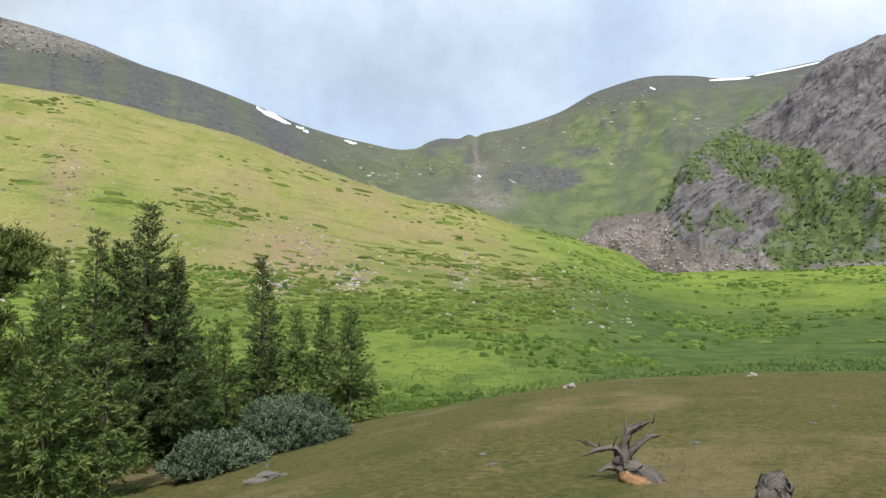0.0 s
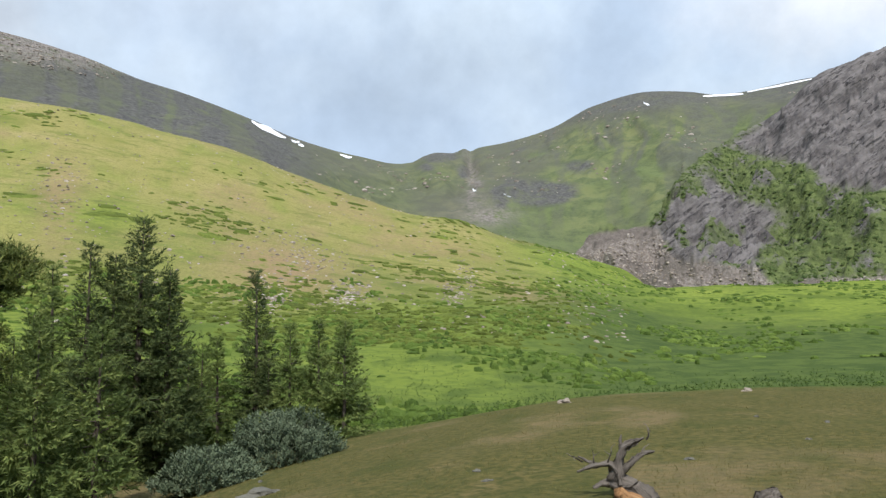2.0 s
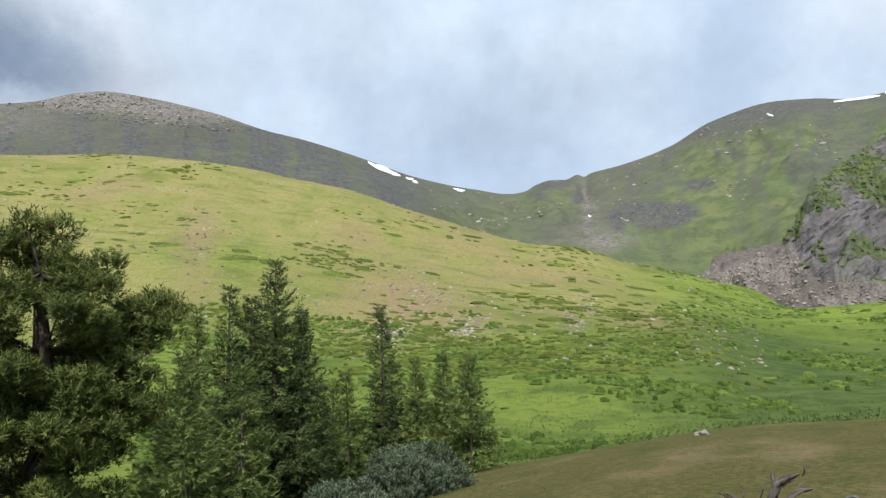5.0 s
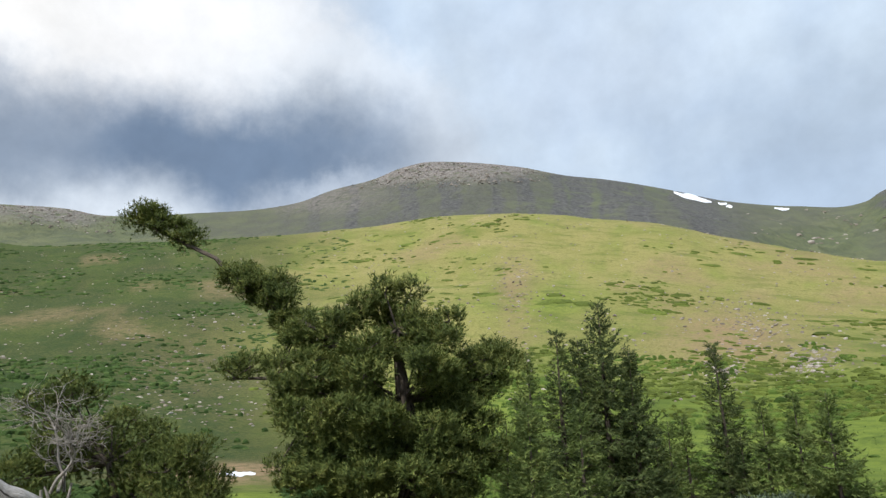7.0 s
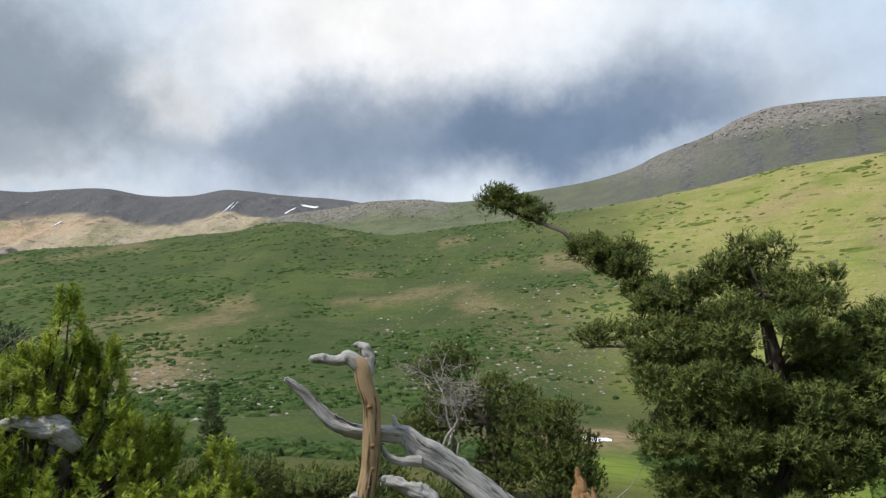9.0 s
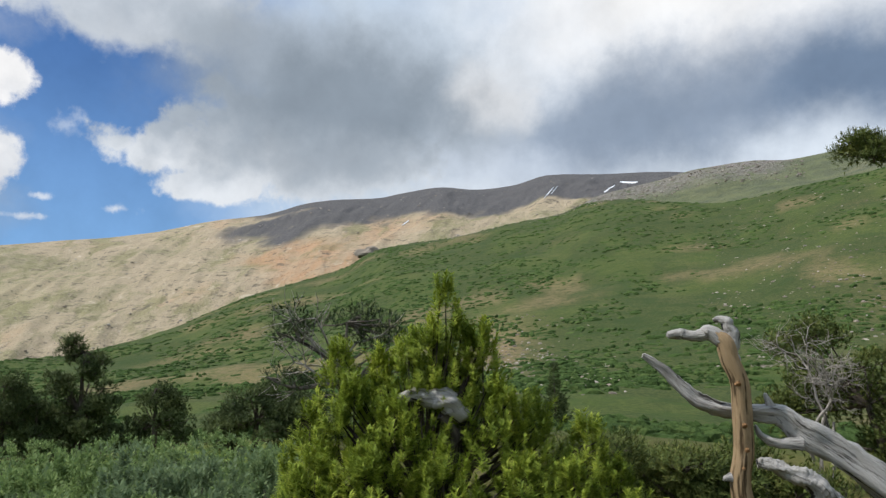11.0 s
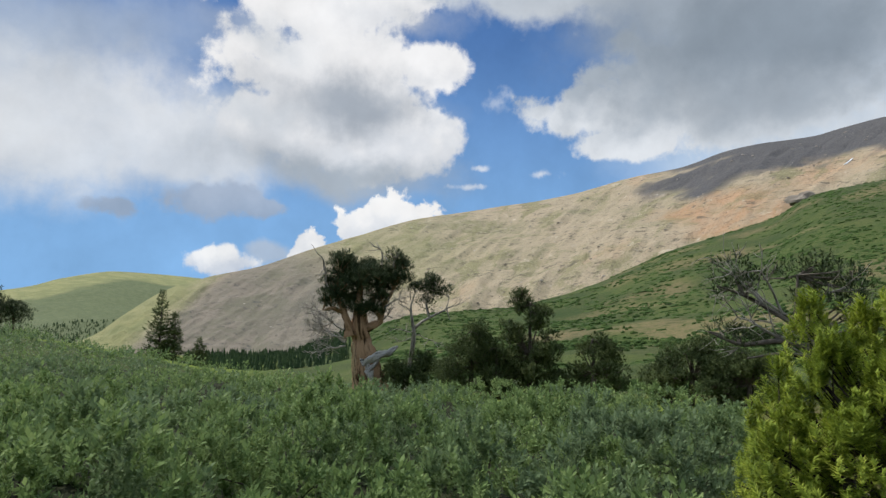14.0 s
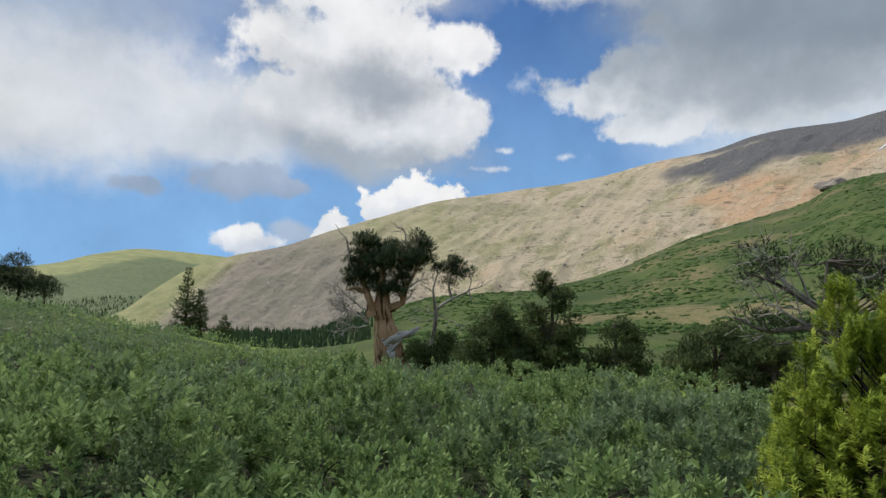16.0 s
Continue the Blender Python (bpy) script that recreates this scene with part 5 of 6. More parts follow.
for i, (u, v, top, foot, rad) in enumerate(SPIRES):
    top, foot = top - yz, max(foot - yz, 0.02)
    tube(stem, [(0.12 * u, 0.1 * v, -0.1), (0.6 * u, 0.6 * v, 0.35 * top), (u, v, foot + 0.3 * (top - foot)), (u, v, top - 0.12)], [0.034, 0.020, 0.011, 0.005], 6, 0.2, i, False)
    n = int(18 + 215 * rad * (top - foot))
    t = rng.random(n) ** 0.8
    th = rng.random(n) * 2 * np.pi
    r = rad * (1 - t) ** 0.6 * (0.35 + 0.7 * rng.random(n) ** 0.6) * (0.75 + 0.5 * vnoise(np.cos(th) * 2.3 + 9 + i, np.sin(th) * 2.3 + 9, t * 5)) + 0.02
    o = np.stack([np.cos(th), np.sin(th), 0 * th], -1)
    p = np.array([u, v, foot]) + o * r[:, None] + np.array([0, 0, 1.0]) * (t * (top - foot - 0.10))[:, None]
    P.append(p)
    D.append(o * (0.75 * (1 - t) + 0.1)[:, None] + np.array([0, 0, 0.95]) + rng.normal(size=p.shape) * 0.14)
    Z.append(0.13 + 0.09 * rng.random(n))
    P.append(np.array([[u, v, top - 0.16]]))
    D.append(np.array([[0.02, 0.0, 1.0]]))
    Z.append(np.array([0.24]))
part("trunk", stem, bark_mat, ob, "brown stems", True)
P, D, Z = np.concatenate(P), np.concatenate(D), np.concatenate(Z)
tv, tf = brush(50, 0.36, 0.036, rng, lift=0.35)
part("crown", scatter(Geo(), tv, tf, P, D, Z, rng), young_mat, ob)
tw = Geo()
for k in range(0, len(P), 6):
    j = P[k] * np.array([0.55, 0.55, 0.75])
    tube(tw, [j, (j + P[k]) / 2 - np.array([0, 0, 0.03]), P[k]], [0.012, 0.008, 0.005], 4, 0, 1, False)
tagged(part("branchwork", tw, bark_mat, ob), kind="stuff")
# weathered wood standing inside it
sz = ground_at(-7.0, 0.40)
ob = thing("grey_snag", at(-7.0, 0.40, 86.0), "bleached grey broken log showing among the pine's branches", "stump")
part("trunk", tube(Geo(), [(-0.12, 0.1, -0.2), (-0.12, 0.0, 0.6 - sz), (-0.10, -0.28, 1.15 - sz), (-0.16, -0.36, 1.40 - sz)], [0.11, 0.09, 0.085, 0.07], 12, 0.6, 15), old_wood, ob, "dark standing trunk", True)
part("broken_top", tube(Geo(), [(-0.58, -0.34, 1.55 - sz), (-0.46, -0.37, 1.57 - sz), (-0.28, -0.41, 1.54 - sz), (-0.13, -0.43, 1.49 - sz), (-0.01, -0.40, 1.38 - sz)], [0.020, 0.050, 0.078, 0.098, 0.070], 16, 0.30, 16), grey_wood, ob, "bleached splintered top", True)

# ---- half-bare pine behind it ----
px_, py_ = -13.40, -1.60
pz = ground_at(px_, py_)
rng = np.random.default_rng(81)
hb = lambda u, z, d=0.0: (u, d, z - pz)
ob = pine("half_bare_pine", 82, at(px_, py_, 97.0), "spreading half-dead pine with bare grey branches", [
    (*hb(-0.75, 2.78), 0.36, 0.26), (*hb(-0.40, 2.62, 0.15), 0.40, 0.28), (*hb(-0.95, 2.50), 0.22, 0.16), (*hb(0.30, 2.70, 0.1), 0.38, 0.28), (*hb(0.65, 2.80), 0.42, 0.28), (*hb(0.95, 2.60, 0.2), 0.42, 0.34), (*hb(0.6, 2.4, 0.2), 0.42, 0.3),
    (*hb(-0.60, 1.70), 0.40, 0.20), (*hb(-0.95, 1.75), 0.26, 0.15), (*hb(-0.15, 1.62, 0.1), 0.40, 0.20), (*hb(1.2, 2.1, 0.2), 0.5, 0.4)],
    [([hb(0.75, pz - 0.2), hb(0.62, 0.9), hb(0.38, 1.7), hb(0.22, 2.0), hb(0.25, 2.75)], [0.12, 0.10, 0.085, 0.07, 0.02]),
     ([hb(0.30, 1.85), hb(-0.10, 2.12), hb(-0.55, 2.40), hb(-1.0, 2.58)], [0.055, 0.045, 0.03, 0.012]),
     ([hb(0.40, 1.55), hb(-0.05, 1.66, -0.1), hb(-0.60, 1.58, -0.1), hb(-1.15, 1.78, -0.1)], [0.055, 0.045, 0.035, 0.012]),
     ([hb(0.45, 1.40, -0.1), hb(0.0, 1.45, -0.15), hb(-0.55, 1.36, -0.2)], [0.045, 0.035, 0.012])], bristle_mat, 0.13, 430, 11, lobes=5, bark=old_wood)
for s, w, L in ((hb(0.2, 2.0), (-1, -0.1, 0.75), 1.1), (hb(0.0, 2.1), (-0.3, -0.2, 1), 0.8), (hb(0.3, 1.6), (-1, -0.1, 0.35), 1.2), (hb(0.3, 2.2), (0.5, -0.1, 0.9), 0.8), (hb(-0.3, 2.3), (-0.6, 0, 0.8), 0.7), (hb(0.4, 1.4), (-1, -0.1, 0.1), 1.0)):
    part("limb", twiggy(Geo(), s, w, L, 0.026, 2, rng, 0.5, 5), pale_twig, ob, "bare grey limb", True)

# ---- pine bushes beyond the willows ----
for i, (x, y, t, w, h, words) in enumerate(((-23.95, -13.46, 119.6, 1.25, 2.75, "broad dark green pine bush"), (-24.96, -11.51, 115.0, 1.25, 4.00, "upright dark green pine, tallest of the row"),
                                            (-25.86, -9.33, 110.0, 1.0, 2.45, "rounded dark green pine bush"), (-23.89, -5.39, 102.7, 1.35, 2.2, "wide dark green pine bush"),
                                            (-24.4, -12.6, 117.2, 1.0, 2.1, "low dark green pine bush filling a gap"), (-23.3, -3.6, 98.5, 1.2, 1.9, "low dark green pine bush"), (-24.6, -16.4, 123.7, 0.95, 1.5, "low dark green pine bush at the foot of the bristlecones"))):
    r2 = np.random.default_rng(90 + i)
    cl = []
    for k in range(int(7 + h * 2)):
        f = (k + 0.5) / (7 + h * 2)
        th = r2.random() * 6.28
        s = 1.02 * w * (1 - 0.72 * f ** 1.4)
        cl.append((math.cos(th) * s * 0.85, math.sin(th) * s * 0.6, 0.25 + f * (h - 0.45), 0.28 + 0.35 * s, 0.28 + 0.22 * s))
    pine("pine_bush", 90 + i, at(x, y, t), words, cl, [([(0, 0, -0.2), (0.05, 0, 0.4 * h), (0, 0, 0.9 * h)], [0.12, 0.08, 0.03])], spruce_mat, 0.19, 400, 12, lobes=6, cat="bush", group="pine bushes behind the willows")

# ---- the old bristlecone ----
ox, oy = -23.93, -18.91
oz = min(ground_at(ox, oy), -0.5)
o2 = lambda x, y, d=0.0: ((x - 690) / 41.0, d, -0.38 + (640 - y) / 41.6 - oz)
oc = lambda x, y, d=0.0: o2(566 + x / 2.73, 372 + y / 2.73, d)
tuft = lambda x, y, r, d=0.0, f=0.8: (*oc(x + 14, 110 + 0.93 * (y - 141), d), 1.2 * r / 112.0, 1.2 * f * r / 112.0)
ob = pine("bristlecone_pine", 101, at(ox, oy, 128.0, z=oz), "ancient bristlecone pine with a thick stripped tan trunk", [
    tuft(232, 215, 52), tuft(285, 225, 52, 0.3), tuft(330, 290, 72, 0.2), tuft(390, 300, 70, -0.3), tuft(445, 265, 66), tuft(505, 225, 56, 0.2), tuft(520, 290, 54),
    tuft(300, 335, 62, -0.3), tuft(215, 300, 46), tuft(170, 330, 40, 0.2), tuft(175, 400, 44), tuft(235, 375, 40, -0.2), tuft(405, 385, 44, -0.2), tuft(435, 440, 28), tuft(470, 330, 48, 0.3), tuft(485, 175, 34), tuft(345, 225, 40, 0.2), tuft(262, 425, 42), tuft(330, 440, 46, -0.3), tuft(392, 450, 42, -0.2), tuft(215, 445, 32), tuft(300, 380, 46, 0.3)], [
    ([oc(412, 860), oc(402, 800), oc(386, 720), oc(366, 620), oc(352, 540), oc(346, 470), oc(338, 370), oc(345, 280)], [0.98, 0.82, 0.64, 0.50, 0.42, 0.34, 0.18, 0.06]),
    ([oc(310, 530, -0.05), oc(285, 460, -0.1), oc(262, 400, 0), oc(235, 320, 0), oc(240, 230, 0)], [0.24, 0.15, 0.12, 0.09, 0.03]),
    ([oc(335, 520, -0.05), oc(385, 490, -0.1), oc(440, 455, 0), oc(455, 380, 0), oc(495, 310, 0), oc(505, 230, 0)], [0.24, 0.17, 0.12, 0.09, 0.06, 0.02]),
    ([oc(330, 480, 0.1), oc(365, 400, 0.1), oc(420, 330, 0.1), oc(440, 270, 0.1)], [0.16, 0.11, 0.08, 0.03]),
    ([oc(270, 420, 0), oc(215, 400, 0), oc(170, 410, 0)], [0.10, 0.07, 0.02]),
], bristle_mat, 0.16, 620, 12, lobes=8, bark=trunk_wood, stem_label="thick tan trunk stripped of bark", sides=14, knob=0.6)
rng = np.random.default_rng(102)
part("root", tube(Geo(), [oc(440, 850, -0.35), oc(415, 780, -0.32), oc(392, 700, -0.30), oc(372, 640, -0.26), oc(360, 585, -0.16)], [0.24, 0.22, 0.22, 0.20, 0.08], 12, 0.6, 31), grey_wood, ob, "grey weathered root", True)
part("root", tube(Geo(), [oc(345, 860, -0.5), oc(340, 760, -0.42), oc(330, 650, -0.33), oc(318, 560, -0.22)], [0.20, 0.17, 0.12, 0.05], 10, 0.6, 32), tan_wood, ob, "bare tan rib of wood", True)
for s, w, L, d in ((oc(285, 555), (-0.9, 0.1, 0.45), 1.2, 3), (oc(280, 560), (-0.9, 0, 0.15), 1.1, 3), (oc(275, 500), (-1, 0, 0.35), 1.2, 3), (oc(440, 200), (-0.1, 0, 1), 0.85, 1), (oc(495, 190), (0.1, 0, 1), 0.75, 1),
                   (oc(190, 300), (-0.55, 0, 0.9), 1.2, 1), (oc(440, 400), (0.9, 0, 0.2), 0.9, 2), (oc(430, 460), (0.8, 0, 0.5), 0.6, 2), (oc(290, 545), (-0.8, -0.2, 0.65), 1.1, 3), (oc(285, 575), (-0.7, -0.2, 0.0), 0.9, 3)):
    part("dead_branch", twiggy(Geo(), s, w, L, 0.045, d, rng, 0.6, 5), pale_twig, ob, "bare dead branch", True)
part("broken_limb", tube(Geo(), [oc(365, 655, -0.35), oc(420, 628, -0.45), oc(480, 602, -0.45), oc(525, 575, -0.3)], [0.19, 0.17, 0.13, 0.06], 12, 0.6, 33), grey_wood, ob, "broken grey limb", True)
part("broken_limb", tube(Geo(), [oc(385, 700, -0.42), oc(410, 670, -0.5), oc(445, 635, -0.5)], [0.10, 0.08, 0.03], 9, 0.6, 34), grey_wood, ob, "", True)
ob = pine("small_bristlecone", 103, at(ox, oy, 128.0, z=oz), "small gnarled bristlecone with a thin open crown", [
    tuft(610, 325, 40), tuft(655, 300, 44), tuft(705, 330, 48), tuft(665, 355, 46, 0.2), tuft(640, 415, 36), tuft(745, 340, 26), tuft(590, 345, 24)], [
    ([oc(585, 840, 1.2), oc(590, 700, 1.0), oc(600, 600, 0.6), oc(606, 520, 0.3), oc(598, 460, 0.1), oc(585, 390), oc(604, 310)], [0.13, 0.11, 0.10, 0.09, 0.065, 0.045, 0.015]),
    ([oc(600, 490, 0.2), oc(645, 450), oc(705, 415), oc(755, 385), oc(768, 330)], [0.07, 0.055, 0.045, 0.03, 0.012]),
    ([oc(675, 432), oc(660, 360), oc(675, 290)], [0.045, 0.035, 0.015]),
    ([oc(755, 382), oc(767, 417), oc(777, 442)], [0.035, 0.025, 0.01])], bristle_mat, 0.14, 620, 11, lobes=6, bark=pale_twig, stem_label="bare grey twisted stem", sides=10, knob=0.5)
for s, w, L in ((oc(590, 410), (-0.6, 0, 0.6), 0.7), (oc(755, 387), (0.6, 0, 0.5), 0.7), (oc(604, 500, 0.2), (-0.9, 0, 0.1), 0.8), (oc(606, 520, 0.3), (0.9, 0, -0.05), 0.9), (oc(585, 350), (-0.3, 0, 0.9), 0.6), (oc(606, 530, 0.3), (-0.9, 0, 0.0), 0.7)):
    part("dead_branch", twiggy(Geo(), s, w, L, 0.025, 2, rng, 0.6, 4), pale_twig, ob, "bare dead branch", True)

# ---- dark pines at the far edge of the willows ----
for i, (x, y, t, w, h) in enumerate(((-26.2, -54.4, 154.3, 1.5, 3.9), (-24.4, -55.2, 156.4, 1.6, 3.6), (-27.6, -53.6, 152.8, 1.0, 2.6))):
    r2 = np.random.default_rng(120 + i)
    cl = [(r2.normal() * w * 0.45, r2.normal() * w * 0.4, h * (0.25 + 0.6 * r2.random()), w * 0.6, w * 0.42) for _ in range(11)]
    pine("far_pine", 120 + i, at(x, y, t), "dark round-topped pine beyond the willows", cl, [([(0, 0, -0.2), (0.1, 0, 0.4 * h), (0, 0, 0.8 * h)], [0.16, 0.1, 0.04])], bristle_mat, 0.26, 170, 11, group="dark pines beyond the willows")

# ---- root stumps and stones on the meadow ----
rx_, ry_ = 1.84, 7.77
rz_ = ground_at(rx_, ry_)
w = lambda x, y, d=0.0: ((x - 1110) / 166.0, d, 0.50 - (y - 750) / 176.0 - rz_)
ob = thing("uprooted_stump", at(rx_, ry_, -14.0), "uprooted grey stump with antler-like roots and orange rotten wood", "stump")
part("trunk", tube(Geo(), [w(1210, 915, -0.15), w(1165, 872, -0.08), w(1128, 842, 0), w(1098, 822, 0.05)], [0.15, 0.14, 0.13, 0.09], 12, 0.45, 41), old_wood, ob, "grey split trunk", True)
part("rotten_wood", tube(Geo(), [w(1165, 885, -0.14), w(1135, 862, -0.13), w(1100, 838, -0.10)], [0.09, 0.11, 0.07], 10, 0.4, 42), red_wood, ob, "orange rotten wood", True)
for k, (pts, rr) in enumerate((([w(1100, 825), w(1105, 790), w(1112, 765), w(1128, 755), w(1146, 747)], [0.085, 0.050, 0.036, 0.028, 0.010]),
                               ([w(1110, 805), w(1130, 785, -0.03), w(1145, 772, -0.05), w(1162, 768, -0.06)], [0.038, 0.028, 0.020, 0.009]),
                               ([w(1105, 815), w(1085, 792, -0.05), w(1060, 797, -0.08), w(1036, 806, -0.1)], [0.05, 0.030, 0.022, 0.009]),
                               ([w(1075, 795, -0.05), w(1055, 790, -0.03), w(1038, 782, -0.02)], [0.022, 0.018, 0.008]),
                               ([w(1100, 830, 0.05), w(1080, 828, 0.0), w(1062, 835, -0.05)], [0.045, 0.03, 0.014]),
                               ([w(1113, 768), w(1108, 755, 0.03), w(1110, 744, 0.05)], [0.022, 0.016, 0.006]))):
    part("root", tube(Geo(), pts, rr, 9, 0.9, 43 + k), old_wood, ob, "", True)
tw = Geo()
for p0, d0 in ((w(1120, 770), (0.4, 0, 1)), (w(1150, 750), (0.8, 0, 0.5)), (w(1045, 790, -0.05), (-0.8, 0, 0.6)), (w(1065, 800, -0.06), (-0.3, -0.2, 0.8)), (w(1140, 780, -0.03), (0.5, 0, 0.9)), (w(1085, 792, -0.05), (-0.2, 0, 1))):
    twiggy(tw, p0, d0, 0.13, 0.010, 1, rng, 0.8, 2)
tagged(part("rootlets", tw, old_wood, ob), kind="stuff")
ob = thing("weathered_stump", at(2.67, 6.42, -24.0), "short weathered grey stump standing in dry grass", "stump")
tz = 0.28 - ground_at(2.67, 6.42)
part("trunk", tube(Geo(), [(0, 0, -0.15), (0, 0, 0.10), (0.03, 0, tz - 0.08), (0.06, 0, tz)], [0.15, 0.125, 0.10, 0.04], 13, 0.6, 51), old_wood, ob, "", True)
part("splinter", tube(Geo(), [(-0.09, 0, -0.1), (-0.10, -0.02, 0.05), (-0.10, -0.02, tz - 0.16)], [0.07, 0.055, 0.02], 9, 0.6, 52), old_wood, ob, "", True)


def boulder(name, m, rx, ry, rz, seed, label, mat=None):
    bm = bmesh.new()
    bmesh.ops.create_icosphere(bm, subdivisions=3, radius=1.0)
    for v in bm.verts:
        k = 0.72 + 0.5 * noise.noise(v.co * 1.3 + Vector((seed, 0, 0))) + 0.16 * noise.noise(v.co * 4 + Vector((seed, 3, 0)))
        v.co = Vector((v.co.x * rx, v.co.y * ry, max(v.co.z, -0.35) * rz)) * k
    me = bpy.data.meshes.new(name)
    bm.to_mesh(me)
    bm.free()
    me.materials.append(mat or stone_mat)
    ob = new(name, me)
    ob.matrix_basis = m
    return tagged(ob, label, "rock")


boulder("boulder", at(-2.64, 11.18, 14), 0.40, 0.22, 0.15, 2.0, "flat grey boulder lying in the meadow grass", flat_stone)
boulder("boulder", at(3.2, 18.6, 14), 0.22, 0.2, 0.13, 7.0, "small pale stone at the meadow's edge")
boulder("boulder", at(7.9, 18.8, 14), 0.15, 0.12, 0.10, 8.0, "small pale stone at the meadow's edge")
ca, cr_ = 94.3, 414.0
cx_, cy_ = -math.sin(radians(ca)) * cr_, math.cos(radians(ca)) * cr_
boulder("rock_outcrop", at(cx_, cy_, ca, -0.5), 9.5, 5.0, 5.5, 11.0, "brown rock outcrop on the crest of the green slope")
rng = np.random.default_rng(301)
for k in range(7):
    a, r = 14 - 42 * rng.random(), 8 + 9 * rng.random()
    x, y = -math.sin(radians(a)) * r, math.cos(radians(a)) * r
    boulder("stone", at(x, y, 360 * rng.random(), -0.01), 0.05 + 0.06 * rng.random(), 0.06, 0.045, 20.0 + k, "small pale stone in the meadow grass", flat_stone)


# ---- snow ----
def drape(surface, foot, crest, a, e):
    """The point of a mountain sheet seen at a bearing and an elevation."""
    f, c = float(table(foot, a)), float(table(crest, a))
    rr = np.linspace(f + 0.25 * (c - f), c, 70)
    aa = np.full(70, a)
    x, y = -np.sin(np.radians(aa)) * rr, np.cos(np.radians(aa)) * rr
    z = surface(aa, rr, (rr - f) / (c - f) * 0.85, x, y)
    el_ = np.maximum.accumulate(head_el(aa, rr, z))
    r = float(np.interp(e, el_ + np.arange(70) * 1e-7, rr))
    zz = float(np.interp(r, rr, z))
    return np.array([-math.sin(radians(a)) * r, math.cos(radians(a)) * r, zz])


def snow_patch(surface, spec, a0, e0, a1, e1, wide, seed, label, lift=1.0):
    """A ragged strip of old snow lying along a line over a mountainside."""
    rng = np.random.default_rng(seed)
    n, k = 14, 5
    V = []
    for i in range(n):
        t = i / (n - 1)
        half = wide * 0.5 * (math.sin(math.pi * min(max(t, 0.03), 0.97)) ** 0.5) * (0.55 + 0.9 * vnoise(t * 6 + seed, seed * 3.1))
        off = wide * 0.5 * (vnoise(t * 4 + seed * 2, 7.7) - 0.5)
        for j in range(k):
            s = (j / (k - 1) - 0.5) * 2
            p = drape(surface, spec["foot_r"], spec["crest_r"], a0 + (a1 - a0) * t, e0 + (e1 - e0) * t + off + s * half)
            p[2] += lift * (1 - 0.85 * abs(s) ** 4) + 0.25
            V.append(p)
    i, j = np.meshgrid(np.arange(n - 1), np.arange(k - 1), indexing="ij")
    f = np.stack([i * k + j, i * k + j + 1, (i + 1) * k + j + 1, (i + 1) * k + j], -1).reshape(-1, 4)
    ob = part("snow_patch", Geo().add(V, f), snow_mat, smooth=True)
    return tagged(ob, label, "snow", "snow patches")


for a0, e0, a1, e1, wide, seed, words in (
        (15.1, 16.15, 12.4, 15.05, 0.34, 1, "long white snow patch below the saddle"), (11.95, 14.85, 11.3, 14.7, 0.20, 2, "short white snow patch below the saddle"),
        (11.4, 14.55, 10.95, 14.45, 0.20, 3, "small white snow patch below the saddle"), (8.05, 13.85, 7.05, 13.65, 0.18, 4, "small white snow patch under the crest"),
        (-5.45, 9.4, -6.05, 9.0, 0.5, 5, "small white snow patch at the gully's foot"), (-2.9, 11.0, -3.2, 10.85, 0.2, 6, "tiny snow patch in the gully"),
        (-21.4, 17.15, -24.3, 16.95, 0.13, 7, "white snow strip along the far crest"), (-24.6, 17.05, -29.0, 17.3, 0.10, 8, "white snow strip along the far crest"),
        (-16.9, 17.15, -17.35, 16.9, 0.14, 9, "tiny snow patch under the crest")):
    snow_patch(head_z, HEAD, a0, e0, a1, e1, wide, seed, words)
for a0, e0, a1, e1, wide, seed, words in (
        (78.85, 15.25, 79.7, 14.4, 0.08, 11, "thin snow streak in a gully of the ridge"), (78.5, 15.35, 79.1, 14.7, 0.06, 12, "thin snow streak in a gully of the ridge"),
        (91.0, 12.9, 91.6, 12.5, 0.08, 13, "thin snow streak in a gully of the ridge"), (74.8, 14.6, 73.9, 15.1, 0.10, 14, "thin snow streak in a gully of the ridge"),
        (73.5, 15.3, 72.1, 15.15, 0.13, 15, "small snow patch on the ridge")):
    snow_patch(ridge_z, RIDGE, a0, e0, a1, e1, wide, seed, words, 1.2)
V, F = [], []
n, k = 26, 7
for i in range(n):
    for j in range(k):
        t, s = i / (n - 1), j / (k - 1) * 2 - 1
        half = 1.25 * math.sin(math.pi * min(max(t, 0.05), 0.95)) ** 0.5 * (0.25 + 1.3 * float(vnoise(t * 9, 3.3)))
        a, r = 51.9 - 2.75 * t, 48.0 + s * half + 1.2 * (float(vnoise(t * 5, 8.1)) - 0.5)
        V.append((-math.sin(radians(a)) * r, math.cos(radians(a)) * r, float(ground_z(a, r)) + 0.10 * (1 - abs(s) ** 4) + 0.01))
i, j = np.meshgrid(np.arange(n - 1), np.arange(k - 1), indexing="ij")
tagged(part("snow_patch", Geo().add(V, np.stack([i * k + j, i * k + j + 1, (i + 1) * k + j + 1, (i + 1) * k + j], -1).reshape(-1, 4)), snow_mat, smooth=True),
       "thin strip of old snow on bare brown soil", "snow", "snow patches")


# ---- loose cover: willows, shrubs, stones, grass, woods ----
def cover(name, geo, mat, label, category, smooth=False):
    return tagged(part(name, geo, mat, smooth=smooth), label, category, kind="stuff")


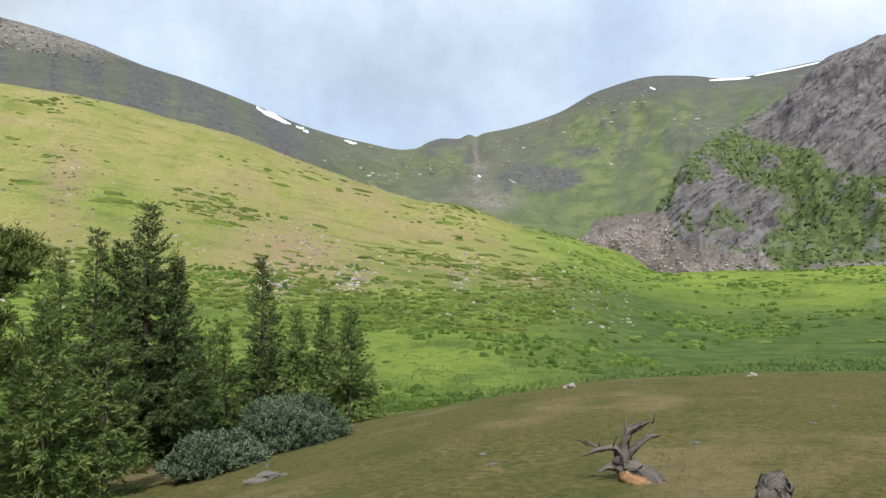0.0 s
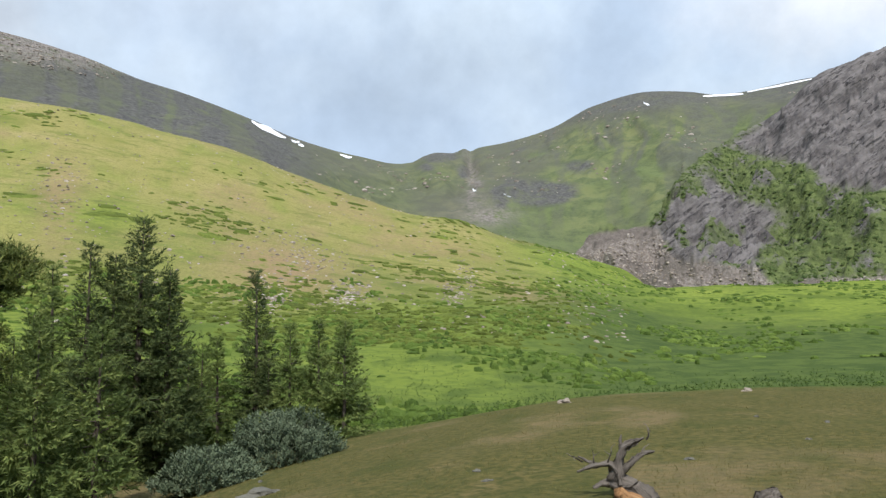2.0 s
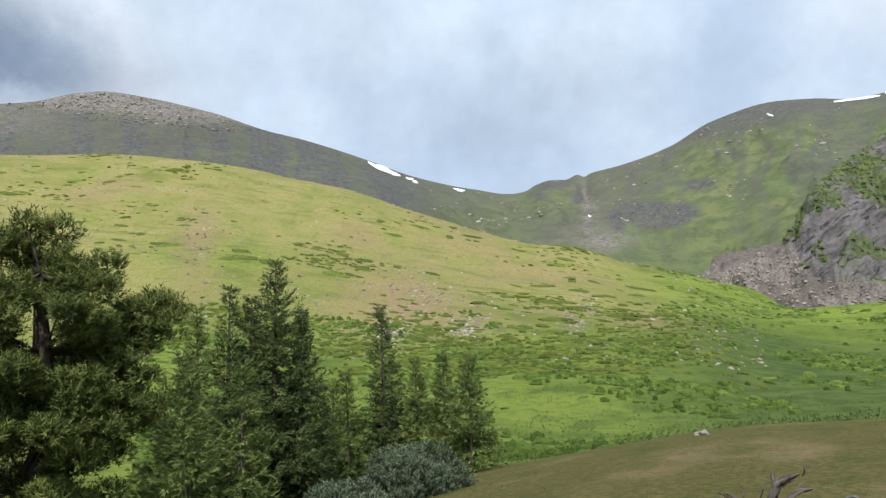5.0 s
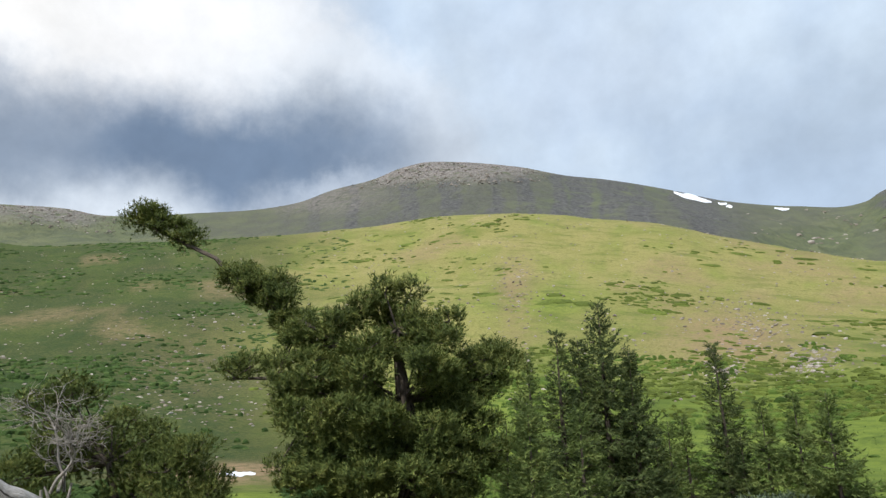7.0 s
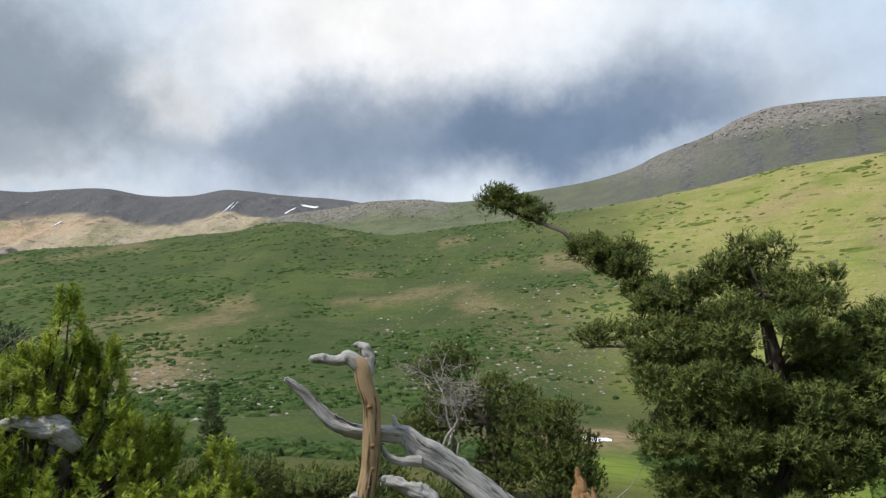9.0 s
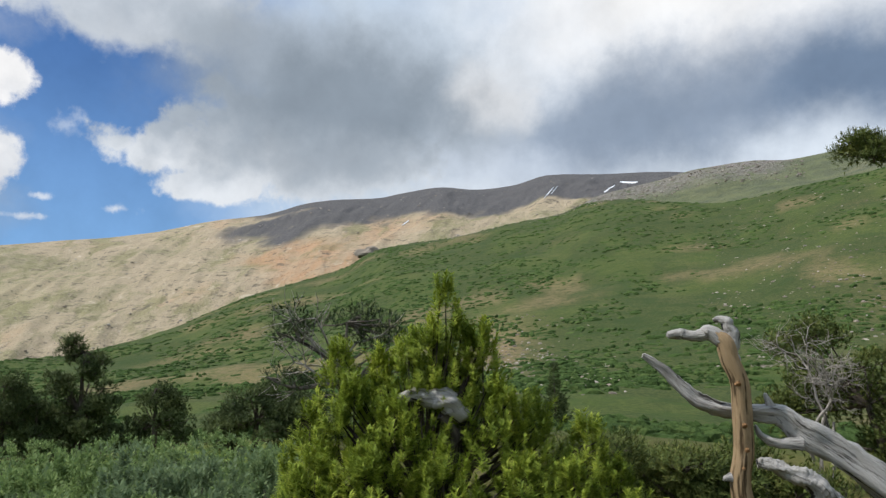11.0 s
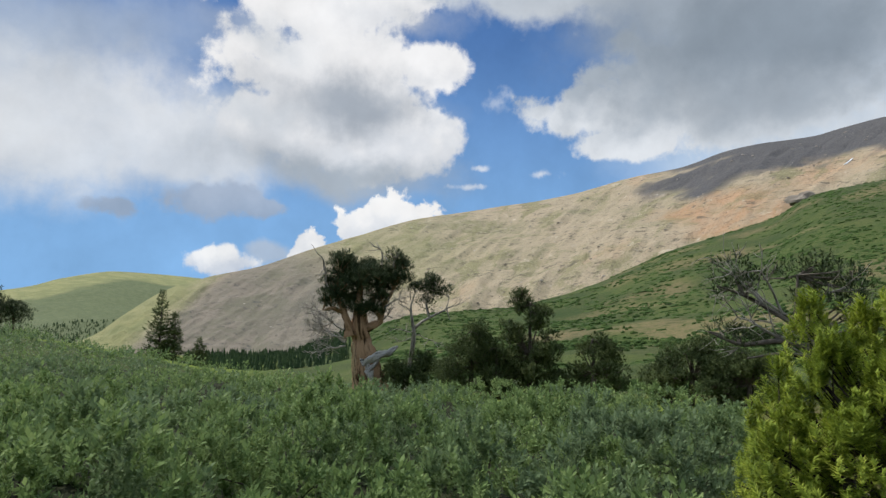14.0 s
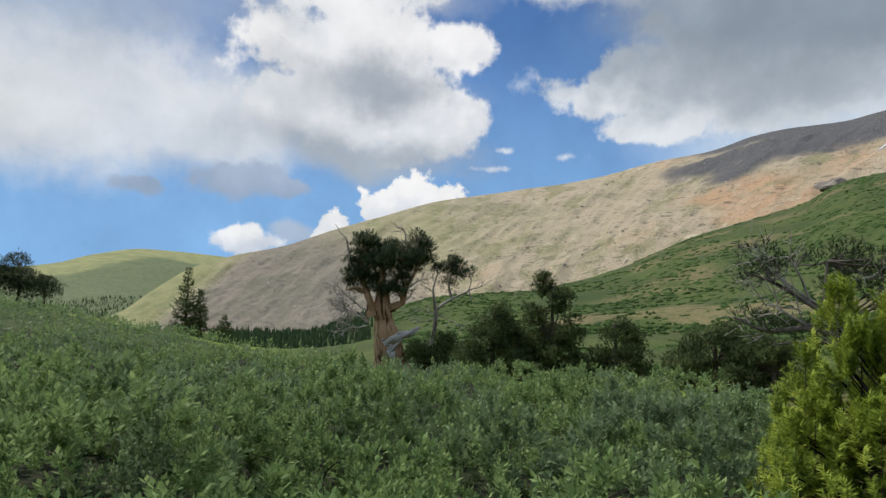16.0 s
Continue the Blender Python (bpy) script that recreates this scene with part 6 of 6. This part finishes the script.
def sector(count, a0, a1, r0, r1, rng, even=1.0):
    """Random bearings and distances; even=1 spreads by area, less crowds the near side."""
    a = a0 + (a1 - a0) * rng.random(count)
    u = rng.random(count)
    r = np.sqrt(r0 ** 2 + (r1 ** 2 - r0 ** 2) * u) if even == 1.0 else r0 * (r1 / r0) ** u
    return a, r


def spread_xy(a, r):
    return -np.sin(np.radians(a)) * r, np.cos(np.radians(a)) * r


def in_willows(a, r):
    edge = table("90:6.5 97:8 100:17 106:21 115:24 125:25 135:28 145:44 156:57 168:60", a)
    near = table("90:12 98:12 101:7 104:3.6 110:2.9 125:2.5 168:2.4", a)
    return (r < edge) & (r > near)


rng = np.random.default_rng(201)
g = Geo()
for count, r0, r1, wide, gap, many, size, leaves in ((2600, 2.6, 10.0, 0.80, 0.022, 7, 0.150, 7), (4000, 10.0, 24.0, 1.00, 0.075, 5, 0.22, 5), (4200, 24.0, 60.0, 1.30, 0.32, 4, 0.36, 3)):
    # bushes standing shoulder to shoulder with dark clefts between; each a dome of tufts, each tuft a rosette of upright leafy shoots
    a, r = sector(count, 91, 163, r0, r1, rng)
    keep = in_willows(a, r)
    a, r = a[keep], r[keep]
    x, y = spread_xy(a, r)
    w = wide * (0.55 + 0.9 * rng.random(len(a)))
    kept = []
    for k in range(len(a)):
        if all((x[k] - x[j]) ** 2 + (y[k] - y[j]) ** 2 > (0.76 * (w[k] + w[j])) ** 2 for j in kept):
            kept.append(k)
    a, r, x, y, w = a[kept], r[kept], x[kept], y[kept], w[kept]
    h = (0.22 + 0.80 * w / wide + 0.5 * (fractal(x / 3.0, y / 3.0, 2) - 0.5)) * (0.66 + 0.28 * step(3, 7.0, r)) * (1 - 0.38 * step(8, 15, r))
    z0 = ground_z(a, r)
    P, D = [], []
    for k in range(len(a)):
        m = int(2.4 * w[k] * (w[k] + h[k]) / gap) + 2
        d = unit(rng.normal(size=(m, 3)))
        d[:, 2] = np.abs(d[:, 2])
        f = (0.80 + 0.20 * rng.random(m)) * (0.64 + 0.66 * vnoise(d[:, 0] * 2.9 + x[k] + 80, d[:, 1] * 2.9 + y[k] + 80, d[:, 2] * 2.9))
        c = np.array([x[k], y[k], z0[k] - size * 0.3]) + d * np.array([w[k], w[k], h[k]]) * f[:, None]
        fan = unit(rng.normal(size=(m, many, 3)))
        axis = fan * 0.72 + (d * 0.70 + np.array([0, 0, 0.85]))[:, None]
        P.append((c[:, None] - np.array([0, 0, 0.45 * size]) * rng.random((m, many, 1))).reshape(-1, 3))
        D.append(axis.reshape(-1, 3))
    P, D = np.concatenate(P), np.concatenate(D)
    for v in range(3):
        tv, tf = leafy_shoot(leaves, 0.36, 0.085 if r0 < 8 else 0.10, rng)
        s = slice(v, None, 3)
        scatter(g, tv, tf, P[s], D[s], size * (0.7 + 0.7 * rng.random(len(P[s])) ** 2), rng)
cover("willow_thicket", g, willow_mat, "knee-high thicket of grey-green willow shoots", "willow")
g = Geo()
a, r = sector(170, 92, 160, 2.8, 12, rng, 0.5)
keep = in_willows(a, r)
for ai, ri in zip(a[keep], r[keep]):
    x, y = spread_xy(ai, ri)
    b = np.array([x, y, float(ground_z(ai, ri)) - 0.05])
    tube(g, [b, b + np.array([rng.normal() * 0.08, rng.normal() * 0.08, 0.3]), b + np.array([rng.normal() * 0.2, rng.normal() * 0.2, 0.5])], [0.012, 0.009, 0.005], 4, 0, 1, False)
cover("willow_stems", g, bark_mat, "thin brown stems under the willow leaves", "willow")

# grey willow bush before the spruces
for x, y, t, w_, h_, words in ((-3.30, 15.60, 12.4, 1.25, 0.95, "rounded grey-green willow bush in front of the spruces"), (-4.20, 13.60, 18.0, 0.90, 0.62, "low grey-green willow bush in front of the spruces")):
    rng = np.random.default_rng(int(h_ * 1000))
    ob = thing("willow_bush", at(x, y, t), words, "bush", "grey willow bushes")
    cnt = int(2300 * w_)
    d = unit(rng.normal(size=(cnt, 3)))
    d[:, 2] = np.abs(d[:, 2])
    k = (0.35 + 0.65 * rng.random(cnt) ** 0.4) * (0.7 + 0.55 * vnoise(d[:, 0] * 2.5 + 9, d[:, 1] * 2.5 + 9, d[:, 2] * 2.5))
    p = d * np.array([w_, 0.75 * w_, h_]) * k[:, None]
    tv, tf = leafy_shoot(7, 0.45, 0.09, rng)
    part("leaves", scatter(Geo(), tv, tf, p, d * 0.5 + np.array([0, 0, 0.8]) + rng.normal(size=p.shape) * 0.25, 0.13 + 0.08 * rng.random(cnt), rng), sage_mat, ob)
    tw = Geo()
    for _ in range(14):
        twiggy(tw, (rng.normal() * 0.15, rng.normal() * 0.12, -0.05), (rng.normal() * 0.8, rng.normal() * 0.6, 1.0), h_ * 0.8, 0.012, 1, rng, 0.5, 2)
    part("stems", tw, bark_mat, ob)

# willows on the valley floor beyond the meadow's edge
rng = np.random.default_rng(211)
g = Geo()
a, r = sector(9000, -44, 30, 22, 70, rng, 0.6)
x, y = spread_xy(a, r)
keep = vnoise(x / 3.5, y / 3.5) + 0.5 * vnoise(x / 1.2, y / 1.2) > 0.52
a, r, x, y = a[keep], r[keep], x[keep], y[keep]
hh = 0.10 + 0.55 * fractal(x / 5, y / 5, 3)
pos = np.stack([x, y, ground_z(a, r) + hh * (0.25 + 0.75 * rng.random(len(a))) - 0.15], -1)
tv, tf = leafy_shoot(5, 0.5, 0.14, rng)
scatter(g, tv, tf, pos, np.stack([rng.normal(size=len(a)) * 0.9, rng.normal(size=len(a)) * 0.9, np.ones(len(a))], -1), 0.07 + 0.0016 * r + 0.05 * rng.random(len(a)), rng)
cover("valley_willows", g, shrub_mat, "green willow scrub along the wet valley floor", "willow")


def mound_templates(rng, rows=4, cols=9, many=4):
    """Small uneven domes, for stones and low shrubs."""
    out = []
    for _ in range(many):
        V = [(0, 0, 1.0)]
        for i in range(1, rows + 1):
            ph = i / rows * 1.75
            for j in range(cols):
                th = 2 * math.pi * (j + 0.5 * (i % 2)) / cols
                k = 0.72 + 0.5 * rng.random()
                V.append((math.sin(ph) * math.cos(th) * k, math.sin(ph) * math.sin(th) * k, math.cos(ph) * (0.75 + 0.5 * rng.random())))
        F = [(0, 1 + j, 1 + (j + 1) % cols) for j in range(cols)]
        for i in range(rows - 1):
            for j in range(cols):
                p, q_ = 1 + i * cols, 1 + (i + 1) * cols
                F += [(p + j, q_ + j, q_ + (j + 1) % cols), (p + j, q_ + (j + 1) % cols, p + (j + 1) % cols)]
        out.append((np.array(V), np.array(F)))
    return out


def mounds(geo, x, y, z, long, high, rng, templates, follow=True):
    """Low shrubs, longer along the slope's contour than across it."""
    for k, (tv, tf) in enumerate(templates):
        s = slice(k, None, len(templates))
        xs, ys, zs, L, H = x[s], y[s], z[s], long[s], high[s]
        if not len(xs):
            continue
        th = np.arctan2(ys, xs) + np.pi / 2 + rng.normal(size=len(xs)) * 0.35
        c, n_ = np.cos(th)[:, None], np.sin(th)[:, None]
        u, v = tv[None, :, 0] * L[:, None], tv[None, :, 1] * L[:, None] * 0.55
        P = np.stack([xs[:, None] + u * c - v * n_, ys[:, None] + u * n_ + v * c, zs[:, None] + tv[None, :, 2] * H[:, None]], -1)
        if follow:
            # lie along the slope: heights at the two ends and across
            def rise(ox, oy):
                xx, yy = xs + ox, ys + oy
                bb = np.degrees(np.arctan2(-xx, yy))
                return ground_z(np.where(bb < -60, bb + 360, bb), np.hypot(xx, yy)) - zs
            gx, gy = (rise(L, 0 * L) - rise(-L, 0 * L)) / (2 * L), (rise(0 * L, L) - rise(0 * L, -L)) / (2 * L)
            P[..., 2] += gx[:, None] * (P[..., 0] - xs[:, None]) + gy[:, None] * (P[..., 1] - ys[:, None])
        F = (tf[None] + (np.arange(len(xs)) * len(tv))[:, None, None]).reshape(-1, 3)
        geo.add(P, F)
    return geo


rng = np.random.default_rng(221)
T = mound_templates(rng, 2, 6, 10)
# on the sunny hill: scattered, in drifts
a, r = sector(12000, -20, 52, 75, 300, rng, 0.5)
x, y = spread_xy(a, r)
drift = fractal(x / 24 + 31, y / 24 + 11, 4)
low = step(150, 85, r) * step(38, 26, a)
keep = (a < 36 + 14 * rng.random(len(a))) & (drift + 0.12 * low + 0.22 * (rng.random(len(a)) - 0.5) > 0.61) & (a > -9 + 12 * (rng.random(len(a)) - 0.5)) & (r < table("-20:280 -9:240 2:235 34:290 66:330 70:330", a))
g = Geo()
mounds(g, x[keep], y[keep], ground_z(a[keep], r[keep]), 0.2 + 1.0 * rng.random(keep.sum()) ** 3 + r[keep] * 0.002, 0.14 + 0.28 * rng.random(keep.sum()), rng, T)
# broad flat mats among them
a, r = sector(420, -9, 46, 95, 270, rng, 0.6)
x, y = spread_xy(a, r)
keep = (fractal(x / 30 + 7, y / 30 + 2, 4) > 0.47) & (r < table("-20:250 -9:225 2:220 34:275 66:300", a))
mounds(g, x[keep], y[keep], ground_z(a[keep], r[keep]) - 0.05, 1.0 + 2.6 * rng.random(keep.sum()) ** 2, 0.25 + 0.25 * rng.random(keep.sum()), rng, T)
cover("hill_shrubs", g, hill_green, "low green shrubs scattered in drifts over the sunny hillside", "shrub")
# on the valley floor, towards the crag
a, r = sector(22000, -46, 32, 22, 245, rng, 0.6)
x, y = spread_xy(a, r)
keep = (fractal(x / 13 + 3, y / 13 + 8, 5, 0.6) + 0.16 * (rng.random(len(a)) - 0.5) > 0.50 + 0.05 * step(-4, 6, a) + 0.03 * step(60, 110, r)) & ((a < -8) | (r < 125))
g = Geo()
mounds(g, x[keep], y[keep], ground_z(a[keep], r[keep]), 0.16 + 0.0022 * r[keep] + 0.6 * rng.random(keep.sum()) ** 3, 0.16 + 0.5 * rng.random(keep.sum()) ** 2, rng, T)
cover("valley_shrubs", g, low_green, "bright green willow clumps crowding the valley floor", "shrub")
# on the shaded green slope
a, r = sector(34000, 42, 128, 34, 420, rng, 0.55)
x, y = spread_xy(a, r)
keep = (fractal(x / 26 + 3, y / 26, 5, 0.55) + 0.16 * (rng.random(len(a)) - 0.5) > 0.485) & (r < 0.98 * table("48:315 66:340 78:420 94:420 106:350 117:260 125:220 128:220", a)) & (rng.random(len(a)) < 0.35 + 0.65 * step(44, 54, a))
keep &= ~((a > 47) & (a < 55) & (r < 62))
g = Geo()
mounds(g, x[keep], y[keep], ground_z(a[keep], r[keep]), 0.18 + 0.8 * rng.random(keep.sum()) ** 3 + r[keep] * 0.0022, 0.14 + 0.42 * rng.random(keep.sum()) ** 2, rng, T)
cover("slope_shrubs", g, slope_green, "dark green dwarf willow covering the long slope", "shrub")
# on the crag's ledges
rng = np.random.default_rng(231)
a = -17 - 20 * rng.random(15000)
t = rng.random(15000)
f, c = table(CRAG["foot_r"], a), table(CRAG["crest_r"], a)
r = f + (c - f) * t
x, y = spread_xy(a, r)
z = crag_z2(a, r, t * 0.85, x, y)
keep = rng.random(15000) < 0.6 * crag_green(a, r, x, y, z) * (1 - crag_scree(a, r, x, y, z))
g = Geo()
mounds(g, x[keep], y[keep], z[keep] - 0.3, 0.4 + 1.0 * rng.random(keep.sum()) ** 2, 0.35 + 0.6 * rng.random(keep.sum()), rng, T, False)
cover("crag_brush", g, brush_green, "dark green brush growing on the ledges of the crag", "shrub")
boulders = mound_templates(rng, 2, 6, 5)


def stones(name, a, r, size, label, surface=None):
    x, y = spread_xy(a, r)
    z = ground_z(a, r) if surface is None else surface
    g = Geo()
    for k, (tv, tf) in enumerate(boulders):
        s = slice(k, None, len(boulders))
        n = len(x[s])
        th = rng.random(n) * 6.28
        c, q_ = np.cos(th)[:, None], np.sin(th)[:, None]
        u, v = tv[None, :, 0] * size[s, None], tv[None, :, 1] * size[s, None] * 0.75
        P = np.stack([x[s, None] + u * c - v * q_, y[s, None] + u * q_ + v * c, z[s, None] - 0.15 * size[s, None] + tv[None, :, 2] * size[s, None] * 0.6], -1)
        g.add(P, (tf[None] + (np.arange(n) * len(tv))[:, None, None]).reshape(-1, 3))
    return cover(name, g, stone_mat, label, "stones")


def heap(n, a0, r0, wa, wr):
    return a0 + wa * rng.normal(size=n), r0 + wr * rng.normal(size=n)


parts_ = [sector(2600, -15, 68, 85, 300, rng, 0.6), heap(260, 13.3, 108, 0.8, 5), heap(260, 7.4, 112, 1.0, 5), heap(130, -2.2, 140, 0.5, 12), heap(160, 28.5, 170, 0.9, 25), heap(220, 11.0, 140, 2.2, 12),
          heap(120, -1.0, 120, 0.5, 6), heap(420, 83.5, 100, 2.6, 18), heap(120, 76.5, 80, 1.5, 6), heap(200, 54, 120, 4, 25), heap(260, 75.5, 395, 3.2, 12), heap(120, 84, 405, 5, 8)]
a, r = np.concatenate([q_[0] for q_ in parts_]), np.concatenate([q_[1] for q_ in parts_])
stones("hillside_stones", a, r, 0.14 + 0.36 * rng.random(len(a)) ** 3 + r * 0.0005, "pale stones scattered and heaped on the hillsides")
# rubble of the scree fan
a = -10.8 - 24 * rng.random(12000)
f, c = table(CRAG["foot_r"], a), table(CRAG["crest_r"], a)
t = rng.random(len(a)) * 0.6
r = f + (c - f) * t
x, y = spread_xy(a, r)
z = crag_z2(a, r, t * 0.85, x, y)
keep = (crag_scree(a, r, x, y, z) > 0.5) & (z > ground_z(a, r) - 0.3)
stones("scree_rubble", a[keep], r[keep], 0.22 + 0.65 * rng.random(keep.sum()) ** 3, "grey-brown rubble of the scree fan", z[keep])
# blocks on the rounded summit and the ridge end
pts = []
for _ in range(1900):
    k, a2 = rng.random(), 60 + 19 * rng.random()
    a, e = (25 + 20 * rng.random(), 18.3 + 2.1 * rng.random()) if k < 0.5 else (a2, float(table(HEAD["crest_e"], a2)) - 1.5 * rng.random() ** 2)
    if e > float(table(HEAD["crest_e"], a)) - 0.1 or (a > 60 and e < 13.2):
        continue
    p = drape(head_z, HEAD["foot_r"], HEAD["crest_r"], a, e)
    pts.append(p)
pts = np.array(pts)
stones("summit_blocks", np.degrees(np.arctan2(-pts[:, 0], pts[:, 1])), np.hypot(pts[:, 0], pts[:, 1]), 0.4 + 1.3 * rng.random(len(pts)) ** 3, "grey talus blocks on the rounded summit", pts[:, 2] + 0.3)

# outcrops over the tan ridge and the headwall
a, t = 66 + 72 * rng.random(1500), 0.25 + 0.7 * rng.random(1500)
f, c = table(RIDGE["foot_r"], a), table(RIDGE["crest_r"], a)
r = f + (c - f) * t
x, y = spread_xy(a, r)
keep = fractal(x / 70, y / 70, 4) > 0.48
a, r, t, x, y = a[keep], r[keep], t[keep], x[keep], y[keep]
stones("ridge_outcrops", a, r, 0.9 + 3.2 * rng.random(len(a)) ** 3, "rock outcrops and blocks strewn over the tan ridge", ridge_z(a, r, t * 0.85, x, y))
a, t = -30 + 40 * rng.random(1300), 0.3 + 0.65 * rng.random(1300)
f, c = table(HEAD["foot_r"], a), table(HEAD["crest_r"], a)
r = f + (c - f) * t
x, y = spread_xy(a, r)
keep = fractal(x / 40, y / 40, 4) > 0.52
a, r, t, x, y = a[keep], r[keep], t[keep], x[keep], y[keep]
stones("headwall_outcrops", a, r, 0.8 + 2.6 * rng.random(len(a)) ** 3, "grey outcrops scattered over the headwall", head_z(a, r, t * 0.85, x, y))

# grass of the near meadow
rng = np.random.default_rng(241)
g = Geo()
a, r = sector(34000, -46, 34, 4.2, 21, rng, 0.7)
x, y = spread_xy(a, r)
keep = (fractal(x / 1.4, y / 1.4, 3) > 0.36) & (r < table("-46:22 -18:20 -3:17.5 8.5:15 34:14", a) + 1)
a, r, x, y = a[keep], r[keep], x[keep], y[keep]
tv, tf = brush(5, 0.5, 0.07, rng, lift=1.5)
tv[:, 2] *= 0.8
scatter(g, tv, tf, np.stack([x, y, ground_z(a, r) - 0.01], -1), np.stack([rng.normal(size=len(a)) * 0.2, rng.normal(size=len(a)) * 0.2, np.ones(len(a))], -1), 0.012 + 0.014 * rng.random(len(a)) ** 2 + 0.0007 * r, rng)
cover("meadow_grass", g, grass_mat, "short dry olive grass of the meadow", "grass")

# far woods
def wood_template(rng):
    V, F = [], []
    for i in range(4):
        z, rad = i * 0.23, 0.24 * (1 - i / 4.6)
        k0 = len(V)
        for j in range(5):
            th = 2 * math.pi * (j + 0.5 * (i % 2)) / 5
            V.append((math.cos(th) * rad * (0.7 + 0.6 * rng.random()), math.sin(th) * rad * (0.7 + 0.6 * rng.random()), z))
        V.append((0, 0, z + 0.34))
        F += [(k0 + j, k0 + (j + 1) % 5, k0 + 5) for j in range(5)]
    return np.array(V), np.array(F)


def woods(name, a, r, z, size, label):
    x, y = spread_xy(a, r)
    g = Geo()
    for v in range(3):
        tv, tf = wood_template(rng)
        s = slice(v, None, 3)
        scatter(g, tv, tf, np.stack([x[s], y[s], z[s]], -1), np.tile([0.0, 0.0, 1.0], (len(x[s]), 1)), size[s], rng)
    return cover(name, g, forest_mat, label, "forest")


a, r = sector(1100, 129, 141.5, 150, 250, rng)
woods("valley_wood", a, r, ground_z(a, r) - 0.3, 1.6 + 1.8 * rng.random(len(a)), "dark belt of conifers in the valley below")
a, r = sector(260, 152, 168, 150, 260, rng)
woods("left_wood", a, r, ground_z(a, r) - 0.3, 3.0 + 2.5 * rng.random(len(a)), "dark conifers beyond the willows")
a = 140.5 + 20 * rng.random(2000)
t = 0.02 + 0.26 * rng.random(2000) * np.clip((a - 138) / 8, 0.15, 1)
f, c = table(FAR["foot_r"], a), table(FAR["crest_r"], a)
r = f + (c - f) * t
x, y = spread_xy(a, r)
woods("far_wood", a, r, far_z(a, r, t, x, y) - 1, 5 + 5 * rng.random(len(a)), "dark forest on the foot of the distant hill")
